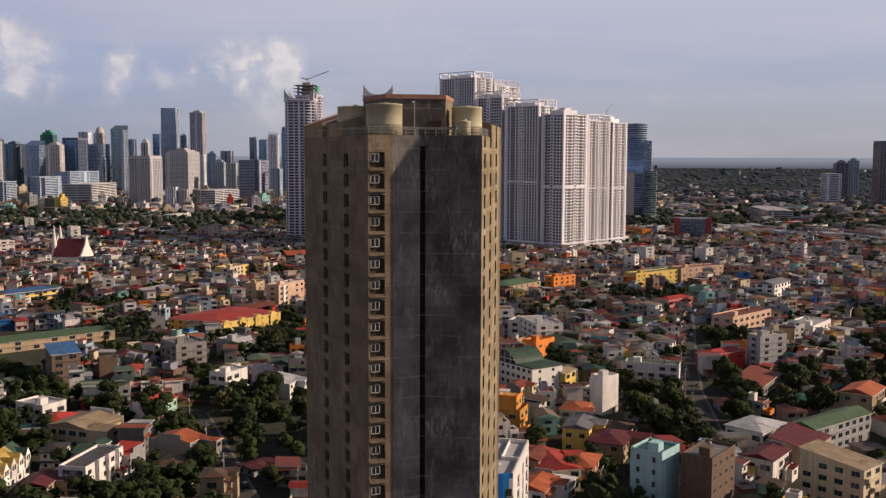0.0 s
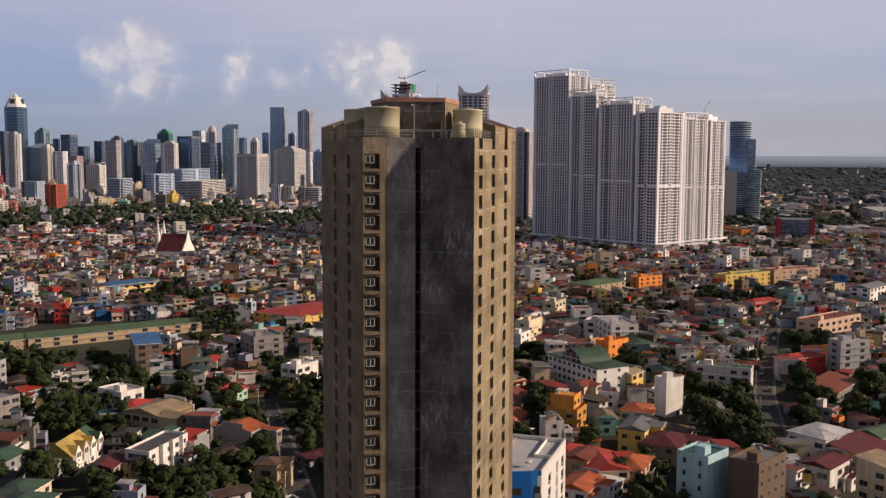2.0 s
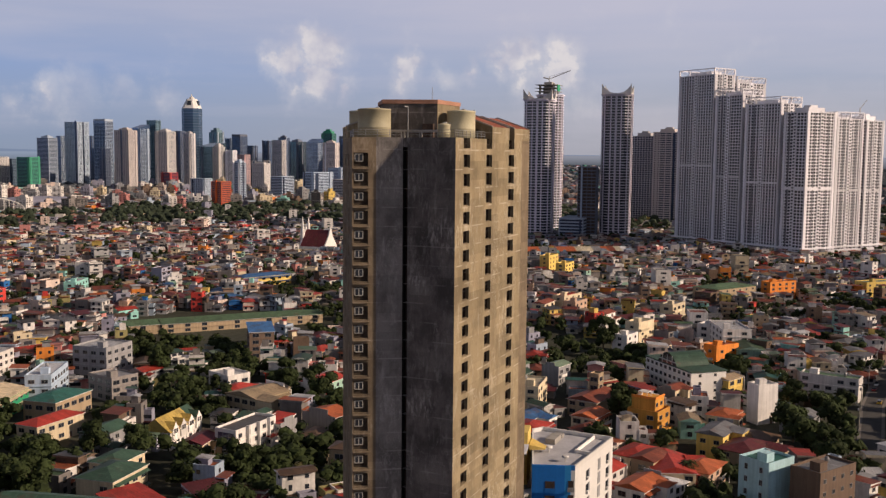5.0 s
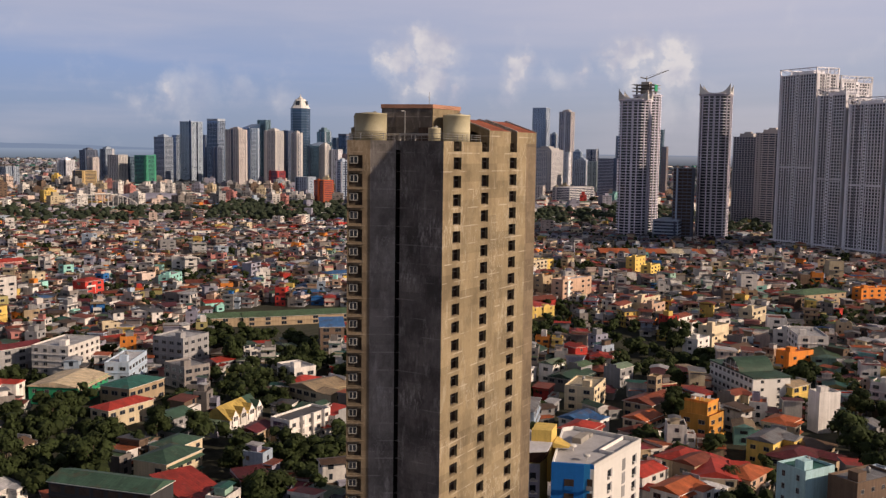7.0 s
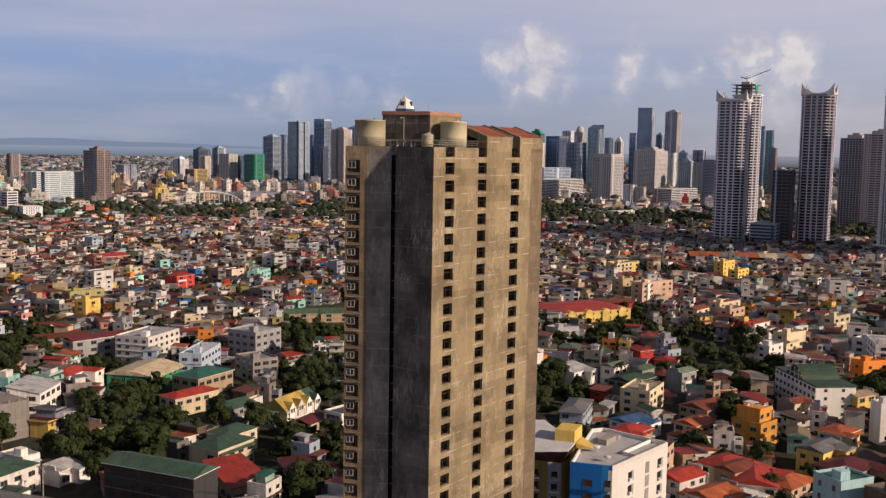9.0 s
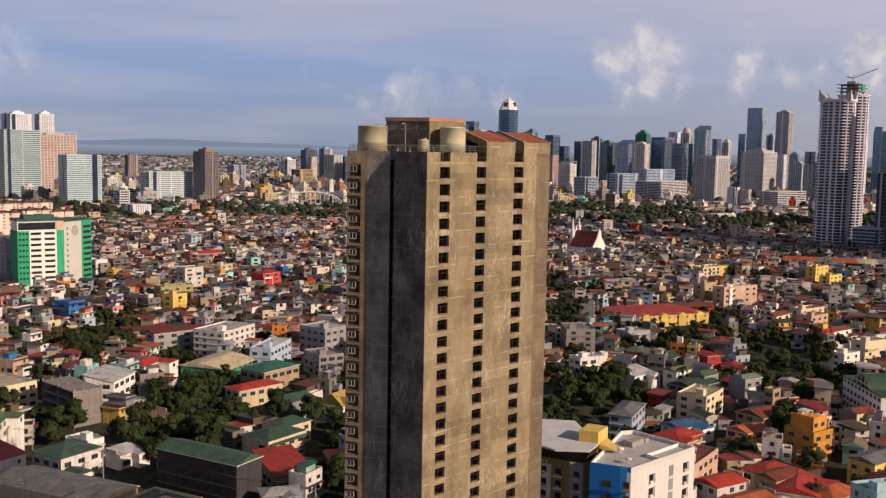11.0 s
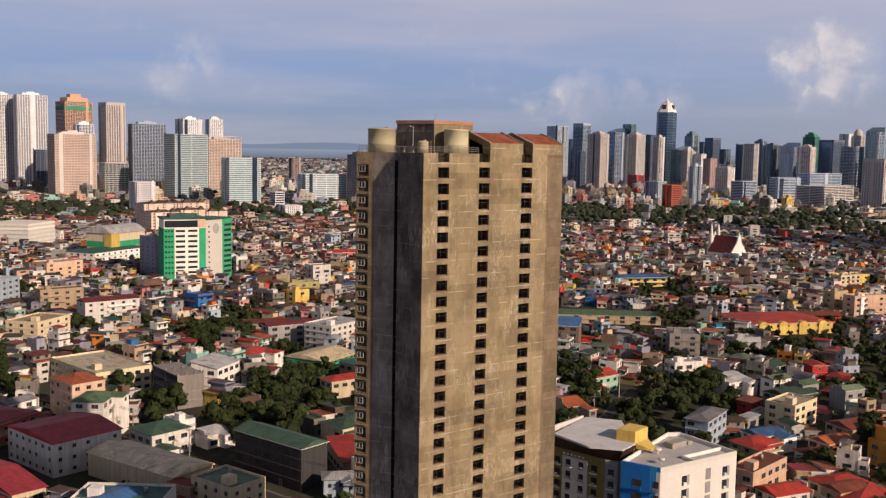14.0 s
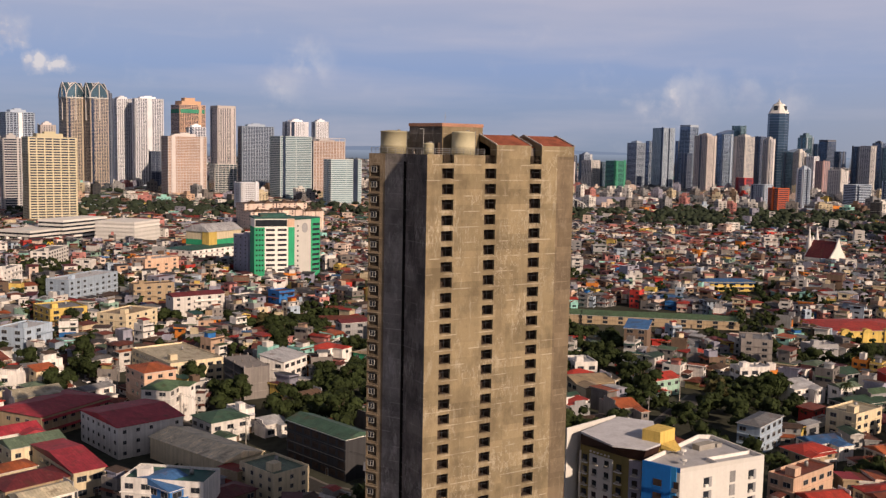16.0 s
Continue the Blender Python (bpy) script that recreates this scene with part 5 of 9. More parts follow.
high_rise("grey low block far off", 2063, 669, 21.6, 21.6, 68.4, "punched", "grey", yaw=0, crown="none")
high_rise("teal glass tower far off", 2349, 702, 15.9, 15.9, 162.8, "curtain", "teal", M_TEALGLASS, yaw=0, crown="none")
high_rise("blue green glass tower", 2629, 817, 18.9, 18.9, 168.8, "curtain", "teal", M_TINT, yaw=0, crown="slant")
high_rise("brown slim tower far off", 2256, 660, 12.2, 12.2, 118.9, "ribs", "brown", yaw=0, crown="none")
high_rise("long white office block", 1949, 1095, 120.0, 36.0, 62.1, "banded", "paleblue", M_TINT, yaw=0, crown="none")
high_rise("pale blue low block far off", 1820, 1101, 74.6, 29.9, 52.6, "banded", "paleblue", yaw=0, crown="none")
high_rise("long grey low block", 1735, 1143, 67.1, 26.9, 44.1, "banded", "grey", yaw=0, crown="none")
high_rise("long cream mall far off", 1790, 983, 141.3, 56.5, 40, "banded", "cream", yaw=0, crown="none")
high_rise("red block among city towers", 1841, 1539, 29.0, 29.0, 45.0, "banded", "red", yaw=0, crown="none")
high_rise("vivid orange red block", 1331, 1013, 24.5, 24.5, 44.0, "banded", "orange", yaw=0, crown="none")
high_rise("grey low block far off", 1392, 1102, 28.9, 28.9, 46.9, "punched", "grey", yaw=0, crown="none")
high_rise("white low block far off", 1659, 750, 17.6, 17.6, 38.0, "punched", "white", yaw=0, crown="none")
high_rise("beige low block far off", 1667, 730, 16.2, 16.2, 33.5, "punched", "peach", yaw=0, crown="none")
high_rise("long tan block far off", 1755, 694, 98.4, 39.4, 30.6, "banded", "tan", yaw=0, crown="none")
high_rise("cream ribbed low block", 1252, 571, 46.1, 18.4, 11.5, "ribs", "cream", yaw=0, crown="none")
high_rise("dark brown tower far off", 2195, -607, 27.1, 27.1, 86.1, "curtain", "brown", yaw=0, crown="box")
high_rise("grey tower far off", 2284, -657, 21.9, 21.9, 91.2, "grid", "grey", yaw=0, crown="box")
high_rise("brown tower among city towers", 1982, -639, 35.3, 35.3, 132.0, "grid", "brown", yaw=0, crown="none")
high_rise("white low block far off", 2007, -541, 31.5, 31.5, 64.9, "banded", "white", yaw=0, crown="none")
high_rise("long cream school block", 1419, -310, 130.0, 36.0, 20.0, "banded", "tan", yaw=0, crown="none")
show = high_rise("dark glass showroom with red corner", 1058, -151, 44.8, 35.8, 25.1, "curtain", "dark", M_TINT, yaw=0, crown="none")
for cy in (-0.5, 0.5):
    part("corner_shaft", boxes_mesh("corner_shaft", [(-23.6, cy * 35.8 - 3, 0, -20.5, cy * 35.8 + 3, 27)], TWALL["red"]), show, "deep red corner of the front")
high_rise("grey beige residential tower", 1292, 243, 31.7, 31.7, 125.0, "grid", "tan", yaw=0, crown="box")
high_rise("brown residential tower with balconies", 1250, 201, 33.6, 33.6, 129.4, "balcony", "peach", yaw=0, crown="box")
high_rise("dark netted unfinished block", 976, 242, 20.7, 20.7, 83.6, "curtain", "dark", M_HOLE, yaw=0, crown="none")
high_rise("grey open parking podium", 973, 255, 55.3, 27.7, 25.0, "banded", "grey", yaw=0, crown="none")


# ---- buildings that stand out among the houses ----
low_building("four-storey white building with a dark red roof", -12.3, 170.6, 22.9, 28.1, 10.5, "gable", "white", "crimson", 11.5, "apartment_block", look_of="plain", win=(1.2, 1.2))
low_building("cream house with a bright red roof", -38.9, 142.2, 9.3, 35.9, 8.0, "gable", "cream", "crimson", 10, "house")
low_building("low hall with a maroon roof", -30.5, 206, 32, 22, 8.0, "hip", "tan", "crimson", 33, "hall")
low_building("white block with a teal roof inside its parapet", -21.3, 94.3, 22.7, 11.7, 13.0, "flat", "white", "teal", -40, "apartment_block")
low_building("bright blue building with a blue roof", -23.7, 94.5, 8.8, 18.1, 12.0, "gable", "blue", "blue", 21, "shop_building")
low_building("long tan warehouse with a faded roof", 1.7, 136.0, 38.0, 15.0, 7.0, "gable", "cream", "sand", -72, "warehouse", base=(0,))
low_building("pale rendered block with a weathered green roof", 11.2, 102.7, 12.5, 16.5, 8.2, "flat", "cream", "sage", 15, "apartment_block", look_of="plain", win=(1.2, 1.2))
low_building("dark old concrete building with a green roof", 35.1, 116.6, 29.7, 10.4, 13.0, "gable", "dark", "forest", -77, "apartment_block", look_of="bare")
low_building("peach apartment house with an orange roof", 7.8, 220.4, 12.8, 17.0, 14.0, "hip", "peach", "orange", 9, "apartment_block")
low_building("white three-storey house with a green roof", 5.2, 193.7, 14.1, 10.8, 13.0, "hip", "white", "green", 50, "house")
low_building("long cream hall with a pale roof", 30.5, 262, 24, 40, 9.5, "flat", "cream", "cream", 8, "hall", look_of="plain")
low_building("yellow three-storey block among lower roofs", 8.2, 401.1, 20.2, 23.5, 12.0, "flat", "yellow", "grey", 11, "apartment_block")
low_building("pale blue office block", -18.9, 340.9, 19.6, 15.1, 13.0, "flat", "paleblue", "pale", 41, "office_block")
low_building("cream apartment block among lower roofs", 36.2, 368.7, 26.4, 18.2, 12.0, "flat", "cream", "tan", 38, "apartment_block")
low_building("tan slatted building among lower roofs", 72.7, 454.9, 25.1, 10.8, 14.0, "flat", "tan", "brown", 0, "apartment_block")
low_building("white building with maroon gabled roof", 84.9, 406.2, 31.7, 11.3, 13.0, "gable", "white", "maroon", 5, "apartment_block")
low_building("grey blue office block with strip windows", 42.6, 508.8, 50.7, 17.1, 14.0, "flat", "paleblue", "pale", 41, "office_block")
low_building("peach flat-roofed block among lower roofs", 111.4, 585.8, 29.5, 17.6, 15.0, "flat", "peach", "pale", 18, "apartment_block")
frame_building("unfinished bare concrete frame building", 46.4, 219.4, 10.8, 24.0, 13.0, 0)
low_building("white three-storey house with a pale sheet roof", 66.6, 228.5, 18.1, 11.9, 11.0, "shed", "white", "pale", 35, "house")
low_building("house with a red roof", 94.7, 249.6, 16.5, 9.8, 9.0, "hip", "white", "red", 25, "house")
low_building("white bungalow with a dark green hipped roof", 15.6, 162.1, 14.4, 13.1, 8.0, "hip", "white", "forest", 11, "house")
low_building("white house among lower roofs", 57.6, 708.0, 51.2, 14.4, 12.0, "flat", "white", "grey", 62, "house")
low_building("white office block among lower roofs", 5.2, 570.0, 32.4, 8.0, 14.0, "flat", "white", "grey", 60, "apartment_block")
low_building("green walled building with a cream roof", 122.0, 237.6, 25.2, 19.9, 7.0, "gable", "green", "sand", 23, "house")
low_building("house with a long teal roof", 130.1, 211.3, 20.4, 13.7, 8.0, "hip", "tan", "teal", 7, "house")
low_building("cream bungalow with a bright red roof", 107.7, 192.4, 20.4, 9.3, 7.0, "hip", "cream", "red", -1, "house")
low_building("grey concrete apartment block", 187.3, 242.3, 17.8, 17.0, 14.0, "flat", "grey", "pale", 5, "apartment_block")
low_building("grey four-storey block among lower roofs", 161.5, 213.6, 12.0, 15.7, 9.0, "flat", "raw", "grey", -14, "apartment_block")
low_building("pale blue house among lower roofs", 149.9, 236.4, 24.8, 9.8, 11.0, "flat", "paleblue", "pale", 30, "house")
low_building("white hall among lower roofs", 155.8, 280.2, 25.8, 17.3, 12.0, "flat", "white", "pale", 19, "hall")
low_building("terrace with a maroon roof", 140.8, 299.2, 27.5, 8.7, 10.0, "gable", "grey", "maroon", -4, "terrace")
low_building("bungalow with a dark green hipped roof", 70.9, 132.8, 16.5, 11.8, 8.0, "hip", "cream", "forest", 7, "house")
low_building("aqua painted house among lower roofs", 366.9, 429.4, 24.8, 8.0, 10.0, "flat", "aqua", "pale", 25, "house")
low_building("red painted house among lower roofs", 297.4, 431.7, 15.7, 10.9, 13.0, "hip", "red", "red", 3, "house")
low_building("cream narrow house among lower roofs", 303.8, 493.1, 14.9, 8.0, 12.0, "flat", "cream", "cream", 19, "house")
low_building("olive painted building among lower roofs", 224.4, 432.7, 22.3, 9.9, 10.0, "flat", "olive", "cream", -7, "house")
low_building("yellow narrow house among lower roofs", 193.3, 382.7, 11.7, 8.0, 13.0, "flat", "yellow", "cream", 14, "house")
low_building("pink building among lower roofs", 357.0, 596.7, 27.7, 17.2, 9.0, "gable", "pink", "red", -7, "house")
low_building("white house with an open upper floor", 25.2, 168.4, 5.9, 9.9, 8.0, "flat", "white", "pale", 7, "house")
low_building("grey apartment block with a blue roof", 241.2, 198.0, 11.1, 15, 15.5, "shed", "brown", "blue", -51, "apartment_block")
low_building("white flat-roofed house among lower roofs", 188.7, 177.8, 10.4, 14.2, 7.6, "flat", "white", "pale", -21, "house")
low_building("house with a cream gable", 168.7, 150.6, 17.0, 16.3, 7.0, "gable", "cream", "tan", -12, "house")
low_building("house with a rusty orange sheet roof", 151.3, 110.1, 8.3, 14.1, 8.0, "gable", "raw", "orange", -12, "house")
row = low_building("white row of houses with a flat dark roof", 124.5, 125.3, 21.0, 8.4, 9.0, "flat", "white", "dark", -3, "terrace", tank_on=False, base=(-90,))
part("glass_front", boxes_mesh("glass_front", [(-10.62, -3.3, 0.4, -10.503, 2.9, 8.6)], M_TGLASS), row, "dark blue glazed front")
part("mullion", boxes_mesh("mullion", [(-10.7, -3.3, z, -10.62, 2.9, z + 0.12) for z in (2.6, 5.0, 7.2)] + [(-10.7, y - 0.05, 0.4, -10.62, y + 0.05, 8.6) for y in (-1.3, 0.8)], M_STEEL), row)
for k, x in enumerate((-5.2, 0.4, 6.0)):
    part("fin_wall", boxes_mesh("fin_wall", [(x - 0.15, -5.4, 0, x + 0.15, -4.203, 10.2)], WALL["white"]), row, "white dividing wall between the houses")
low_building("low house with a red lean-to roof and white gable walls", 138.6, 121.8, 7.0, 8.0, 7.0, "shed", "white", "red", -95, "house")
low_building("low house with a dark green gabled roof", 140.5, 131.5, 12.0, 8.5, 6.5, "gable", "grey", "forest", 85, "house")
low_building("grey concrete apartments with balconies", 287.3, 164.2, 14.5, 18.4, 12.0, "flat", "raw", "grey", -45, "apartment_block")
low_building("white house among lower roofs", 319.3, 151.5, 15.0, 9.5, 8.0, "flat", "grey", "pale", -18, "house")
low_building("white balconied house among lower roofs", 238.4, 125.0, 14.5, 8.0, 10.0, "flat", "white", "pale", -17, "house")
low_building("yellow school hall with a big red roof", 396.5, 183.9, 51.1, 37.5, 6.5, "hip", "yellow", "red", -24, "school")
low_building("yellow block among lower roofs", 600.6, 252.8, 26.9, 11.7, 11.0, "flat", "yellow", "cream", -17, "apartment_block")
low_building("pinkish white apartment block", 483.5, 174.7, 31.8, 9.6, 14.0, "flat", "peach", "pale", -15, "apartment_block")
low_building("low orange building with a blue roof", 471.2, 350.5, 40.3, 14.0, 7.0, "hip", "yellow", "blue", -25, "market_building")
low_building("plain white tower-like block", 233.6, -25.3, 8.8, 6.2, 14.0, "flat", "white", "pale", -44, "apartment_block", base=(0, -90), look_of="plain")
low_building("long low building with a green roof", 284.5, -47.1, 22.8, 8.1, 9.0, "flat", "white", "green", -101, "hall")
low_building("vivid orange house among lower roofs", 338.2, 3.5, 15.3, 8.0, 8.0, "flat", "orange", "orange", -34, "house")
oc = low_building("ochre three-storey house with a set-back top floor", 195.9, 8.6, 10.5, 11.1, 10.0, "flat", "ochre", "rust", -12, "house", tank_on=False, look_of="balcony")
part("top_floor", boxes_mesh("top_floor", [(-2.6, -3.4, 10.1, 5.0, 5.2, 14.2)], WALL["ochre"]), oc, "set-back ochre top floor")
part("balustrade", boxes_mesh("balustrade", [(-2.7, -3.6, 14.2, 5.1, -3.3, 15.0), (-2.7, -3.3, 14.2, -2.4, 5.3, 15.0)], WALL["orange"]), oc)
part("roof_shelter", boxes_mesh("roof_shelter", [(-1.6, 0, 15.9, 2.2, 3.6, 16.1), (-1.5, 0.1, 14.2, -1.3, 0.3, 15.9), (1.9, 0.1, 14.2, 2.1, 0.3, 15.9), (-1.5, 3.3, 14.2, 2.1, 3.5, 15.9)], WALL["white"]), oc, "small white roof shelter")
part("white_flank", boxes_mesh("white_flank", [(5.25, -4.0, 0, 5.5, 5.4, 13.6)], WALL["white"]), oc)
for c in (-1.2, 2.6):
    part("window", WIN[(1.8, 1.4)], oc, m=pose(c, -3.42, 12.2))
low_building("yellow house with a grey gable roof", 186.6, -15.8, 14.2, 8.8, 8.0, "gable", "yellow", "grey", -11, "house")
low_building("pale aqua apartment block", 131.1, -36.1, 11.2, 9.3, 17.0, "flat", "palesea", "teal", -30, "apartment_block", win=(1.0, 1.5), look_of="plain", base=(0,))
low_building("brown rendered apartment block", 130.0, -50.3, 16.1, 8.7, 17.0, "flat", "brown", "grey", -30, "apartment_block", win=(1.2, 1.2), look_of="plain", base=(-90,))
low_building("white hall with a pale hipped roof", 194.2, -74.6, 17.1, 13.5, 8.0, "hip", "white", "pale", -39, "hall")
low_building("long hall with a green sheet roof", 201.5, -99.9, 34.5, 10.0, 9.0, "gable", "grey", "green", -44, "warehouse")
low_building("cream school building with rows of windows", 141.2, -87.7, 10.5, 18.6, 13.0, "shed", "cream", "tan", -41, "school")
low_building("tan house with an orange roof", 238.1, -120.2, 17.9, 11.4, 11.0, "gable", "tan", "orange", -30, "house")
low_building("red house among lower roofs", 321.1, -80.8, 23.1, 9.5, 8.0, "hip", "red", "red", -47, "house")
low_building("grey apartment block with a cream top", 327.9, -102.4, 16.5, 8.0, 15.0, "flat", "grey", "cream", -55, "apartment_block")
low_building("ochre apartment row among lower roofs", 420.1, -106.0, 42, 13, 11.0, "flat", "peach", "rust", -38, "apartment_block")
low_building("white low hall among lower roofs", 410.9, -139.5, 30.2, 14.8, 8.0, "flat", "white", "pale", -30, "hall")
low_building("pale orange block among lower roofs", 568.5, -3.4, 24.8, 8.1, 12.0, "flat", "orange", "orange", -38, "apartment_block")
low_building("white and pink house", 369.3, 3.6, 14.3, 27.2, 12.0, "flat", "white", "pale", -68, "house")
low_building("white gabled block among lower roofs", 555.9, -148.5, 31.1, 13.3, 12.0, "gable", "white", "grey", -30, "apartment_block")
low_building("peach apartment row among lower roofs", 658.5, -109.5, 47.3, 12.9, 11.0, "flat", "peach", "rust", -50, "apartment_block")
low_building("pale yellow apartment row", 625.2, -72.2, 49.6, 11.3, 10.0, "flat", "yellow", "sage", -44, "apartment_block")
low_building("hall with a dark green roof", 542.9, 29.2, 39.9, 20.5, 10.0, "hip", "tan", "green", -31, "hall")
low_building("house with a bright red roof", 495.9, -76.5, 24.5, 9.9, 8.0, "hip", "pink", "red", -43, "house")
low_building("vivid red house among lower roofs", 288.4, 92.3, 8.5, 7.0, 9.0, "gable", "red", "red", 60, "house", win=(1.2, 1.2))
low_building("white apartment house with a sunlit cream side", 219.9, 60.5, 18.3, 11.6, 9.0, "flat", "cream", "cream", 7, "house")
low_building("small tan bell tower", 228.1, 35.5, 5.3, 3.7, 13.0, "flat", "tan", "tan", -7, "bell_tower", tank_on=False)
low_building("cream block with a red roof edge", 440.5, 109.2, 22.5, 8.0, 12.0, "flat", "cream", "red", -12, "apartment_block")
low_building("bright yellow narrow house", 645.4, 184.6, 23.5, 8.0, 14.0, "flat", "yellow", "yellow", -2, "house")
low_building("bright yellow house among lower roofs", 612.5, 161.3, 20.9, 8.0, 12.0, "flat", "yellow", "yellow", -3, "house")
low_building("cream block among lower roofs", 585.7, 247.7, 24.1, 8.0, 12.0, "flat", "cream", "cream", -5, "house")
low_building("white apartment house among lower roofs", 479.8, 175.5, 16.7, 8.0, 13.0, "flat", "white", "pale", -5, "house")
low_building("tan unfinished block among lower roofs", 481.7, 195.5, 16.0, 8.0, 14.0, "flat", "tan", "tan", 0, "house")
low_building("cream house with a sunlit side and cream roof", 369.2, 49.2, 16.5, 8.0, 11.0, "flat", "cream", "cream", -16, "house")
low_building("cream house with a sunlit side and brown roof", 322.6, 26.4, 13.1, 8.0, 10.0, "gable", "cream", "brown", -16, "house")
low_building("white house with a sunlit side and rust roof", 399.6, 76.8, 17.1, 8.0, 9.0, "gable", "white", "rust", -11, "house")
low_building("peach house with a sunlit side and grey roof", 431.2, 101.5, 18.4, 8.0, 10.0, "flat", "peach", "grey", -7, "house")
low_building("white house with a sunlit side and pale roof", 339.9, 50.1, 13.1, 8.0, 9.0, "flat", "white", "pale", -11, "house")
low_building("cream house with a sunlit side and grey roof", 439.8, 45.1, 18.8, 8.0, 11.0, "flat", "cream", "grey", -12, "house")
low_building("cream house with a sunlit side and rust roof", 417.6, 117.1, 17.0, 8.0, 10.0, "gable", "cream", "rust", -3, "house")
low_building("white house with a sunlit side and pale roof", 384.3, 15.3, 15.6, 8.0, 10.0, "flat", "white", "pale", -16, "house")
low_building("grey house with a sunlit side and sage roof", 261.4, 61.3, 10.3, 7.2, 8.0, "gable", "grey", "sage", -13, "house")
low_building("white house with a sunlit side and sage roof", 253.1, 88.9, 10.1, 7.1, 8.0, "gable", "white", "sage", -9, "house")
low_building("grey house with a sunlit side and green roof", 255.2, 77.0, 9.5, 6.7, 8.0, "gable", "grey", "green", -8, "house")
low_building("yellow house with a sunlit side and tan roof", 262.8, -9.0, 10.8, 7.6, 9.0, "gable", "yellow", "tan", -23, "house")
low_building("cream house with a sunlit side and rust roof", 240.7, 8.2, 9.6, 6.7, 8.0, "gable", "cream", "rust", -20, "house")
low_building("grey violet office annexe with small windows", 188.5, 600.8, 9.8, 19.0, 29.0, "flat", "lavender", "grey", 16, "office_block", look_of="plain", win=(1.2, 1.2))
low_building("pale blue house with a grey roof", 174.4, 64.8, 19.6, 8.0, 10.0, "hip", "paleblue", "grey", 18, "house")
low_building("ochre flat-roofed house among lower roofs", 140.7, 21.2, 21.6, 8.0, 10.0, "flat", "peach", "rust", 8, "house")
low_building("cream house among lower roofs", 129.7, 54.1, 11.6, 8.0, 8.0, "flat", "cream", "pale", 1, "house")

low_building("cream house with a broad red tiled hipped roof", 155.3, 3.4, 14.5, 10.2, 7, "hip", "cream", "red", -15, "house")
low_building("white house with a red tiled gable roof", 136.3, 9.9, 12.1, 8.5, 6.5, "gable", "white", "red", -15, "house")
low_building("long cream house with red tiled gables", 148.5, -7.5, 17.6, 12.0, 6.5, "gable", "cream", "red", 20, "house")
low_building("white house with ribbed orange red tiles", 126.3, -3.6, 13, 9.0, 7, "gable", "white", "orange", -15, "house")
low_building("cream house with an orange gable roof", 193.9, 28.7, 12.4, 8.7, 6.5, "gable", "cream", "orange", -10, "house")
low_building("long low house with a rusty red roof", 221.6, 34.8, 18.9, 12.0, 6, "gable", "tan", "rust", -12, "house")
low_building("low house with a faded blue sheet roof", 187.1, 50.0, 12.5, 8.7, 5, "gable", "white", "blue", -10, "house")
low_building("peach house with a salmon tiled roof", 152.8, -16.0, 14.2, 9.9, 6, "hip", "peach", "orange", -12, "house")
low_building("house with a dark maroon hipped roof", 178.9, -25.9, 17.1, 11.9, 6, "hip", "tan", "maroon", -15, "house")
low_building("cream house with an orange hipped roof", 213.6, -14.5, 12.6, 8.8, 7, "hip", "cream", "orange", -12, "house")
low_building("white house with a pale blue-grey sheet roof", 242.4, 102.9, 13.7, 9.6, 6, "shed", "white", "pale", -5, "house")
low_building("long low workshop with a rusty red sheet roof", 59.5, 113.5, 12.0, 21.0, 4.6, "shed", "tan", "red", -18, "house")
low_building("white shed with an open front by the yard", 27.5, 176.0, 9.0, 7.0, 4.5, "shed", "white", "pale", -30, "house")
low_building("low house with a faded brown and cream roof", 58.2, 187.1, 11.0, 8.5, 5.0, "gable", "cream", "brown", 14, "house")
low_building("low house with a dark red roof", 111.6, 134.2, 11.2, 7.8, 6, "gable", "tan", "maroon", 10, "house")
low_building("house with a deep red hipped roof", 173.3, 162.6, 13.5, 9.4, 6.5, "hip", "tan", "red", 5, "house")
low_building("cream gabled house beside a red roof", 173.4, 149.3, 16.0, 11.2, 6.5, "gable", "cream", "tan", 5, "house")
low_building("pale green house with a bright red roof", 197.1, 139.1, 16.7, 11.7, 7, "gable", "mint", "red", 0, "house")
low_building("small house with a red hipped roof", 256.0, 174.2, 12.5, 8.8, 6, "hip", "tan", "red", -5, "house")
low_building("low house with a brown hipped roof", 135.6, 105.0, 11.4, 8.0, 5.5, "hip", "tan", "brown", 0, "house")
low_building("two-storey pinkish house with a tan roof", 119.3, 86.1, 7.9, 6.5, 8, "hip", "tan", "brown", 10, "house")
low_building("house with a dark green hipped roof by trees", 84.0, 142.7, 13.6, 9.5, 7, "hip", "cream", "forest", 5, "house")
low_building("hall with a dark green sheet roof", 105.5, 167.0, 13.6, 9.5, 7, "gable", "grey", "forest", 5, "house")
low_building("white three-storey house with a corrugated dark red roof", 160.6, -71.4, 14, 9.0, 8, "gable", "white", "maroon", -30, "house")
low_building("long block with a brown red sheet roof", 176.9, -84.9, 21.1, 12.0, 8, "shed", "tan", "maroon", -30, "house")
low_building("bungalow with a broad brown hipped roof", 194.0, -26.4, 15.5, 10.9, 5, "hip", "tan", "brown", -20, "house")
low_building("white bungalow with a pale hipped roof", 134.4, -8.3, 12.5, 8.7, 5, "hip", "white", "pale", -20, "house")
low_building("house with a bright red sheet roof", 147.4, -10.9, 9.0, 6.5, 6.5, "gable", "cream", "red", -20, "house")
low_building("house with a rusty red roof beside the hotel", 149.1, -1.6, 10.5, 7.3, 8, "gable", "tan", "rust", -15, "house")
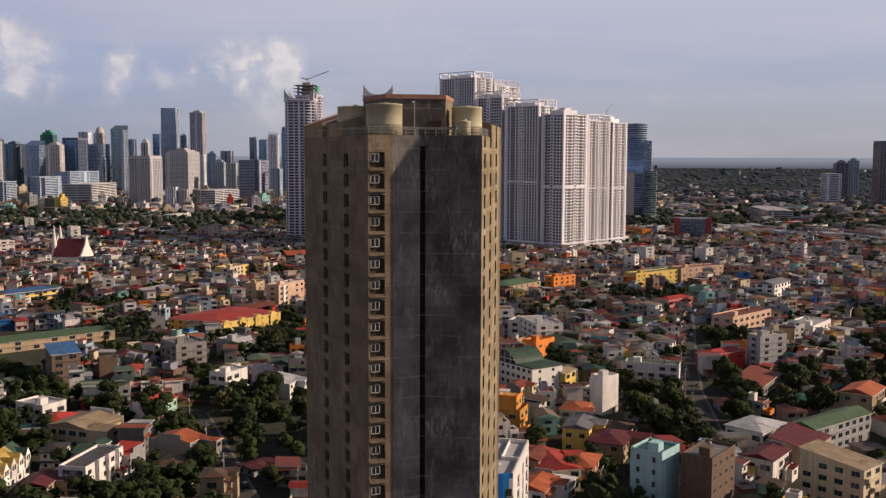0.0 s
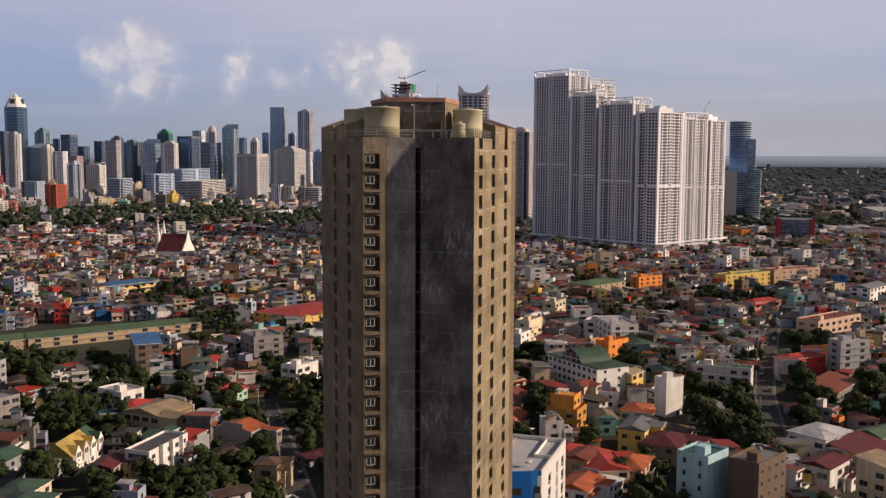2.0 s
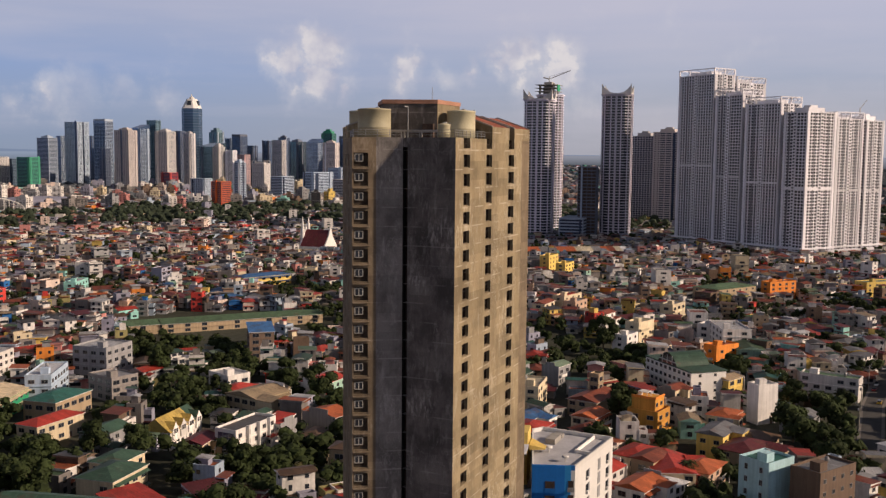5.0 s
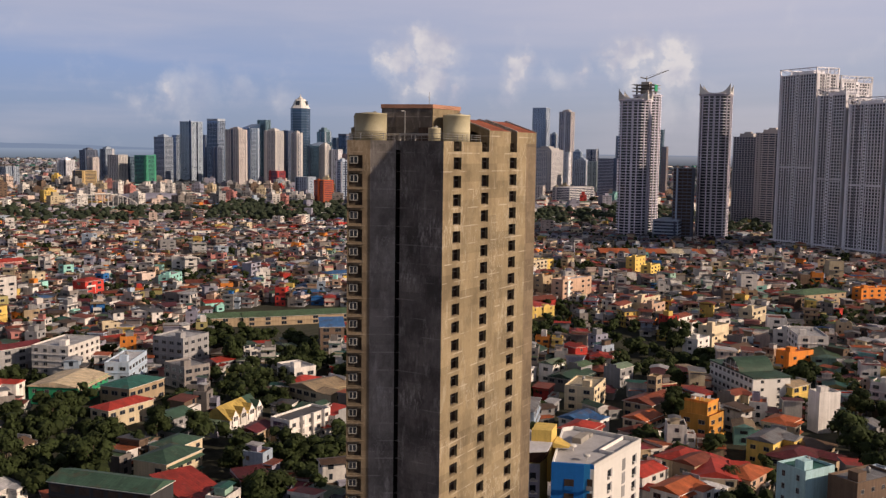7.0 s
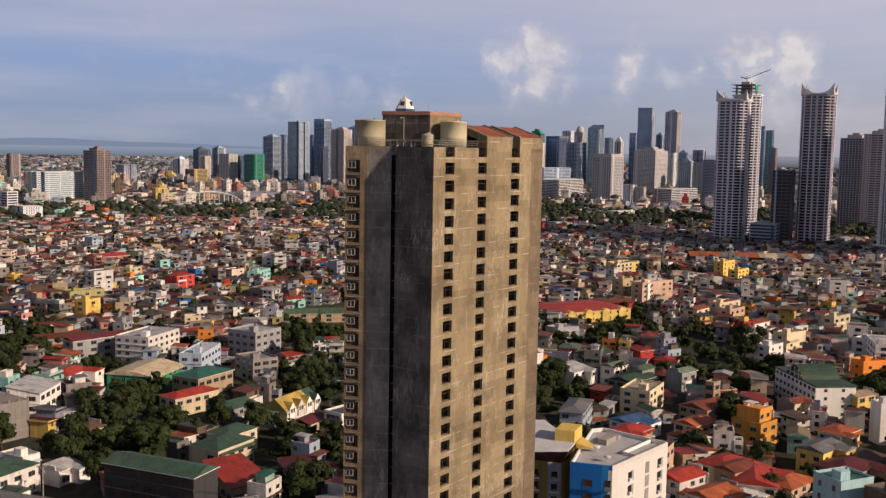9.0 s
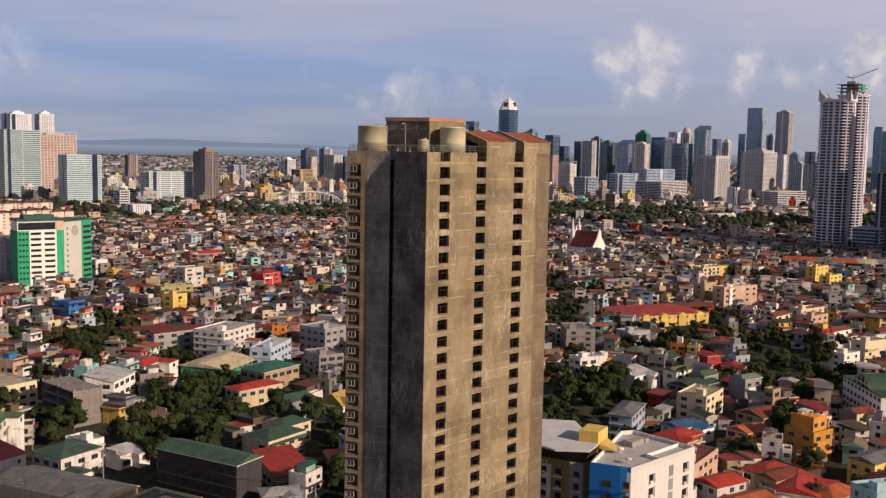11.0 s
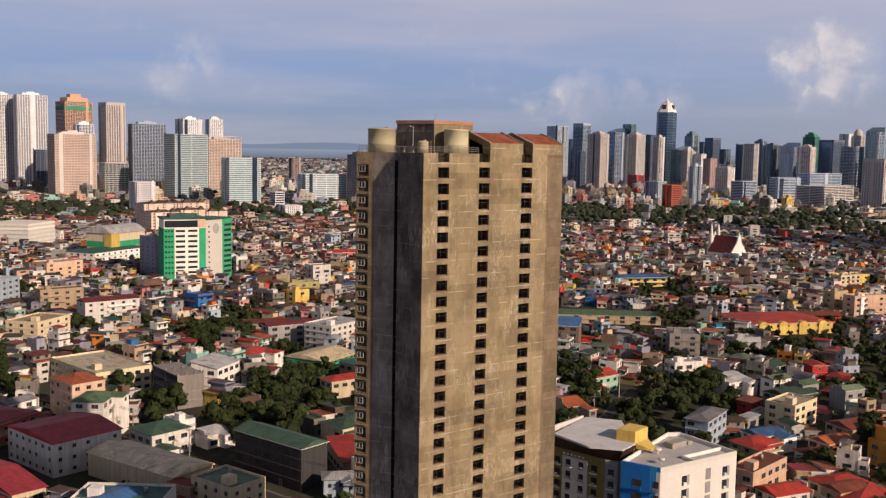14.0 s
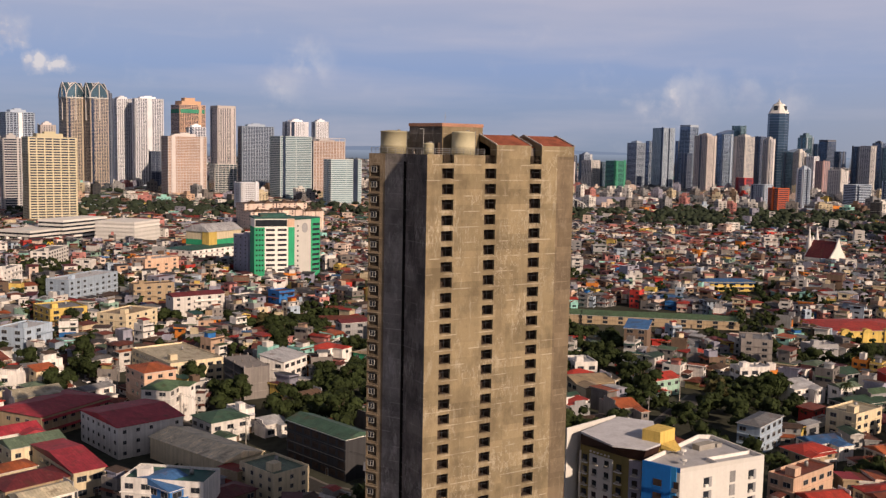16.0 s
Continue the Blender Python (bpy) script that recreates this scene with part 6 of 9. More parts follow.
low_building("long row of stalls under rusty red roofs", 280.9, -89.9, 29.9, 12.0, 4.5, "shed", "raw", "rust", -25, "house")
low_building("low house with a grey sheet roof", 227.4, -38.9, 13.0, 9.1, 5.5, "gable", "grey", "grey", -20, "house")
low_building("cream row house with an olive green roof", -45.3, 162.1, 16.5, 11.5, 8, "gable", "cream", "sage", 12, "house")
low_building("white row house with a red roof", -48.9, 176.8, 15.1, 10.6, 8, "gable", "white", "crimson", 12, "house")
low_building("house with an orange red hipped roof", -54.4, 140.9, 11.8, 8.3, 7, "hip", "cream", "orange", 15, "house")
low_building("low house with a broad maroon roof", -51.1, 129.4, 18.5, 12.0, 6.5, "hip", "tan", "maroon", 15, "house")
low_building("white house with a weathered cream roof", -50.1, 115.2, 13.5, 9.4, 6.5, "gable", "white", "cream", 15, "house")
low_building("low house with a dark maroon hipped roof", -6.0, 94.2, 13.1, 9.1, 6, "hip", "brown", "maroon", 20, "house")
low_building("white house with a pale sheet roof among trees", 33.1, 158.7, 8.5, 6.0, 4.5, "shed", "white", "pale", 10, "house")
low_building("two-storey cream house with a pale roof", -34.0, 225.7, 17.2, 12.0, 8, "gable", "cream", "cream", 10, "house")
low_building("house with a dark red hipped roof", 171.8, 43.0, 14.0, 9.8, 6, "hip", "tan", "red", -5, "house")
low_building("low house with a dark green roof", 280.3, 112.8, 16.3, 11.4, 6, "gable", "grey", "forest", -5, "house")
low_building("low hall with a dull green roof", 245.7, 76.8, 19.5, 12.0, 5.5, "gable", "raw", "forest", -5, "house")


# ---- landmarks ----
M_NAVY = material("navy_tower_glass", (0.055, 0.11, 0.19), 0.14, 0.4, 0.03, 0.4, 0.0, metal=0.55, spec=0.7)
M_WHITE = material("white_tower_paint", (0.70, 0.69, 0.73), 0.8, 0.15, 0.05, 0.6, 0.0, streak=0.3)
M_RECESS_SHADE = material("painted_recess_shade", (0.16, 0.155, 0.175), 0.85, 0.2, 0.05, 0.6, 0.0)
M_LAV = material("grey_violet_paint", (0.70, 0.67, 0.76), 0.8, 0.15, 0.05, 0.6, 0.0, streak=0.3)
M_PAINTW = material("bright_white_paint", (0.66, 0.64, 0.61), 0.7, 0.12, 0.15, 1.5, 0.05, streak=0.3)


# white residential complex: slabs along one line, frames on their roofs
def slab_tower(u0, u1, v0, v1, h, crown, label):
    ou, ov = Vector((0.583, 0.813)), Vector((0.813, -0.583))
    c = Vector((867, 0)) + ou * (u0 + u1) / 2 + ov * (v0 + v1) / 2
    w, d = v1 - v0, u1 - u0
    t = high_rise(label, c.x, c.y, w, d, h, "complex", M_WHITE, M_GLASS, yaw=-35.65, crown=crown, name="white_tower", group="towers of the white complex")
    solid = []
    for f, hw in ((-0.5, 1.5), (0.0, 2.2), (0.5, 1.5)):
        cx = f * (w - 2.8)
        solid.append((cx - hw, -d / 2 - 0.75, 6, cx + hw, -d / 2 + 0.1, h + 1))
    split = len(solid)
    for f, hw in ((0.5, 1.4), (0.0, 1.9)):
        cy = f * (d - 2.8)
        solid.append((-w / 2 - 0.75, cy - hw, 6, -w / 2 + 0.1, cy + hw, h + 1))
    for s in solid:
        part("pilaster", boxes_mesh("pilaster", [s], M_WHITE), t)
    slits = [(s[0] + 0.9, s[1] - 0.05, 8 + 3.1 * k, s[3] - 0.9, s[1] + 0.4, 9.5 + 3.1 * k) for s in solid[1:2] for k in range(int(h / 3.1) - 2)]
    slits += [(s[0] - 0.05, s[1] + 0.9, 8 + 3.1 * k, s[0] + 0.4, s[4] - 0.9, 9.5 + 3.1 * k) for s in solid[split + 1:split + 2] for k in range(int(h / 3.1) - 2)]
    # dark strips, not sunk, painted with the shade of kitchen and stair shafts, and one open refuge floor
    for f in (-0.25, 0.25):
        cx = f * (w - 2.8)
        part("recess", boxes_mesh("recess", [(cx - 0.8, -d / 2 - 0.5, 6, cx + 0.8, -d / 2 + 0.1, h - 1)], M_RECESS_SHADE), t, "dark strip painted like a shaded recess between bays")
    part("recess", boxes_mesh("recess", [(-w / 2 - 0.5, d * 0.24 - 0.9, 6, -w / 2 + 0.1, d * 0.24 + 0.9, h - 1)], M_RECESS_SHADE), t)
    part("refuge_floor", boxes_mesh("refuge_floor", [(-w / 2 - 0.55, -d / 2 - 0.55, h * 0.47, w / 2 + 0.3, d / 2 + 0.3, h * 0.47 + 2.3)], M_WHITE), t, "blank white band of the refuge floor")
    tagged(part("slit_window", boxes_mesh("slit_window", slits, M_GLASS), t), kind="stuff")
    if crown == "frame":
        bm = bmesh.new()
        n = max(3, int(w / 6))
        for i in range(n):
            a, b = -w / 2 + w * i / n, -w / 2 + w * (i + 1) / n
            tube(bm, (a, -d / 2, h + 1), (b, -d / 2, h + 6.4), 0.3, 4)
            tube(bm, (b, -d / 2, h), (b, -d / 2, h + 6.4), 0.3, 4)
            tube(bm, (a, -d / 2 + 0.2, h + 3.6), (b, -d / 2 + 0.2, h + 3.6), 0.25, 4)
        for i in range(4):
            a, b = -d / 2 + d * i / 4, -d / 2 + d * (i + 1) / 4
            tube(bm, (-w / 2, a, h + 1), (-w / 2, b, h + 6.4), 0.3, 4)
            tube(bm, (-w / 2, b, h), (-w / 2, b, h + 6.4), 0.3, 4)
        tagged(part("roof_truss", bm, t, mats=(M_WHITE,)), "white steel roof truss", kind="stuff")
    part("podium", boxes_mesh("podium", [(-w / 2 - 3, -d / 2 - 3, z, w / 2 + 3, d / 2 + 3, z + 1.6) for z in (0, 4, 8)], M_WHITE), t, "open parking podium")
    return t


slab_tower(0, 27, 0, 42, 140, "box", "white residential slab with a sunlit end and small windows")
slab_tower(3, 30, 47, 88, 135, "frame", "white residential slab with a curved roof frame")
slab_tower(3, 30, 93, 121, 134, "box", "white residential slab with an unfinished top")
slab_tower(32, 76, 0, 30, 149.5, "frame", "white residential slab with a steel frame on its roof")
slab_tower(81, 117, 0, 30, 160, "frame", "tall white residential slab with a steel frame on its roof")
slab_tower(120, 171, 0, 30, 183, "frame", "tallest white residential slab with a steel frame on top")
slab_tower(122, 160, 36, 80, 176, "frame", "tall white residential tower with a white portal on its roof")
crane = thing("tower_crane", "small grey crane on a tower roof", "crane", 940, -45, z=141)
bm = bmesh.new()
tube(bm, (0, 0, 0), (0, 0, 6), 0.5, 4)
tube(bm, (0, 0, 5), (9, -6, 14), 0.4, 4)
part("jib", bm, crane, mats=(M_STEEL,))


# round blue glass tower with stepped wings
bt = thing("round_tower", "blue glass tower with a banded round top and stepped wings", "tower", 1366, -103, -6)
TAKEN.append((1366, -103, 34))
bm = bmesh.new()
lathe(bm, [(15.2, 0), (15.2, 147)], 0, 0, 28)
part("glass_drum", bm, bt, "deep blue glass", mats=(M_TINT,))
for k in range(39):
    bm = bmesh.new()
    z = 24 + 3.2 * k
    lathe(bm, [(15.6, z), (15.6, z + (1.7 if k > 31 else 0.8))], 0, 0, 28)
    part("floor_band", bm, bt, mats=(TWALL["grey"],))
part("podium", boxes_mesh("podium", [(-17, 2, 0, 12, 18, 76)], TWALL["peach"]), bt)
for dx, w, h, g in ((16, 8, 122, "grey"), (16, 10, 78, "mint")):
    y0 = -22 if h > 100 else -30
    part("wing", boxes_mesh("wing", [(-10, y0, 0, 10, -10, h)], M_TEALGLASS if g == "mint" else M_TINT), bt)
    n = int(h / 3.4)
    tagged(part("wing_band", boxes_mesh("wing_band", [(-10.4, y0 - 0.4, 3.4 * k, 10.4, -9.6, 3.4 * k + 1.5) for k in range(n + 1)], TWALL[g]), bt), kind="stuff")


# horned towers
def horned_tower(x, y, r, h, yaw, label, horns=True):
    t = thing("horned_tower", label, "tower", x, y, yaw, group="horned towers")
    TAKEN.append((x, y, r * 1.5))
    k = r * 0.42
    outline = [(-r, -r + k), (-r + k, -r), (r - k, -r), (r, -r + k), (r, r - k), (r - k, r), (-r + k, r), (-r, r - k)]
    bm = bmesh.new()
    prism(bm, [(px * 0.95, py * 0.95) for px, py in outline], 0, h)
    part("core", bm, t, "dark window glass", mats=(M_GLASS,))
    bm = bmesh.new()
    n = int(h / 3.3)
    for i in range(n + 1):
        z = h * i / n
        prism(bm, [(px * 1.035, py * 1.035) for px, py in outline], z - 0.48, z + 0.48)
    tagged(part("floor_band", bm, t, mats=(M_LAV,)), kind="stuff")
    for px, py in ((-r, 0), (0, -r), (r, 0), (0, r), (-r + k * 0.5, -r + k * 0.5), (r - k * 0.5, -r + k * 0.5), (-r + k * 0.5, r - k * 0.5), (-r * 0.98, -r * 0.35), (-r * 0.98, r * 0.35), (-r * 0.35, -r * 0.98), (r * 0.35, -r * 0.98)):
        bm = bmesh.new()
        s = 1.1 if abs(px) == r or abs(py) == r else 0.6
        box(bm, px - s, py - s, 0, px + s, py + s, h + 2)
        part("pilaster", bm, t, mats=(M_LAV,))
    bm = bmesh.new()
    prism(bm, [(px * 1.1, py * 1.1) for px, py in outline], h + 1.2, h + 2.2)
    part("roof_slab", bm, t, mats=(M_LAV,))
    if horns:
        for side in range(4):
            bm = bmesh.new()
            m = pose(0, 0, 0, 0, 0, 90 * side)
            q = 12
            for i in range(q):
                a, b = -r + 2 * r * i / q, -r + 2 * r * (i + 1) / q
                za, zb = [h + 3.2 + 10.5 * abs(v / r) ** 2.8 for v in (a, b)]
                vs = [(a, -r, h + 2), (b, -r, h + 2), (b, -r, zb), (a, -r, za), (a, -r + 0.8, h + 2), (b, -r + 0.8, h + 2), (b, -r + 0.8, zb), (a, -r + 0.8, za)]
                vs = [bm.verts.new(m @ Vector(v)) for v in vs]
                for f in ((0, 1, 2, 3), (5, 4, 7, 6), (3, 2, 6, 7), (0, 4, 5, 1)):
                    bm.faces.new([vs[j] for j in f])
            bmesh.ops.remove_doubles(bm, verts=bm.verts, dist=0.01)
            part("horn_parapet", bm, t, "white curved parapet rising to horns", mats=(M_PAINTW,))
    return t


horned_tower(1012, 218, 17.0, 166, 8, "grey violet residential tower with white horned crown")
horned_tower(989, 306, 17.0, 160, 8, "grey violet residential tower with horned crown beside a crane")
horned_tower(1062, 316, 15.5, 170, 8, "unfinished residential tower with scaffolding on top", horns=False)
bm = bmesh.new()
for i, (px, py, w2, z0, z1) in enumerate(((-9, -9, 1, 172, 186), (9, -9, 1, 172, 184), (-9, 9, 1, 172, 185), (9, 9, 1, 172, 181), (0, 0, 5, 172, 188))):
    box(bm, px - w2, py - w2, z0, px + w2, py + w2, z1)
for z in (176, 180, 184):
    box(bm, -14, -14, z, 14, 14, z + 0.5)
sc = thing("scaffold", "bare concrete frame and scaffold of unfinished floors", "scaffold", 1062, 318)
part("floor_frame", bm, sc, mats=(M_CONC,))
bm = bmesh.new()
box(bm, -12.5, -15, 176, -2, -14.2, 184)
part("netting", bm, sc, "green safety net", mats=(WALL["green"],))
crane = thing("tower_crane", "thin luffing crane on an unfinished tower", "crane", 1062, 318, z=188)
bm = bmesh.new()
tube(bm, (0, 0, -2), (0, 0, 7), 0.6, 4)
tube(bm, (0, 0, 4), (12, -24, 15), 0.45, 4)
tube(bm, (0, 0, 4), (-3, 7, 6), 0.7, 4)
tube(bm, (0, 0, 7), (12, -24, 15), 0.12, 4)
part("jib", bm, crane, mats=(M_STEEL,))

# the tapering glass tower with the lit stone crown
t = thing("crowned_tower", "tall blue glass tower with a white tapering crown", "tower", 2255, 1787, 15, group="towers of the skyline")
o = [(-26, -14), (-14, -26), (14, -26), (26, -14), (26, 14), (14, 26), (-14, 26), (-26, 14)]
bm = bmesh.new()
prism(bm, o, 0, 224)
part("shaft", bm, t, mats=(M_NAVY,))
for k in range(0, 224, 8):
    bm = bmesh.new()
    prism(bm, [(px * 1.005, py * 1.005) for px, py in o], k + 3.2, k + 4.0)
    part("floor_band", bm, t, mats=(TWALL["dark"],))
bm = bmesh.new()
lo = [bm.verts.new((px * 0.98, py * 0.98, 224)) for px, py in o]
hi = [bm.verts.new((px * 0.5, py * 0.5, 252)) for px, py in o]
for i in range(8):
    bm.faces.new((lo[i], lo[(i + 1) % 8], hi[(i + 1) % 8], hi[i]))
bm.faces.new(hi)
part("crown", bm, t, "pale stone crown", mats=(M_PAINTW,))
bm = bmesh.new()
box(bm, -6, -21.5, 228, 6, -8, 246)
box(bm, -21.5, -6, 228, -8, 6, 246)
part("crown_window", bm, t, mats=(M_GLASS,))
bm = bmesh.new()
lathe(bm, [(9, 252), (7, 256), (2, 260), (0.5, 267)], n=10)
part("finial", bm, t, mats=(M_PAINTW,))


# twin towers with pointed arch tops
def arch_tower(x, y, label):
    t = high_rise(label, x, y, 40, 40, 198, "grid", "sandstone", yaw=12, crown="none", name="arch_topped_tower", group="arch-topped towers")
    bm = bmesh.new()
    q = 8
    for m in (pose(0, 0, 0), pose(0, 0, 0, 0, 0, 90)):
        prof = [(-20 * (1 - (i / q) ** 1.5), 198 + 33 * (i / q) ** 0.72) for i in range(q + 1)]
        prof += [(-px, pz) for px, pz in prof[-2::-1]]
        a = [bm.verts.new(m @ Vector((px, -20, pz))) for px, pz in prof]
        b = [bm.verts.new(m @ Vector((px, 20, pz))) for px, pz in prof]
        for i in range(len(prof) - 1):
            bm.faces.new((a[i], b[i], b[i + 1], a[i + 1]))
        bm.faces.new(a), bm.faces.new(b[::-1])
    bmesh.ops.recalc_face_normals(bm, faces=bm.faces)
    part("arched_roof", bm, t, "dark green glass vault", mats=(M_TEALGLASS,))
    ribs = bmesh.new()
    for m in (pose(0, 0, 0), pose(0, 0, 0, 0, 0, 90)):
        prof = [(-20.3 * (1 - (i / q) ** 1.5), 198 + 33.4 * (i / q) ** 0.72) for i in range(q + 1)]
        prof += [(-px, pz) for px, pz in prof[-2::-1]]
        for v in (-20.3, -7, 7, 20.3):
            for a, b in zip(prof, prof[1:]):
                tube(ribs, m @ Vector((a[0], v, a[1])), m @ Vector((b[0], v, b[1])), 1.1, 4)
    part("crown_rib", ribs, t, "pinkish stone lattice ribs", mats=(TWALL["peach"],))
    rib = boxes_mesh("lattice_rib", [(-0.7, -22, 150, 0.7, -20, 226), (-21, -22, 197, 21, -20.6, 199)], TWALL["cream"])
    for a in (0, -90):
        part("lattice_rib", rib, t, m=pose(0, 0, 0, 0, 0, a))
    for m in (pose(0, 0, 0), pose(0, 0, 0, 0, 0, -90)):
        bm = bmesh.new()
        pts = [(-12, 196), (12, 196), (12, 208), (7, 217), (0, 222), (-7, 217), (-12, 208)]
        vs = [bm.verts.new(m @ Vector((px, -20.6, pz))) for px, pz in pts]
        ws = [bm.verts.new(m @ Vector((px, -19.5, pz))) for px, pz in pts]
        bm.faces.new(vs)
        for i in range(7):
            bm.faces.new((vs[i], ws[i], ws[(i + 1) % 7], vs[(i + 1) % 7]))
        bmesh.ops.recalc_face_normals(bm, faces=bm.faces)
        part("arch_window", bm, t, "green glass arch", mats=(M_TEALGLASS,))


arch_tower(357, 2115, "beige ribbed tower with a pointed arch top")
arch_tower(401, 2090, "beige ribbed twin tower with a pointed arch top")

# green and white office building
gw = thing("office_building", "white office building with green corner strips and rows of windows", "office building", 192.1, 552.7, -12)
TAKEN.append((205, 560, 45))
part("wall", boxes_mesh("wall", [(-15, -10, 0, 15, 10, 41)], M_PAINTW), gw)
part("roof", boxes_mesh("roof", [(-16, -11, 41, 15.6, 11, 42), (-10, -6, 42, 10, 6, 44)], ROOF["teal"]), gw, "dark teal roof edge")
for x0, x1 in ((-15.3, -7.5), (10.5, 15.3)):
    part("green_strip", boxes_mesh("green_strip", [(x0, -10.3, 0, x1, -9.5, 35)], WALL["green"]), gw, "bright green wall strip")
part("green_strip", boxes_mesh("green_strip", [(-15.35, -9.4, 0, -14.5, 10.2, 35)], WALL["green"]), gw)
part("top_glazing", boxes_mesh("top_glazing", [(-14.5, -10.25, 35.6, 9.5, -9.8, 40)], M_GLASS), gw)
part("orange_panel", boxes_mesh("orange_panel", [(9.8, -10.35, 35.3, 15.2, -9.8, 40.5)], WALL["peach"]), gw)
gw.scale.z = 1.13
slot = boxes_mesh("window", [(-3.4, -0.08, -0.75, 3.4, 0.2, 0.75)], M_GLASS)
small = boxes_mesh("window", [(-0.7, -0.08, -0.6, 0.7, 0.2, 0.6)], M_GLASS)
for k in range(9):
    for c in (-3.2, 5.8):
        part("window", slot, gw, m=pose(c, -10.05, 6 + 3.4 * k))
    for c in (-13.6, -11.4, -9.2):
        part("window", small, gw, m=pose(c, -10.35, 6 + 3.4 * k))
side = thing("office_wing", "white office wing with green end strip and a round emblem", "office building", 214.6, 554.7, 26)
part("wall", boxes_mesh("wall", [(-15, -9, 0, 15, 9, 40)], M_PAINTW), side)
part("roof", boxes_mesh("roof", [(-15, -9.6, 40, 15.5, 9.5, 40.9)], ROOF["teal"]), side)
part("green_strip", boxes_mesh("green_strip", [(4.5, -9.35, 0, 15.2, -8.8, 40)], WALL["green"]), side)
bm = bmesh.new()
lathe(bm, [(3.4, 0), (3.4, 0.3)], n=24)
part("emblem", bm, side, "plain dark round emblem", m=pose(-3, -9.0, 34, 90), mats=(WALL["grey"],))
for k in range(10):
    part("loggia", boxes_mesh("loggia", [(6, -9.5, 3.5 + 3.5 * k, 14.5, -9.3, 5.2 + 3.5 * k)], M_GLASS), side)
    part("window", small, side, m=pose(-11, -9.0, 5 + 3.4 * k))
side.scale.z = 1.13

# peach apartments with many gables
for i, (x, y, w, d, h) in enumerate(((320, 905, 36, 26, 27), (352, 903, 34, 26, 29), (378, 902, 26, 26, 27), (330, 945, 40, 24, 34), (372, 950, 40, 24, 34))):
    low_building("peach apartment block with a brown red hipped roof", x, y, w, d, h, "hip", "blush", "brown", 4, "apartment_block", "apartment block", win=(1.8, 1.4))
    b = thing("gable_front", "white and peach gable front on an apartment block", "gable", x, y - d / 2 - 0.6, 4)
    for c in (-w * 0.25, w * 0.25):
        bm = bmesh.new()
        prism(bm, [(c - 4, -1), (c + 4, -1), (c + 4, 3), (c - 4, 3)], 0, h)
        vs = [bm.verts.new(p) for p in ((c - 4.4, -1.3, h), (c + 4.4, -1.3, h), (c + 4.4, 3, h), (c - 4.4, 3, h), (c, -1.3, h + 4.4), (c, 3, h + 4.4))]
        for q in ((0, 1, 4), (3, 5, 2), (0, 4, 5, 3), (1, 2, 5, 4)):
            bm.faces.new([vs[j] for j in q]).material_index = 1
        part("bay", bm, b, mats=(WALL["blush"], ROOF["brown"]))

# yellow-green school with a curved roof, long white parking block
low_building("white school podium with a teal roof", 186, 695, 70, 34, 11, "hip", "white", "teal", 30, "school", "school", win=(2.4, 1.5))
t = thing("school_hall", "ochre and green hall under a grey curved roof", "school", 200, 712, 30)
part("wall", boxes_mesh("wall", [(-22, -13, 0, 22, 13, 24)], WALL["cream"]), t)
part("green_band", boxes_mesh("green_band", [(-22.3, -13.3, 12, 22.3, 13.3, 17)], WALL["green"]), t, "green wall band")
part("ochre_bay", boxes_mesh("ochre_bay", [(-22.6, -13.8, 10, -12, -6, 24)], WALL["yellow"]), t)
bm = bmesh.new()
q = 10
ca = [bm.verts.new((-23, -14 + 28 * i / q, 24 + 6.5 * math.sin(math.pi * i / q))) for i in range(q + 1)]
cb = [bm.verts.new((23, -14 + 28 * i / q, 24 + 6.5 * math.sin(math.pi * i / q))) for i in range(q + 1)]
for i in range(q):
    bm.faces.new((ca[i], cb[i], cb[i + 1], ca[i + 1]))
bm.faces.new(ca[::-1]), bm.faces.new(cb)
part("curved_roof", bm, t, mats=(ROOF["pale"],))
for x, y, w, d, h, yaw in ((112, 930, 150, 40, 12, 40), (120, 925, 70, 30, 20, 40), (165, 880, 50, 44, 22, 45)):
    t = thing("parking_block", "long white parking and shop block with open decks", "building", x, y, yaw)
    TAKEN.append((x, y, 60))
    part("core", boxes_mesh("core", [(-w / 2, -d / 2, 0, w / 2, d / 2, h)], M_GLASS if h < 21 else M_PAINTW), t)
    for k in range(int(h / 4) + 1):
        part("deck_band", boxes_mesh("deck_band", [(-w / 2 - 0.5, -d / 2 - 0.5, 4 * k, w / 2 + 0.5, d / 2 + 0.5, 4 * k + 2.1)], M_PAINTW), t)

# church with a dark red roof
ch = thing("church", "cream church with a steep dark red roof and spires", "church", 712, 446, -88)
TAKEN += [(712, 446, 28), (690, 432, 22)]
bm = bmesh.new()
vs = [bm.verts.new(p) for p in ((-13, -13, 5), (13, -13, 5), (13, 13, 5), (-13, 13, 5), (-13, 0, 21), (13, 0, 21))]
for q in ((0, 1, 5, 4), (2, 3, 4, 5)):
    bm.faces.new([vs[i] for i in q])
part("roof", bm, ch, mats=(ROOF["maroon"],))
for s in (-1, 1):
    bm = bmesh.new()
    a = [(-13.2, 0), (-12, 6), (-4, 15), (0, 25), (4, 15), (12, 6), (13.2, 0)]
    f = [bm.verts.new((s * 13.2, y, z)) for y, z in a]
    g = [bm.verts.new((s * 14.4, y, z)) for y, z in a]
    bm.faces.new(f), bm.faces.new(g)
    for i in range(7):
        bm.faces.new((f[i], f[(i + 1) % 7], g[(i + 1) % 7], g[i]))
    bmesh.ops.recalc_face_normals(bm, faces=bm.faces)
    part("gable_wall", bm, ch, mats=(M_PAINTW,))
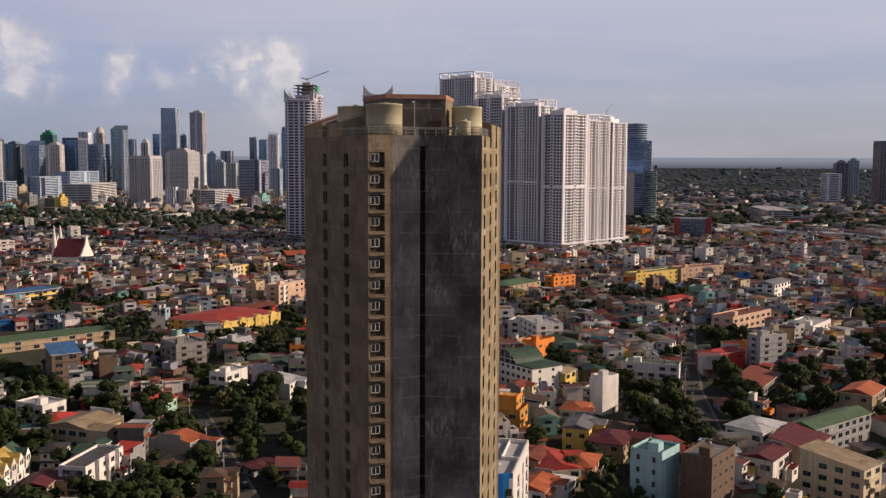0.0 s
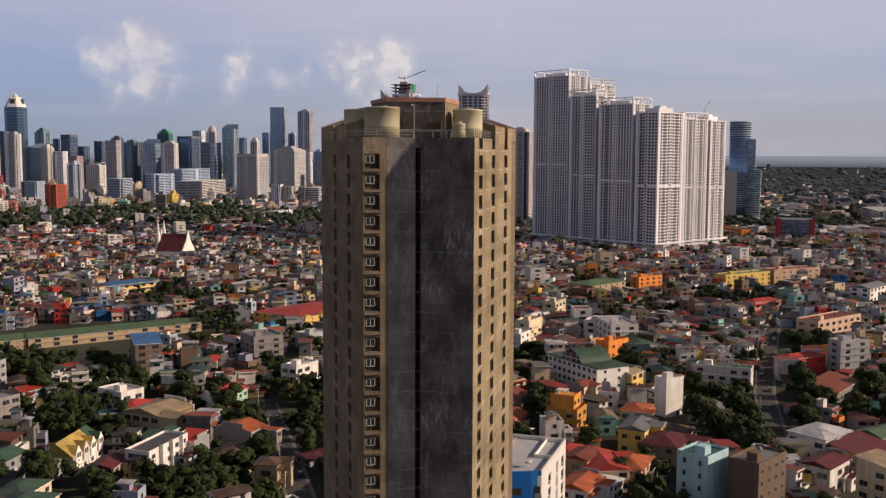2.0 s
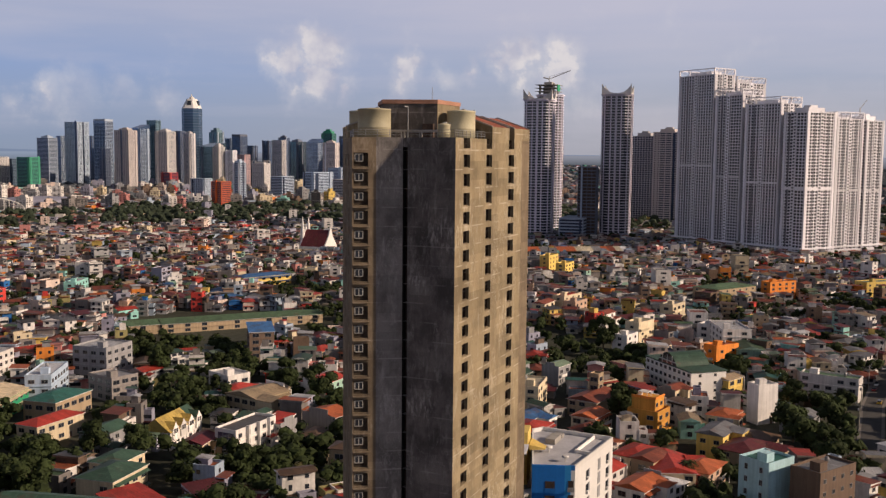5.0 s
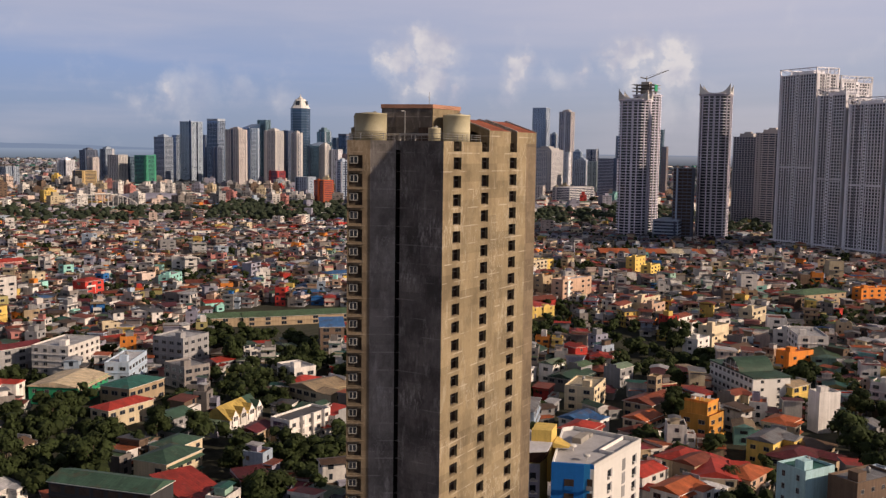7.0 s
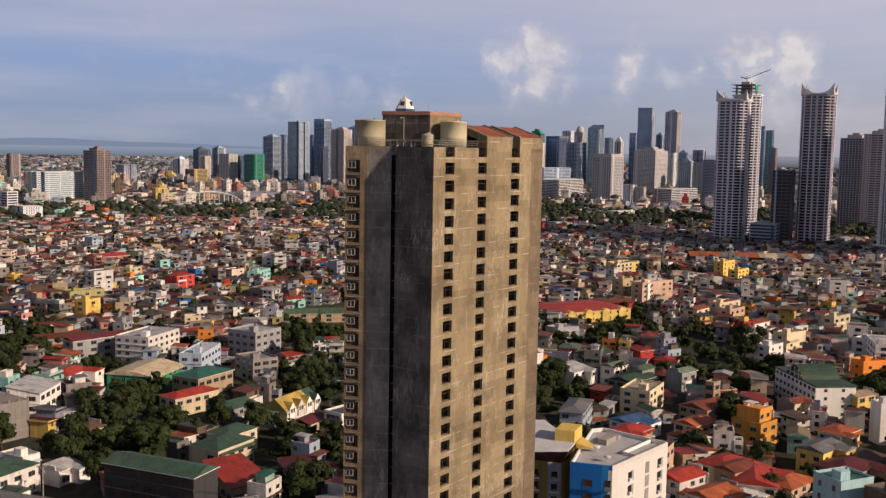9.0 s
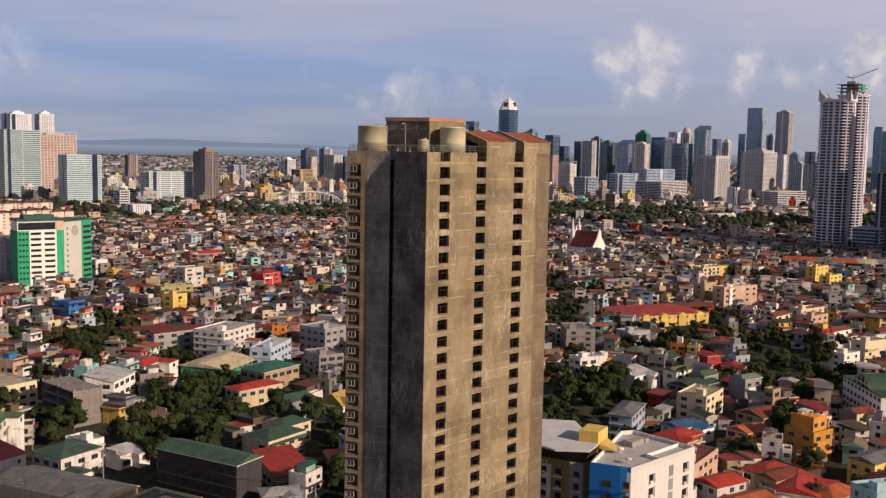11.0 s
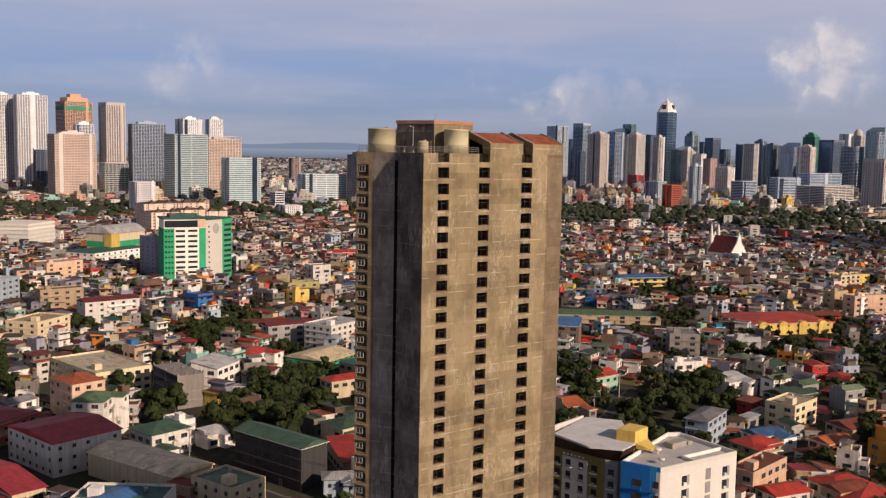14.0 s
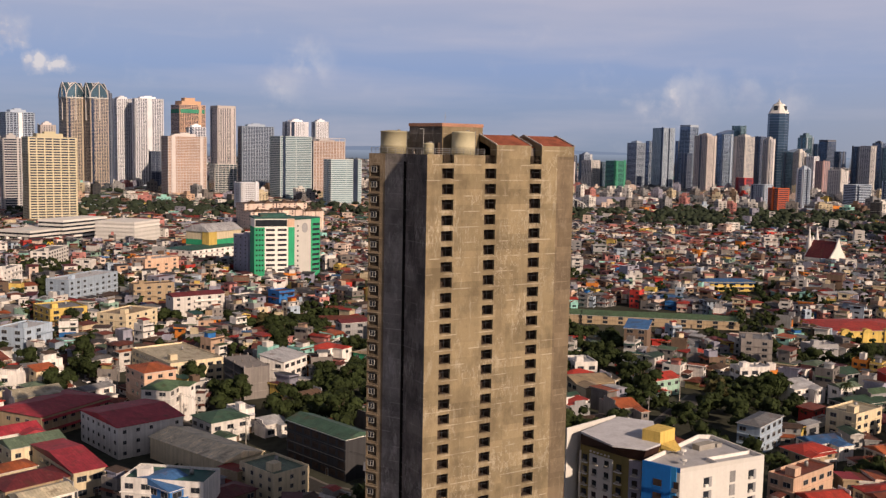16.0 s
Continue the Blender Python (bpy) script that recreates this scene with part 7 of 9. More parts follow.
part("wall", boxes_mesh("wall", [(-13, -13, 0, 13, 13, 5)], M_PAINTW), ch)
for x, y, h in ((-14.5, -5, 34), (-14.5, 7, 33)):
    bm = bmesh.new()
    lathe(bm, [(2.7, 0), (2.3, 18), (1.4, 24), (0.15, h)], x, y, 8)
    part("spire", bm, ch, mats=(WALL["white"],))

# shed with a patched rusty roof
sh = thing("market_shed", "long open shed with a patched rust and grey roof", "shed", 768, 205, -58)
TAKEN += [(768, 205, 30), (740, 240, 25), (795, 165, 25)]
part("wall", boxes_mesh("wall", [(-56, -11, 0, 56, 11, 6)], WALL["dark"]), sh)
cc = -57.0
rng = random.Random(5)
while cc < 57:
    w = rng.uniform(5, 12)
    bm = bmesh.new()
    vs = [bm.verts.new(p) for p in ((cc, -12.5, 7), (cc + w, -12.5, 7), (cc + w, 0, 10.5), (cc, 0, 10.5), (cc + w, 12.5, 7), (cc, 12.5, 7))]
    bm.faces.new((vs[0], vs[1], vs[2], vs[3])), bm.faces.new((vs[3], vs[2], vs[4], vs[5]))
    part("roof_sheet", bm, sh, mats=(ROOF[rng.choice(("pale", "orange", "rust", "cream", "grey", "orange"))],))
    cc += w

# arched steel bridge
br = thing("arch_bridge", "white steel arch bridge with hangers", "bridge", 943, 1154, -38)
TAKEN.append((943, 1154, 60))
bm = bmesh.new()
box(bm, -70, -6, 5, 70, 6, 7)
part("deck", bm, br, mats=(M_PAINTW,))
for y in (-6.5, 6.5):
    bm = bmesh.new()
    P = [Vector((52 * math.cos(math.pi * i / 20), y, 6 + 20 * math.sin(math.pi * i / 20))) for i in range(21)]
    prev = None
    for p in P:
        ring = [bm.verts.new(p + Vector((0, math.cos(k) * 0.9, 0)) + (p - Vector((0, y, 6))).normalized() * math.sin(k) * 0.9) for k in (0, 1.57, 3.14, 4.71)]
        if prev:
            for i in range(4):
                bm.faces.new((prev[i], prev[(i + 1) % 4], ring[(i + 1) % 4], ring[i]))
        prev = ring
    part("arch", bm, br, mats=(M_PAINTW,))
    for p in P[2:-2]:
        bm = bmesh.new()
        tube(bm, (p.x, y, 6), p, 0.3, 4)
        part("hanger", bm, br, mats=(M_PAINTW,))
for x in (-64, -50, 50, 64):
    part("pier", boxes_mesh("pier", [(x - 1.5, -5, 0, x + 1.5, 5, 5)], M_CONC), br)
st = thing("stadium", "low round stadium with a pale roof", "stadium", 1180, 1290)
TAKEN.append((1180, 1290, 80))
bm = bmesh.new()
lathe(bm, [(70, 0), (72, 9), (70, 12), (50, 14.5), (20, 16), (0.5, 16.5)], n=40)
part("bowl", bm, st, mats=(WALL["lavender"],))

# long school with green roofs
for x, y, w, yaw in ((305, 275, 104, -40.5), (318, 262, 90, -40.5)):
    low_building("long yellow school wing with a green sheet roof", x, y, w, 15, 5.0, "gable", "tan", "green", yaw, "school_wing", "school", floors=2, win=(2.9, 1.7), look_of="ledge")

# hotel beside the tower: white block with a blue side, olive wing under a jutting roof
M_MEMB = material("grey_roof_membrane", (0.47, 0.47, 0.50), 0.8, 0.2, 0.25, 1.5, 0.1)
M_BLUE = material("bright_blue_paint", (0.010, 0.14, 0.46), 0.7, 0.15, 0.3, 2, 0.05, streak=0.3)
M_SKYBLUE = material("light_blue_paint", (0.03, 0.27, 0.62), 0.7, 0.12, 0.3, 2, 0.05, streak=0.3)
M_OLIVE = material("olive_hotel_paint", (0.27, 0.22, 0.085), 0.8, 0.2, 0.3, 2, 0.05, streak=0.4)
M_EAVE = material("dark_brown_eaves", (0.045, 0.020, 0.016), 0.8, 0.3, 0.5, 3, 0.05)


def facing(p0, p1):
    """Frame of an upright wall: x along it, outside towards -y."""
    return Matrix.Translation((p0[0], p0[1], 0)) @ pose(0, 0, 0, 0, 0, math.degrees(math.atan2(p1[1] - p0[1], p1[0] - p0[0])))


hh = 27.7
BLOCK = [(69.2, -0.7), (95.2, -2.9), (96.8, 15.5), (93.8, 17.5), (66.0, 8.3)]
ht = thing("hotel", "white hotel block with a bright blue side and louvred windows", "hotel", 0, 0)
TAKEN += [(80, 6, 20), (76, 24, 20)]
bm = bmesh.new()
prism(bm, BLOCK, 0, hh - 0.6)
part("wall", bm, ht, mats=(M_PAINTW,))
bm = bmesh.new()
prism(bm, [(69.6, -0.3), (94.8, -2.4), (96.3, 15.2), (93.7, 17.0), (66.6, 8.1)], hh - 0.6, hh - 0.45)
part("roof", bm, ht, "grey flat roof membrane", mats=(M_MEMB,))
for a, b in zip(BLOCK, BLOCK[1:] + BLOCK[:1]):
    L = math.dist(a, b)
    part("parapet", boxes_mesh("parapet", [(0, 0.0, hh - 0.6, L, 0.35, hh + 0.5)], M_PAINTW if a != BLOCK[4] else M_BLUE), ht, m=facing(a, b))
m = facing(BLOCK[4], BLOCK[0])
L = math.dist(BLOCK[4], BLOCK[0])
part("blue_wall", boxes_mesh("blue_wall", [(-0.05, -0.25, 0, L - 2.3, -0.003, hh + 0.52)], M_BLUE), ht, "deep blue side wall", m=m)
part("blue_corner", boxes_mesh("blue_corner", [(L - 2.3, -0.18, 0, L - 0.9, -0.003, hh + 0.52)], M_SKYBLUE), ht, "light blue corner strip", m=m)
part("step_parapet", boxes_mesh("step_parapet", [(6.6, -2.6, hh - 0.45, 20.4, -2.3, hh + 0.35), (6.6, -6.4, hh - 0.45, 6.9, -2.6, hh + 0.35)], M_PAINTW), ht, m=Matrix.Translation((75.0, 5.6, 0)) @ pose(0, 0, 0, 0, 0, -4))
loggia = boxes_mesh("loggia", [(-1.1, -0.3, -1.15, 1.1, -0.1, 1.15)], M_HOLE)
rail = boxes_mesh("rail", [(-1.15, -0.75, -1.15, 1.15, -0.65, -0.35), (-1.15, -0.75, -1.3, 1.15, -0.1, -1.15)], M_BLUE)
shade_rail = boxes_mesh("balcony", [(-0.75, -0.9, -1.2, 0.75, -0.8, -0.3), (-0.75, -0.9, -1.3, 0.75, -0.1, -1.2)], M_STEEL)
dark_gap = boxes_mesh("opening", [(-0.6, -0.25, -1.1, 0.6, -0.1, 1.1)], M_HOLE)
front = facing(BLOCK[0], BLOCK[1])
hole = boxes_mesh("window", [(-1.25, -0.06, -1.1, 0.35, 0.1, 1.1)], M_GLASS)
louvre = boxes_mesh("louvre", [(0.35, -0.10 - 0.02 * (k % 2), -1.25 + 0.25 * k, 1.2, 0.1, -1.04 + 0.25 * k) for k in range(10)], WALL["grey"])
tall = boxes_mesh("louvre", [(-0.85, -0.10 - 0.02 * (k % 2), -1.35 + 0.25 * k, 0.85, 0.1, -1.14 + 0.25 * k) for k in range(11)], WALL["grey"])
unit = boxes_mesh("air_conditioner", [(-0.45, -0.5, -0.3, 0.45, -0.06, 0.3)], M_PAINTW)
for k in range(8):
    z = 24.2 - 3.3 * k
    w = part("loggia", loggia, ht, "dark loggia in the blue wall", m=m @ pose(4.0, 0, z - 0.8))
    part("rail", rail, w)
    part("opening", dark_gap, ht, m=m @ pose(L - 0.9, 0, z - 0.5))
    part("balcony", shade_rail, ht, m=m @ pose(L - 0.9, 0, z - 0.5))
    for c in (8.4, 22.4):
        w = part("window", hole, ht, m=front @ pose(c, 0, z - 0.3))
        part("louvre", louvre, w, "grey louvred panel")
        part("air_conditioner", unit, w, m=pose(-0.55, 0, -0.75))
    part("louvre", tall, ht, "grey louvred panel", m=front @ pose(16.1, 0, z))
for p in ((74.0, 3.0), (79.5, 8.6)):
    bm = bmesh.new()
    tube(bm, (p[0], p[1], hh - 0.46), (p[0], p[1], hh + 0.35), 0.12, 8)
    lathe(bm, [(0.2, hh + 0.35), (0.75, hh + 0.55), (0.8, hh + 0.95), (0.5, hh + 1.05)], p[0], p[1], 14)
    part("roof_vent", bm, ht, mats=(M_PAINTW,))
part("roof_plant", boxes_mesh("roof_plant", [(85.5, 9.0, hh - 0.45, 91.0, 11.4, hh + 0.9), (91.6, 9.0, hh - 0.45, 93.4, 11.0, hh + 0.5)], M_CONC), ht)

cw = 26.0
FOOT = [(66.0, 31.2), (68.7, 16.0), (70.3, 13.0), (76.0, 13.5), (88.0, 27.0), (82.0, 35.0)]
EAVES = [(64.6, 29.6), (64.0, 17.0), (69.2, 10.8), (75.6, 12.4), (88.2, 28.2), (82.1, 35.2)]
hw = thing("hotel_wing", "olive and white hotel wing under a jutting grey roof", "hotel", 0, 0)
bm = bmesh.new()
prism(bm, FOOT, 0, cw)
part("wall", bm, hw, mats=(M_OLIVE,))
bm = bmesh.new()
lo, hi = [bm.verts.new((x, y, cw)) for x, y in FOOT], [bm.verts.new((x, y, 29.3)) for x, y in EAVES]
for a in range(6):
    b = (a + 1) % 6
    bm.faces.new((lo[a], lo[b], hi[b], hi[a]))
part("soffit", bm, hw, "dark brown flaring eaves", mats=(M_EAVE,))
bm = bmesh.new()
prism(bm, EAVES, 29.3, [29.9, 29.7, 29.6, 29.7, 29.8, 30.1])
part("roof_sheet", bm, hw, "pale grey roof sheet", mats=(M_MEMB,))
part("rear_parapet", boxes_mesh("rear_parapet", [(-2.0, -0.2, 0, 18, 0.2, 30.4)], M_PAINTW), hw, m=facing((64.0, 32.6), (82.1, 36.0)))
bm = bmesh.new()
prism(bm, [(73.7, 17.0), (75.5, 12.6), (81.8, 13.9), (80.6, 18.8)], 20, 32.5)
st_head = part("stair_head", bm, hw, "yellow stair head", mats=(WALL["yellow"],))
bm = bmesh.new()
prism(bm, [(75.6, 12.2), (77.2, 8.8), (79.6, 9.4), (81.4, 13.5)], 28.4, [29.6, 28.7, 28.7, 29.6])
part("stair_canopy", bm, st_head, "sloping yellow canopy", mats=(WALL["yellow"],))
m = facing(FOOT[0], FOOT[1])
for a, b in ((-0.1, 0.4), (3.2, 10.6)):
    part("white_bay", boxes_mesh("white_bay", [(a, -0.3, 0, b, -0.003, cw - 1.6)], M_PAINTW), hw, m=m)
m2 = facing(FOOT[1], FOOT[2])
part("white_bay", boxes_mesh("white_bay", [(0.15, -0.3, 0, 3.3, -0.003, cw - 0.2)], WALL["lavender"]), hw, m=m2)
lintel = boxes_mesh("lintel_light", [(-0.25, -0.5, cw - 1.1, 0.25, -0.3, cw - 0.7)], M_PAINTW)
for i in range(6):
    part("lintel_light", lintel, hw, m=m @ pose(3.7 + 1.15 * i, 0, 0))
pane = boxes_mesh("window", [(-0.7, -0.34, -0.75, 0.7, -0.1, 0.75)], M_GLASS)
ledge2 = boxes_mesh("sill", [(-1.1, -0.95, -1.25, 1.1, -0.3, -1.05)], M_PAINTW)
unit2 = boxes_mesh("air_conditioner", [(-0.5, -0.9, -1.05, 0.4, -0.4, -0.5)], M_CONC)
for k in range(8):
    z = 23.0 - 3.0 * k
    for mm_, cs in ((m, (1.7, 5.0, 8.8, 12.6)), (m2, (1.7,))):
        for c in cs:
            w = part("window", pane, hw, m=mm_ @ pose(c, 0, z))
            part("sill", ledge2, w)
            part("air_conditioner", unit2, w)

# arched gables along the red school roof
slope = Matrix.Translation((396.5, 183.9, 0)) @ pose(0, 0, 0, 0, 0, -24)
for k in range(4):
    g = thing("arched_gable", "yellow arched gable against the red school roof", "gable", *(slope @ Vector((-19 + 12.6 * k, -19.2, 0))).to_2d(), -24, group="gables of the school")
    bm = bmesh.new()
    arc = [(-2.8 * math.cos(math.pi * i / 10), 5.4 + 2.3 * math.sin(math.pi * i / 10)) for i in range(11)]
    fa, fb = [bm.verts.new((x, -0.4, z)) for x, z in arc], [bm.verts.new((x, 3.0, z)) for x, z in arc]
    bm.faces.new(fa), bm.faces.new(fb[::-1])
    for i in range(10):
        bm.faces.new((fa[i], fb[i], fb[i + 1], fa[i + 1]))
    bm.faces.new((fa[0], fa[10], fb[10], fb[0]))
    bmesh.ops.recalc_face_normals(bm, faces=bm.faces)
    part("arch", bm, g, mats=(WALL["yellow"],))
    part("pier", boxes_mesh("pier", [(-2.7, -0.3, 0, 2.7, 0.2, 5.4)], WALL["yellow"]), g)

# white school block with a green arched roof front
ws = thing("school_block", "four-storey white block with an arched dark green roof front", "school", 265.6, 8.3, -137.5)
TAKEN += [(266, 8, 17), (274, 16, 12), (257, 1, 12)]
part("wall", boxes_mesh("wall", [(-17, -8, 0, 17, 8, 12.6)], M_PAINTW), ws)
part("roof", boxes_mesh("roof", [(-17.4, -8.4, 12.6, 17.4, 8.4, 13.1)], ROOF["forest"]), ws)
bm = bmesh.new()
q = 12
arc = [(-7 + 14 * i / q, 13.1 + 4.6 * math.sin(math.pi * i / q) ** 0.8) for i in range(q + 1)]
fa, fb = [bm.verts.new((x, -8.3, z)) for x, z in arc], [bm.verts.new((x, 7, z)) for x, z in arc]
for i in range(q):
    bm.faces.new((fa[i], fb[i], fb[i + 1], fa[i + 1])).material_index = 0
bm.faces.new(fa).material_index = 1
bm.faces.new(fb[::-1]).material_index = 1
part("arched_roof", bm, ws, "dark green vaulted roof with a glazed arch", mats=(ROOF["forest"], M_GLASS))
part("arch_mullion", boxes_mesh("arch_mullion", [(x - 0.15, -8.5, 13.1, x + 0.15, -8.2, 16.6) for x in (-3.6, 0, 3.6)] + [(-6, -8.5, 14.3, 6, -8.2, 14.6)], M_PAINTW), ws)
for k in range(4):
    part("floor_ledge", boxes_mesh("floor_ledge", [(-17.3, -8.4, 3.1 * k + 0.55, 17, -8.003, 3.1 * k + 0.85)], M_PAINTW), ws)
    for i in range(10):
        part("window", WIN[(1.8, 1.4)], ws, m=pose(-15.2 + 3.38 * i, -8.02, 2.0 + 3.1 * k))
    for i in range(2):
        part("window", WIN[(1.2, 1.2)], ws, m=pose(17.02, -4 + 7 * i, 2.0 + 3.1 * k, 0, 0, 90))

# rooftop gables: apartments with yellow steep roofs
def mansard_row(x, y, yaw, n):
    t = thing("terrace", "white terrace with steep yellow gables", "house", x, y, yaw)
    TAKEN.extend(((x, y, 14), (x - 9, y - 9, 9), (x - 18, y - 13, 7), (x + 6, y - 9, 7)))
    L, D2, EAVE, RISE = n * 5.2, 5.3, 5.8, 4.3
    part("wall", boxes_mesh("wall", [(-L / 2, -D2, 0, L / 2, D2, EAVE)], WALL["white"]), t)
    bm = bmesh.new()
    roof_mesh(bm, L - 5.2, 2 * D2, EAVE, "gable", pitch=RISE / D2, over=0.4, trim=1, cap=RISE)
    part("roof", bm, t, "weathered yellow green roof", mats=(ROOF["yellow"], WALL["white"]), m=pose(-2.6, 0, 0))
    bm = bmesh.new()
    roof_mesh(bm, 4.8, 2 * D2, EAVE, "gable", pitch=RISE / D2, over=0.35, trim=1, cap=RISE)
    part("roof", bm, t, "green roof of the end unit", mats=(ROOF["forest"], WALL["white"]), m=pose(L / 2 - 2.6, 0, 0.03))
    bm = bmesh.new()
    for a in (-L / 2, L / 2):
        bm.faces.new([bm.verts.new(p) for p in ((a, -D2, EAVE), (a, D2, EAVE), (a, 0, EAVE + RISE - 0.1))])
    part("gable_end", bm, t, "pale blue gable wall", mats=(WALL["lavender"],))
    part("lean_to", boxes_mesh("lean_to", [(-L / 2 - 2.2, -1.6, 0, -L / 2 - 0.003, D2 - 0.3, 4.9)], WALL["lavender"]), t, "pale blue lean-to at the gable end")
    bm = bmesh.new()
    prism(bm, [(-L / 2 - 2.6, -2.0), (-L / 2, -2.0), (-L / 2, D2), (-L / 2 - 2.6, D2)], 4.92, [5.05, 6.2, 6.2, 5.05])
    part("lean_to_roof", bm, t, mats=(ROOF["sage"],))
    for c, z in ((-3.4, 2.0), (-3.4, 4.6), (0.8, 7.0)):
        part("window", WIN[(1.2, 1.2)], t, m=pose(-L / 2 - 0.02, c, z, 0, 0, -90))
    for c in (0.2, 3.4):
        part("window", WIN[(1.2, 1.2)], t, m=pose(-L / 2 - 2.22, c, 2.4, 0, 0, -90))
    for i in range(n):
        c = -L / 2 + 5.2 * i + 2.6
        bm = bmesh.new()
        vs = [bm.verts.new((c + x, y, z)) for y in (-D2 - 0.6, -1.2) for x, z in ((-1.7, 3.2), (1.7, 3.2), (1.7, 6.9), (0, 9.1), (-1.7, 6.9))]
        bm.faces.new(vs[:5])
        for a in range(5):
            b = (a + 1) % 5
            bm.faces.new((vs[a], vs[5 + a], vs[5 + b], vs[b])).material_index = 1 if a in (2, 3) else 0
        bmesh.ops.recalc_face_normals(bm, faces=bm.faces)
        part("dormer", bm, t, "white gabled dormer", mats=(WALL["white"], ROOF["forest" if i == n - 1 else "yellow"]))
        for sx in (-0.7, 0.7):
            part("window", WIN[(1.0, 1.5)], t, m=pose(c + sx, -D2 - 0.62, 6.1))
        part("window", WIN[(1.8, 1.4)], t, m=pose(c, -D2 - 0.02, 1.7))
        part("downpipe", boxes_mesh("downpipe", [(c + 2.5, -D2 - 0.14, 0, c + 2.64, -D2 - 0.004, EAVE - 0.4)], M_STEEL), t)


mansard_row(122.9, 153.9, 9, 4)


# ---- streets ----
ROADS = [((-60, 430), (-28, 334), (-2, 239), (24, 100), (60, 40)), ((205, -62), (276, -63), (335, -68), (395, -74), (450, -80)), ((106, 70), (137.4, 86.9), (184, 113), (209, 127))]


def road_gap(x, y):
    best = 1e9
    for r in ROADS:
        for (ax, ay), (bx, by) in zip(r, r[1:]):
            dx, dy = bx - ax, by - ay
            k = max(0, min(1, ((x - ax) * dx + (y - ay) * dy) / (dx * dx + dy * dy)))
            best = min(best, math.hypot(x - ax - k * dx, y - ay - k * dy))
    return best


for r in ROADS:
    for name, half, z, m in (("pavement", 4.4, 0.14, M_PAVE), ("road", 3.3, 0.16, M_ASPHALT)):
        bm = bmesh.new()
        prev = None
        for i, p in enumerate(r):
            a, b = Vector(r[max(0, i - 1)]), Vector(r[min(len(r) - 1, i + 1)])
            d = (b - a).normalized()
            n = Vector((-d.y, d.x))
            q = [bm.verts.new((p[0] + n.x * s, p[1] + n.y * s, z)) for s in (half, -half)]
            if prev:
                bm.faces.new((prev[0], prev[1], q[1], q[0]))
            prev = q
        tagged(part(name, bm, mats=(m,)), "grey asphalt street" if name == "road" else "dusty pavement strip beside the street", name, kind="structure")

# ---- the low city ----
RNG = random.Random(11)
CITY_YAW = 22.0
cell = {}
for x, y, r in TAKEN:
    for i in range(int((x - r - 20) // 40), int((x + r + 20) // 40) + 1):
        for j in range(int((y - r - 20) // 40), int((y + r + 20) // 40) + 1):
            cell.setdefault((i, j), []).append((x, y, r))


def free(x, y, r):
    return all(math.hypot(x - a, y - b) > r + c * 0.9 for a, b, c in cell.get((int(x // 40), int(y // 40)), ()))


WOODS, PATCHES = [], []


def wood(x, y, r):
    WOODS.append((x, y, r))


def roof_patch(kind, x, y, r):
    PATCHES.append((kind, x, y, r))


wood(231, 116, 16)
wood(240, 265, 8)
wood(258, 269, 8)
wood(272, 287, 8)
wood(284, 244, 8)
wood(301, 248, 8)
wood(256, 242, 8)
wood(244, 248, 8)
wood(255, 209, 8)
wood(168, 94, 8)
wood(155, 88, 8)
wood(178, 100, 8)
wood(117, 112, 9)
wood(108, 104, 9)
wood(209, 109, 19)
wood(189, 102, 18)
wood(172, 96, 13)
wood(139, 115, 11)
wood(128, 110, 14)
wood(117, 105, 13)
wood(107, 101, 10)
wood(166, 116, 8)
wood(159, 112, 8)
wood(152, 110, 8)
wood(145, 107, 8)
wood(379, 145, 12)
wood(354, 137, 15)
wood(331, 130, 15)
wood(310, 124, 11)
wood(459, 290, 11)
wood(430, 276, 13)
wood(281, -53, 10)
wood(265, -51, 12)
wood(250, -50, 12)
wood(236, -49, 9)
wood(233, -63, 8)
wood(221, -62, 11)
wood(210, -60, 10)
wood(199, -59, 8)
wood(286, -88, 10)
wood(270, -86, 13)
wood(255, -83, 12)
wood(241, -81, 9)
wood(171, -18, 8)
wood(165, -18, 8)
wood(159, -18, 8)
wood(154, -18, 8)
wood(431, -101, 12)
wood(405, -97, 15)
wood(382, -93, 14)
wood(360, -90, 10)
wood(330, -7, 9)
wood(314, -7, 11)
wood(299, -7, 11)
wood(285, -7, 8)
wood(512, -11, 14)
wood(472, -11, 15)
wood(139, -20, 8)
wood(134, -19, 8)
wood(128, -19, 8)
wood(122, -19, 8)
wood(924, 58, 17)
wood(845, 53, 18)
wood(950, -52, 29)
wood(821, -47, 30)
wood(922, -98, 28)
wood(800, -88, 29)
wood(349, 261, 8)
wood(338, 254, 8)
wood(328, 248, 8)
wood(317, 242, 8)
wood(316, 275, 8)
wood(306, 269, 8)
wood(297, 262, 8)
wood(288, 256, 8)
wood(279, 283, 8)
wood(271, 277, 8)
wood(263, 271, 8)
wood(255, 265, 8)
wood(242, 267, 8)
wood(234, 261, 8)
wood(226, 255, 8)
wood(219, 249, 8)
wood(157, 183, 8)
wood(149, 177, 10)
wood(141, 172, 9)
wood(134, 167, 8)
wood(202, 150, 8)
wood(193, 145, 9)
wood(184, 141, 9)
wood(175, 137, 8)
wood(173, 111, 10)
wood(162, 106, 12)
wood(151, 101, 12)
wood(141, 97, 9)
wood(197, 109, 8)
wood(187, 105, 10)
wood(178, 101, 9)
wood(169, 98, 8)
wood(141, 125, 10)
wood(130, 119, 13)
wood(119, 114, 13)
wood(110, 109, 9)
wood(222, 201, 8)
wood(214, 196, 8)
wood(206, 192, 8)
wood(199, 187, 8)
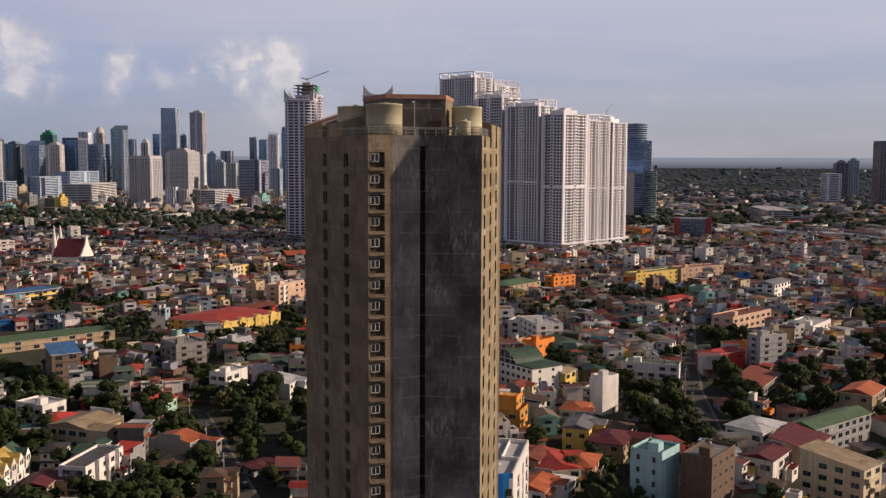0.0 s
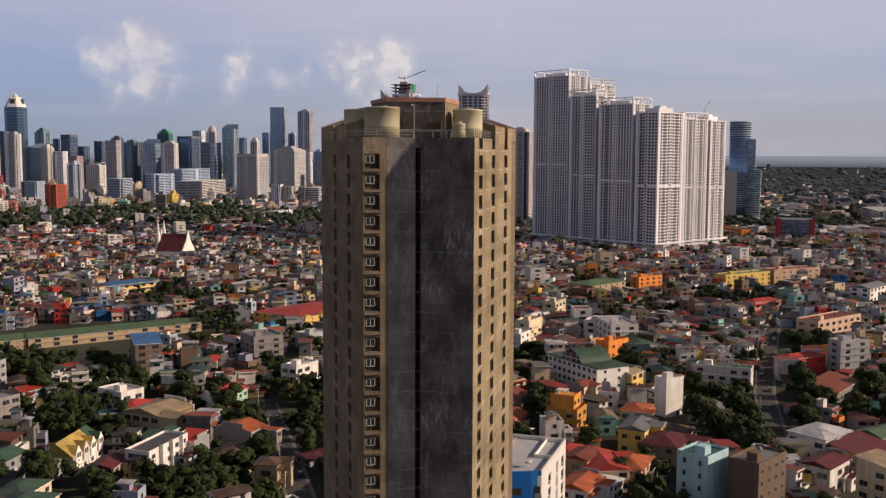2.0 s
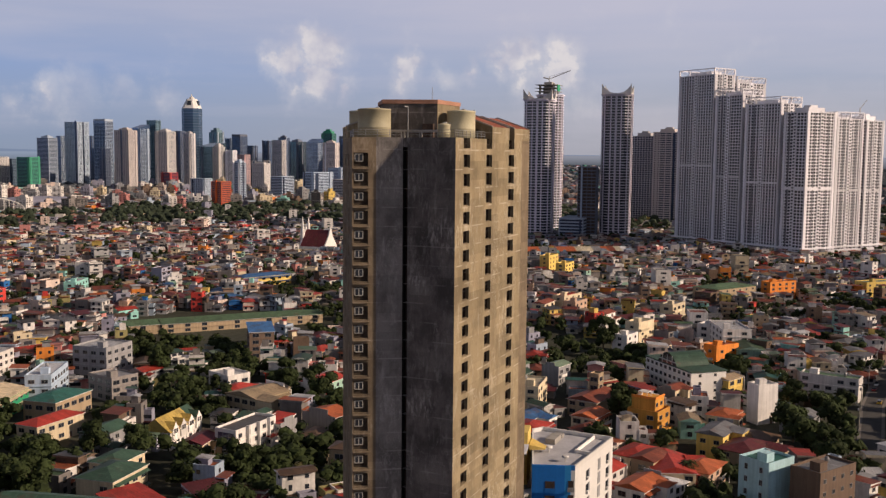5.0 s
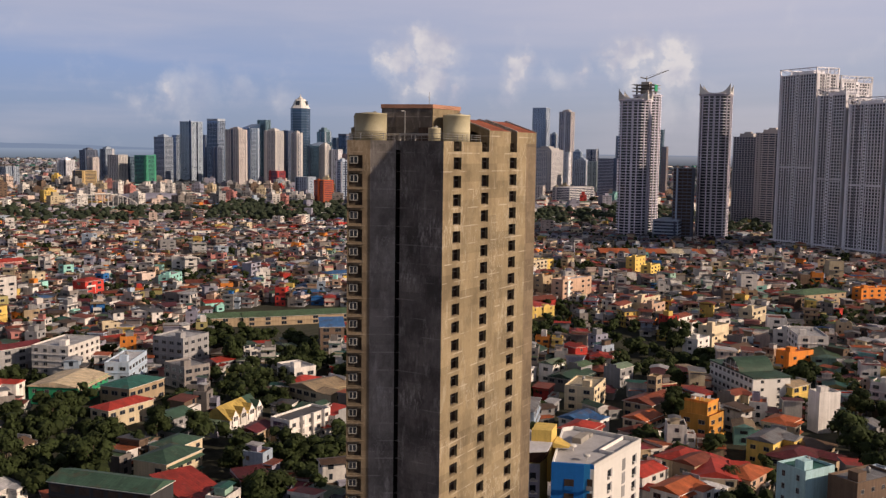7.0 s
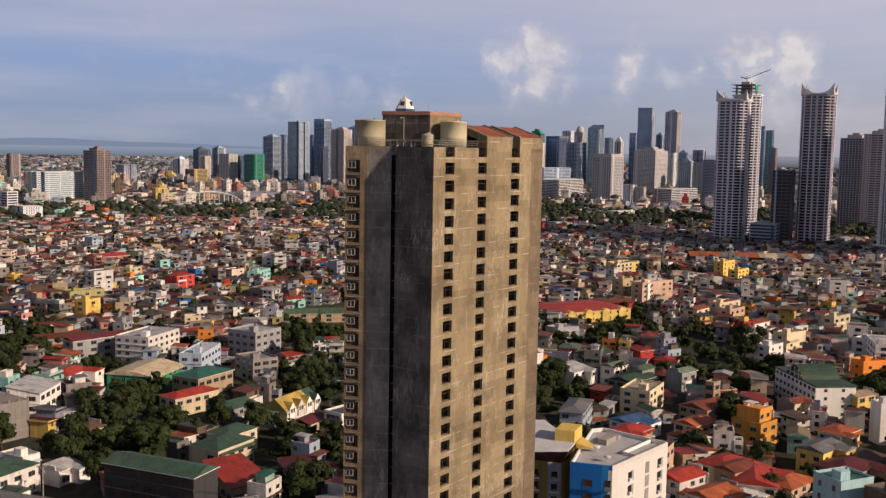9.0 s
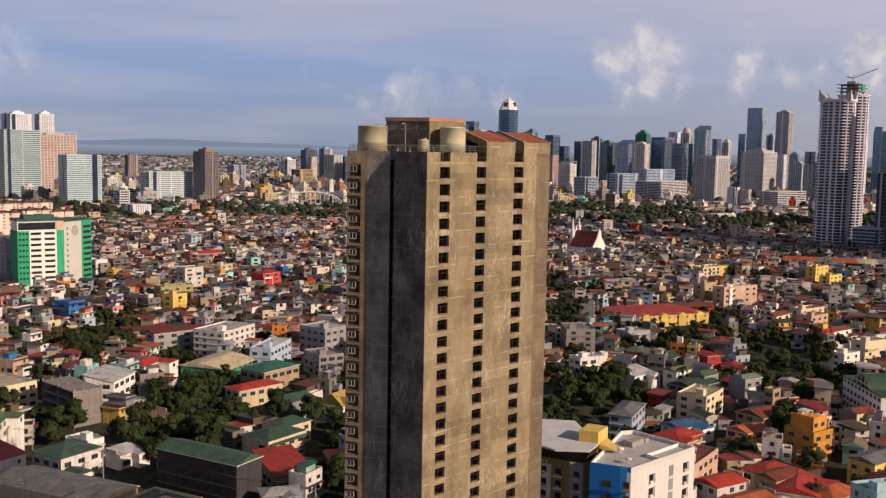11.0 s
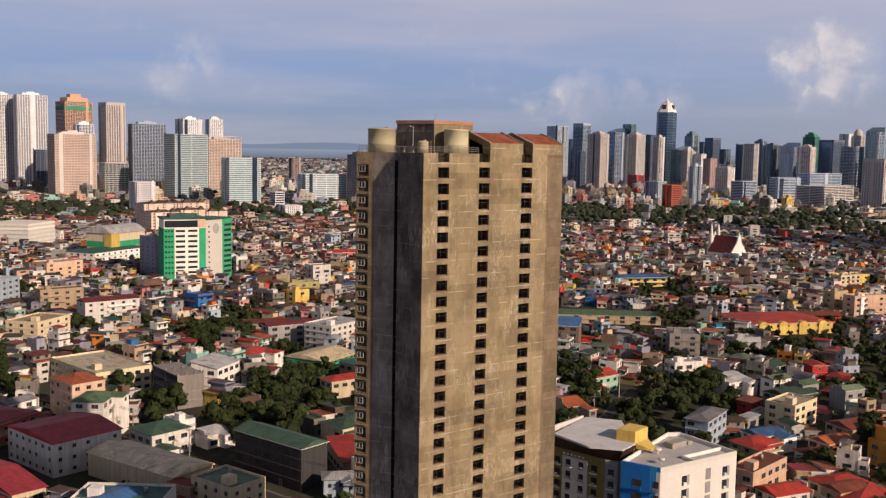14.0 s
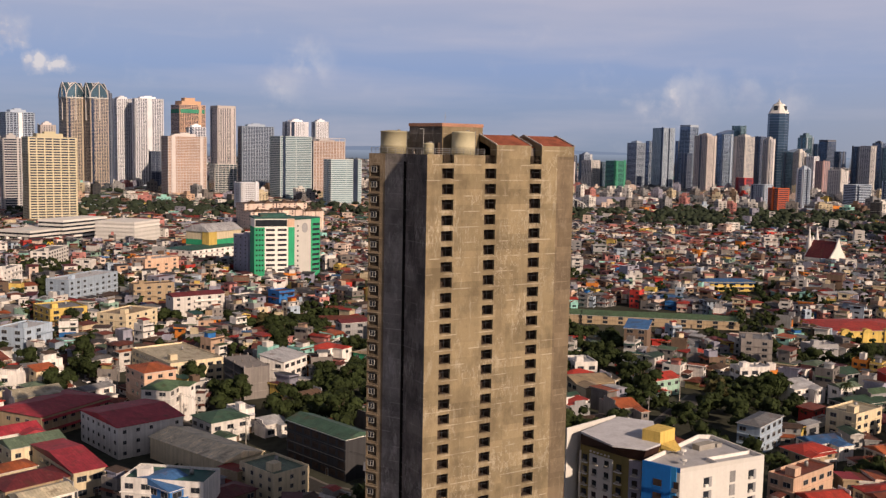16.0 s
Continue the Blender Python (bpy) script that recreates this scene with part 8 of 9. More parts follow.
wood(278, 153, 8)
wood(268, 149, 8)
wood(258, 145, 8)
wood(248, 141, 8)
wood(112, 147, 8)
wood(106, 144, 8)
wood(101, 140, 8)
wood(96, 137, 8)
wood(177, 185, 8)
wood(170, 181, 8)
wood(163, 176, 8)
wood(156, 172, 8)
wood(301, 255, 11)
wood(284, 245, 14)
wood(267, 234, 13)
wood(252, 225, 10)
wood(130, 108, 9)
wood(121, 103, 11)
wood(113, 100, 10)
wood(105, 96, 8)
wood(116, 137, 8)
wood(109, 133, 9)
wood(103, 129, 9)
wood(97, 125, 8)
wood(141, 174, 8)
wood(134, 170, 8)
wood(128, 166, 8)
wood(122, 161, 8)
wood(184, 100, 8)
wood(176, 97, 8)
wood(168, 94, 8)
wood(161, 91, 8)
wood(84, 193, 14)
wood(76, 182, 13)
wood(68, 172, 10)
wood(52, 192, 8)
wood(150, 376, 11)
wood(139, 357, 14)
wood(128, 339, 14)
wood(118, 323, 10)
wood(179, 315, 8)
wood(170, 304, 9)
wood(162, 294, 9)
wood(155, 284, 8)
wood(91, 132, 8)
wood(84, 124, 10)
wood(77, 118, 10)
wood(71, 111, 8)
wood(386, 119, 11)
wood(365, 110, 14)
wood(346, 101, 13)
wood(328, 94, 10)
wood(334, 79, 11)
wood(314, 71, 14)
wood(296, 64, 14)
wood(279, 58, 10)
wood(356, 64, 14)
wood(331, 55, 18)
wood(308, 48, 17)
wood(287, 41, 12)
wood(230, 100, 8)
wood(219, 94, 10)
wood(209, 89, 9)
wood(200, 83, 8)
wood(294, 313, 12)
wood(274, 294, 15)
wood(256, 276, 15)
wood(240, 260, 11)
wood(440, 168, 13)
wood(412, 155, 16)
wood(387, 143, 15)
wood(364, 132, 11)
wood(345, 464, 12)
wood(321, 436, 13)
wood(70, 197, 11)
wood(63, 182, 14)
wood(57, 168, 14)
wood(50, 155, 10)
wood(37, 217, 8)
wood(34, 208, 8)
wood(31, 199, 8)
wood(28, 191, 8)
wood(116, 349, 10)
wood(108, 330, 12)
wood(101, 313, 12)
wood(95, 297, 9)
wood(203, 149, 10)
wood(193, 138, 12)
wood(183, 128, 12)
wood(174, 118, 9)
wood(203, 113, 8)
wood(194, 105, 10)
wood(186, 98, 10)
wood(178, 90, 8)
wood(396, 256, 13)
wood(373, 236, 16)
wood(351, 218, 16)
wood(332, 201, 12)
wood(302, 298, 9)
wood(289, 282, 11)
wood(277, 268, 11)
wood(265, 254, 8)
wood(452, 333, 16)
wood(416, 300, 18)
wood(335, 167, 9)
wood(321, 157, 11)
wood(309, 147, 11)
wood(296, 137, 8)
wood(82, 840, 16)
wood(71, 777, 18)
wood(216, 790, 16)
wood(196, 728, 17)
roof_patch("red", 156, 6, 35)
roof_patch("red", 162, 16, 30)
roof_patch("red", 155, 24, 20)
roof_patch("red", 318, -86, 33)
roof_patch("green", 124, 214, 28)
roof_patch("green", 202, 185, 40)
roof_patch("red", 72, 94, 10)
roof_patch("red", 182, 164, 15)
roof_patch("grey", 272, 501, 63)
roof_patch("red", 181, -25, 23)
wood(275, 286, 8)
wood(249, 273, 8)
wood(230, 247, 8)
wood(270, 248, 8)
wood(261, 230, 8)
wood(153, 174, 8)
wood(107, 111, 8)
wood(113, 107, 8)
wood(112, 92, 8)
wood(109, 84, 8)
wood(95, 100, 8)
wood(98, 89, 8)
wood(171, 104, 8)
wood(173, 97, 8)
wood(161, 88, 8)
wood(147, 103, 8)
wood(129, 172, 8)
wood(130, 179, 8)
wood(90, 136, 8)
wood(90, 127, 8)
wood(92, 120, 8)
wood(274, -3, 8)
wood(254, -46, 8)
wood(228, -49, 8)
wood(210, -42, 8)
wood(216, -64, 8)
wood(207, -59, 8)
wood(190, -49, 8)
wood(489, -74, 8)
wood(423, -66, 8)
wood(253, -77, 8)
wood(392, -84, 8)
wood(394, -93, 8)
wood(146, -18, 8)
wood(137, -24, 8)
wood(126, -21, 8)
wood(128, -28, 8)
wood(494, -2, 8)
wood(163, 193, 8)
wood(173, 189, 8)
wood(147, 159, 8)
wood(82, 122, 8)
wood(64, 109, 8)
wood(61, 97, 8)
wood(62, 89, 8)
wood(69, 201, 8)
wood(82, 191, 8)
wood(80, 176, 8)
wood(76, 159, 8)
wood(41, 191, 8)
wood(47, 184, 8)
wood(345, 164, 8)
wood(358, 150, 8)
wood(381, 151, 8)
wood(392, 139, 8)
wood(210, 84, 8)
wood(290, 109, 8)
wood(281, -1, 8)
wood(251, -6, 8)
wood(152, -23, 8)
wood(205, 19, 8)
wood(395, 68, 8)
wood(284, 59, 8)
wood(303, 56, 8)
wood(105, 337, 8)
wood(121, 329, 8)
wood(140, 341, 8)
wood(36, 213, 8)
wood(40, 200, 8)
wood(48, 196, 8)
wood(71, 184, 8)
wood(56, 163, 8)
wood(-11, 119, 8)
wood(257, 245, 8)
wood(240, 235, 8)
wood(311, 219, 8)
wood(304, 204, 8)
wood(437, 301, 8)
wood(200, 107, 8)
wood(195, 131, 8)
wood(168, 70, 8)
wood(328, 142, 8)
wood(366, 156, 8)
wood(226, 93, 8)
RED_MIX, GREEN_MIX = ["rust"] * 3 + ["red"] * 5 + ["orange"] * 4 + ["crimson"] * 3 + ["maroon", "brown"], ["forest"] * 5 + ["green"] * 2 + ["teal"] * 4 + ["sage"] * 2 + ["red", "tan", "grey"]


FAR_ROOF = ["brown"] * 6 + ["grey"] * 6 + ["dark"] * 10 + ["rust"] * 12 + ["maroon"] * 7 + ["pale"] * 3 + ["green"] * 3 + ["red"] * 4 + ["orange"] * 3 + ["tan"] * 2 + ["teal", "blue"]


# Greyer roofs for the far houses, in place of haze.
PALE_MIX = ["pale", "grey", "grey", "grey", "dark", "dark", "brown", "sage", "forest"]


def roof_mix(x, y):
    for kind, a, b, r in PATCHES:
        if math.hypot(x - a, y - b) < r and kind != "grey":
            return RED_MIX if kind == "red" else GREEN_MIX
    return FAR_ROOF if math.hypot(x - HUB.x, y - HUB.y) > 520 else ROOF_MIX


def BELT(b, d):
    return (36 < b < 43.5 and 1330 < d < 1750) or (27 < b <= 36 and 1580 < d < 1760)


def green(x, y):
    """How wooded the ground is, 0 to 1."""
    n = noise.noise(Vector((x * 0.012, y * 0.012, 3.0))) + 0.55 * noise.noise(Vector((x * 0.035, y * 0.035, 7.0)))
    d, b = math.hypot(x - HUB.x, y - HUB.y), math.degrees(math.atan2(y - HUB.y, x - HUB.x))
    near = -0.06 if d < 650 else -0.02 if d < 900 else -0.08
    if any(math.hypot(x - a, y - c) < r for a, c, r in WOODS):
        near = 0.9
    if b < 4 and d > 1250:
        near = 0.12 if d < 2100 else 0.3                       # woods beyond the white complex
    if BELT(b, d):
        near = 0.34                      # grove of old trees before the skyline
    return n + near


WALL_MIX = ["white"] * 20 + ["cream"] * 4 + ["grey"] * 9 + ["tan"] * 2 + ["raw"] * 8 + ["peach"] * 2 + ["brown"] * 4 + ["lavender"] * 6 + ["pink"] * 2 + ["yellow"] * 2 + ["blush"] * 3 + ["paleblue"] * 3 + ["mint", "olive", "orange", "red", "aqua", "blue"]
# Far walls lean to white, lavender and grey: haze put into the paint.
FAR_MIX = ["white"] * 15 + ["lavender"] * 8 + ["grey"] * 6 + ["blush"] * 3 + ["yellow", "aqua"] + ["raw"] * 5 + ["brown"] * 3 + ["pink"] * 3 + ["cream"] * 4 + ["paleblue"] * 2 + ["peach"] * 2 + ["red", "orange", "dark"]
ROOF_MIX = ["rust"] * 12 + ["grey"] * 7 + ["maroon"] * 5 + ["red"] * 5 + ["dark"] * 4 + ["brown"] * 7 + ["orange"] * 4 + ["green"] * 2 + ["forest"] * 3 + ["teal"] * 2 + ["pale"] * 5 + ["tan"] * 2 + ["sage", "blue"]
# Farthest walls, where bluish greys stand in for the haze.
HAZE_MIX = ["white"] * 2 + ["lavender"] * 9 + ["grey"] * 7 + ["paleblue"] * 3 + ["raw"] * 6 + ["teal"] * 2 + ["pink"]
ROOF_KIND = ["gable"] * 5 + ["hip"] * 6 + ["shed"] * 2 + ["flat"] * 4
NUM = {1: "one", 2: "two", 3: "three", 4: "four"}
KINDS = []
for i in range(44):
    fl = RNG.choice((1, 1, 1, 2, 2, 2, 2, 3))
    KINDS.append((RNG.uniform(7.5, 13.5) if fl < 3 else RNG.uniform(6, 9), RNG.uniform(6.5, 9.5), fl * 2.9 + 0.3, RNG.choice(ROOF_KIND), RNG.choice(WALL_MIX), RNG.choice(ROOF_MIX if i < 24 else RED_MIX if i < 36 else GREEN_MIX), fl))
houses_near, houses_mid, trees_near, trees_far = [], [], [], []
ca, sa = math.cos(radians(CITY_YAW)), math.sin(radians(CITY_YAW))
spots = []
for inner, outer, step in ((0, 430, 11.4), (430, 1000, 9.3), (1000, 1700, 12.0), (1700, 3000, 20.0), (3000, 4600, 36.0)):
    n = int(outer / step) + 1
    for i in range(-n, n + 1):
        for j in range(-n, n + 1):
            gx, gy = i * step, j * step
            d = math.hypot(gx, gy)
            if inner <= d < outer and (d < 620 or -22 < math.degrees(math.atan2(gy, gx)) + CITY_YAW < 88):
                spots.append((gx, gy, step))
for gx, gy, s in spots:
    x0, y0 = HUB.x + gx * ca - gy * sa, HUB.y + gx * sa + gy * ca
    d = math.hypot(x0 - HUB.x, y0 - HUB.y)
    b = math.degrees(math.atan2(y0 - HUB.y, x0 - HUB.x))
    seen = -22 < b < 88
    if (not seen and d > 620):
        continue
    if RNG.random() < (0.07 if d < 2900 or b > 6 else 0.9):
        continue
    x, y = x0 + RNG.uniform(-0.2, 0.2) * s, y0 + RNG.uniform(-0.2, 0.2) * s
    g = green(x, y)
    if road_gap(x, y) < 7.2:
        continue
    if g > 0.34:
        if d > 430 and RNG.random() < 0.4:
            continue
        if free(x, y, 2):
            (trees_near if d < 480 and seen else trees_far).append((x, y, d))
            if g > 0.5 and (RNG.random() < 0.75 or d < 520):
                (trees_near if d < 430 and seen else trees_far).append((x + RNG.uniform(-6, 6), y + RNG.uniform(-6, 6), d))
        continue
    if not free(x, y, 4.5 if d < 430 else 5.5):
        continue
    if d < 1600 and RNG.random() < (0.5 if d < 430 else 0.26 if d < 1000 else 0.34):
        (trees_near if d < 480 and seen else trees_far).append((x + RNG.choice((-7, 7)), y + RNG.uniform(-6, 6), d))
    yaw = CITY_YAW + 35 * noise.noise(Vector((x * 0.006, y * 0.006, 1.0))) + RNG.uniform(-6, 6) + RNG.choice((0, 0, -45))
    (houses_near if seen and 255 < d < 420 and len(houses_near) < 118 else houses_mid).append((x, y, d, yaw))

for wx, wy, wr in WOODS:                        # close stands of trees
    if wx > 100 and wy < 135 and math.hypot(wx - HUB.x, wy - HUB.y) < 360:
        for _ in range(int(wr * wr / 95)):
            a, q = RNG.uniform(0, 6.28), wr * math.sqrt(RNG.random())
            x, y = wx + q * math.cos(a), wy + q * math.sin(a)
            if free(x, y, 1.5) and road_gap(x, y) > 5:
                trees_near.append((x, y, math.hypot(x - HUB.x, y - HUB.y)))

# nearest houses, each a thing with its own walls, roof, windows and door
protos = {}
for x, y, d, yaw in houses_near:
    mix = roof_mix(x, y)
    k = RNG.randrange(len(KINDS))
    for _ in range(12):
        if mix is ROOF_MIX or KINDS[k][5] in mix:
            break
        k = RNG.randrange(len(KINDS))
    m = pose(x, y, 0, 0, 0, yaw)
    if k in protos:
        copy_thing(protos[k], m)
    else:
        w, dd, h, rk, wl, rf, fl = KINDS[k]
        kind = {"flat": "a flat", "gable": "a gabled", "hip": "a hipped", "shed": "a sloping"}[rk]
        protos[k] = low_building(f"{NUM[fl]}-storey {wl} house with {kind} {rf} roof", x, y, w, dd, h, rk, wl, rf, yaw, floors=fl, group="houses of the district", seed=k + 1)

# the rest of the houses, joined
wn, rn = list(WALLS), list(ROOFS)
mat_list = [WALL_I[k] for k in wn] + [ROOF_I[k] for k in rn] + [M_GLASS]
VS, FS, MI, UV = [], [], [], []


def add_house(x, y, w, d, h, yaw, rk, wi, ri, windows, z0=0.0, pitch=0.3):
    c, s = math.cos(radians(yaw)), math.sin(radians(yaw))

    def P(a, b, z):
        VS.append((x + a * c - b * s, y + a * s + b * c, z + z0))
        UV.append((a, b))
        return len(VS) - 1
    a, b = w / 2, d / 2
    lo = [P(-a, -b, 0), P(a, -b, 0), P(a, b, 0), P(-a, b, 0)]
    hi = [P(-a, -b, h), P(a, -b, h), P(a, b, h), P(-a, b, h)]
    for i in range(4):
        FS.append((lo[i], lo[(i + 1) % 4], hi[(i + 1) % 4], hi[i]))
        MI.append(wi)
    rm = len(wn) + ri
    o = 0.65
    if rk == "flat":
        ih = [P(-a + 0.3, -b + 0.3, h), P(a - 0.3, -b + 0.3, h), P(a - 0.3, b - 0.3, h), P(-a + 0.3, b - 0.3, h)]
        up = [P(-a, -b, h + 0.7), P(a, -b, h + 0.7), P(a, b, h + 0.7), P(-a, b, h + 0.7)]
        ui = [P(-a + 0.3, -b + 0.3, h + 0.7), P(a - 0.3, -b + 0.3, h + 0.7), P(a - 0.3, b - 0.3, h + 0.7), P(-a + 0.3, b - 0.3, h + 0.7)]
        for i in range(4):
            j = (i + 1) % 4
            FS.extend(((hi[i], hi[j], up[j], up[i]), (up[i], up[j], ui[j], ui[i]), (ui[i], ui[j], ih[j], ih[i])))
            MI.extend((wi, wi, wi))
        FS.append(tuple(ih))
        MI.append(rm)
    else:
        rise = pitch * (b + o)
        e = [P(-a - o, -b - o, h), P(a + o, -b - o, h), P(a + o, b + o, h), P(-a - o, b + o, h)]
        r = 0 if rk == "gable" else min(a * 0.8, b)
        if rk == "shed":
            q = [P(-a - o, -b - o, h + 0.2), P(a + o, -b - o, h + 0.2), P(a + o, b + o, h + rise), P(-a - o, b + o, h + rise)]
            FS.extend((tuple(q), (e[0], e[1], q[1], q[0]), (e[1], e[2], q[2], q[1]), (e[2], e[3], q[3], q[2]), (e[3], e[0], q[0], q[3])))
            MI.extend((rm, rm, wi, wi, wi))
        else:
            p, q = P(-a - o + r, 0, h + rise), P(a + o - r, 0, h + rise)
            FS.extend(((e[0], e[1], q, p), (e[2], e[3], p, q), (e[3], e[0], p), (e[1], e[2], q)))
            MI.extend((rm, rm, rm if r else wi, rm if r else wi))
    if windows:
        n = len(mat_list) - 1
        for k in range(max(1, int(h / 2.8))):
            z = 0.9 + 2.95 * k
            for L, off, horiz in ((w, -b, True), (d, -a, False)):
                m = max(1, int(L / 3.3)) if windows > 1 else max(1, int(L / 5.5))
                for i in range(m):
                    if RNG.random() < 0.2:
                        continue
                    u, hw, hh = -L / 2 + L * (i + 0.5) / m, RNG.choice((0.5, 0.6, 0.8, 1.25) if windows > 1 else (0.9, 1.4, 2.0)), RNG.choice((1.1, 1.3, 1.7))
                    q = [(u - hw, z), (u + hw, z), (u + hw, z + hh), (u - hw, z + hh)]
                    ids = [P(uu, off - 0.06, zz) if horiz else P(off - 0.06, -uu, zz) for uu, zz in q]
                    FS.append(tuple(ids))
                    MI.append(n)
                if RNG.random() < (0.45 if windows > 1 else 0.25):      # awning over the openings
                    e = RNG.uniform(0.7, 1.6)
                    q = [(-L / 2, off, z + 2.0), (L / 2, off, z + 2.0), (L / 2, off - e, z + 1.7), (-L / 2, off - e, z + 1.7)]
                    FS.append(tuple(P(uu, oo, zz) if horiz else P(oo, -uu, zz) for uu, oo, zz in q))
                    MI.append(rm)


def pick(mix, names):
    return names.index(RNG.choice(mix))


def beside(x, y, yaw, u, v):
    k = radians(yaw)
    return x + u * math.cos(k) - v * math.sin(k), y + u * math.sin(k) + v * math.cos(k)


def homestead(x, y, d, yaw, walls, detail):
    """One plot: a bungalow with a wing, a stacked box house, a row of narrow houses or a huddle of sheds."""
    roofs = roof_mix(x, y)
    form = RNG.random()
    tone, tile = pick(walls, wn), pick(roofs, rn)
    if form < 0.30:
        w, dd, fl = RNG.uniform(8, 12.5), RNG.uniform(6, 9), RNG.choice((1, 1, 2, 2))
        h = fl * 2.9 + RNG.uniform(-0.4, 0.6)
        add_house(x, y, w, dd, h, yaw, RNG.choice(("hip", "hip", "gable")), tone, tile, detail, pitch=RNG.uniform(0.2, 0.36))
        p = beside(x, y, yaw, RNG.choice((-1, 1)) * w * 0.24, -dd * 0.55)
        add_house(*p, dd * 0.6, w * 0.42, h - RNG.choice((0.1, 0.1, 1.5)), yaw + 90, "gable", tone, tile, detail, pitch=0.32)
    elif form < 0.64:
        w, dd, fl = RNG.uniform(5, 9.5), RNG.uniform(5, 8.5), RNG.choice((2, 2, 2, 3, 3, 4))
        h = fl * 2.9 + RNG.uniform(-0.4, 0.6)
        rk = RNG.choice(("flat", "flat", "shed", "gable"))
        add_house(x, y, w, dd, h, yaw, rk, tone, tile, detail, pitch=RNG.uniform(0.12, 0.25))
        if rk == "flat":
            p = beside(x, y, yaw, RNG.uniform(-0.2, 0.2) * w, RNG.uniform(-0.15, 0.2) * dd)
            add_house(*p, w * RNG.uniform(0.35, 0.6), dd * RNG.uniform(0.35, 0.6), RNG.uniform(1.8, 2.7), yaw, RNG.choice(("flat", "shed", "gable")), pick(walls, wn), pick(ROOF_MIX, rn), 0, z0=h, pitch=0.2)
        p = beside(x, y, yaw, RNG.uniform(-0.2, 0.2) * w, -dd * 0.5 - 1.4)
        add_house(*p, w * RNG.uniform(0.5, 0.95), 2.8, h - 2.9 * RNG.choice((1, 1, 2)) + 0.2 if fl > 2 else 2.9, yaw, RNG.choice(("flat", "shed")), pick(walls, wn), pick(ROOF_MIX, rn), 1 if detail else 0, pitch=0.15)
    elif form < 0.84:
        u, n = -6.0, RNG.choice((2, 3))
        for _ in range(n):
            w, fl = RNG.uniform(4, 5.6), RNG.choice((1, 2, 2, 3))
            p = beside(x, y, yaw, u + w / 2, RNG.uniform(-0.8, 0.8))
            add_house(*p, RNG.uniform(6, 9), w, fl * 2.8 + RNG.uniform(-0.3, 0.8), yaw + 90, RNG.choice(("gable", "shed", "shed", "flat")), pick(walls, wn), pick(roofs, rn), detail, pitch=RNG.uniform(0.15, 0.3))
            u += w + 0.05
    else:
        for _ in range(RNG.choice((2, 3, 3))):
            p = beside(x, y, yaw, RNG.uniform(-4.5, 4.5), RNG.uniform(-4, 4))
            add_house(*p, RNG.uniform(4, 8), RNG.uniform(3.5, 6), RNG.uniform(2.4, 5.6), yaw + RNG.choice((0, 90)) + RNG.uniform(-5, 5), RNG.choice(("shed", "shed", "gable", "flat")), pick(walls, wn), pick(roofs, rn), 1 if detail else 0, pitch=RNG.uniform(0.12, 0.25))


for x, y, d, yaw in houses_mid:
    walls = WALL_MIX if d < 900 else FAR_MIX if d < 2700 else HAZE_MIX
    big = RNG.random()
    rk = RNG.choice(ROOF_KIND)
    b = math.degrees(math.atan2(y - HUB.y, x - HUB.x))
    if 1650 < d < 2700 and b > 12 and big < 0.08:      # middling blocks at the feet of the towers
        fl, w, dd, rk = int(RNG.triangular(3, 11, 5)), RNG.uniform(13, 26), RNG.uniform(12, 20), "flat"
        tone, h = pick(FAR_MIX, wn), fl * 3.1
        add_house(x, y, w, dd, h, yaw, rk, tone, pick(PALE_MIX, rn), 1)
        add_house(*beside(x, y, yaw, RNG.uniform(-0.2, 0.2) * w, 0), w * 0.4, dd * 0.5, RNG.uniform(2.5, 6), yaw, "flat", tone, pick(PALE_MIX, rn), 0, z0=h)
        continue
    if 1150 < d < 2900 and b < 10 and big < 0.12:      # pale sheds and schools on the plain
        h = RNG.uniform(6, 13)
        add_house(x, y, RNG.uniform(22, 46), RNG.uniform(11, 18), h, yaw, RNG.choice(("gable", "flat", "flat")), pick(FAR_MIX, wn), pick(["pale", "pale", "grey", "rust"], rn), 1, z0=rise(d), pitch=0.14)
        continue
    if 500 < d < 3000 and big < 0.014:          # a block of flats among the houses
        fl, w, dd, rk = RNG.choice((4, 4, 5, 6)) + (2 if d > 1700 else 0), RNG.uniform(9, 15), RNG.uniform(8, 11), "flat"
    elif 450 < d < 1700 and big < 0.028:        # a long shed
        fl, w, dd, rk = 2, RNG.uniform(18, 32), RNG.uniform(10, 14), "gable"
    elif d < 1000:
        homestead(x, y, d, yaw, walls, 2 if d < 620 else 1)
        continue
    elif d < 1700:
        w, dd, fl = RNG.uniform(6, 14), RNG.uniform(6, 9.5), RNG.choice((1, 1, 2, 2, 2, 2, 3, 3))
    else:
        w, dd, fl = RNG.uniform(12, 28), RNG.uniform(9, 15), RNG.choice((1, 1, 1, 2, 2, 2, 3))
    h = fl * 2.9 + RNG.uniform(-0.5, 0.7)
    roofs = roof_mix(x, y) if d < 1500 or RNG.random() < 0.4 else PALE_MIX
    add_house(x, y, w, dd, h, yaw, rk, pick(walls, wn), pick(roofs, rn), 1 if d < 1350 or (fl > 3 and d < 2300) else 0, z0=rise(d), pitch=RNG.uniform(0.14, 0.32))
    if d < 1700 and RNG.random() < 0.6:
        add_house(*beside(x, y, yaw, RNG.uniform(-4, 4), -dd * 0.5 - 1.6), RNG.uniform(4, 8), RNG.uniform(3, 5), RNG.uniform(2.6, 7.5), yaw, RNG.choice(("flat", "shed", "gable")), pick(walls, wn), pick(roofs, rn), 0, pitch=0.2)
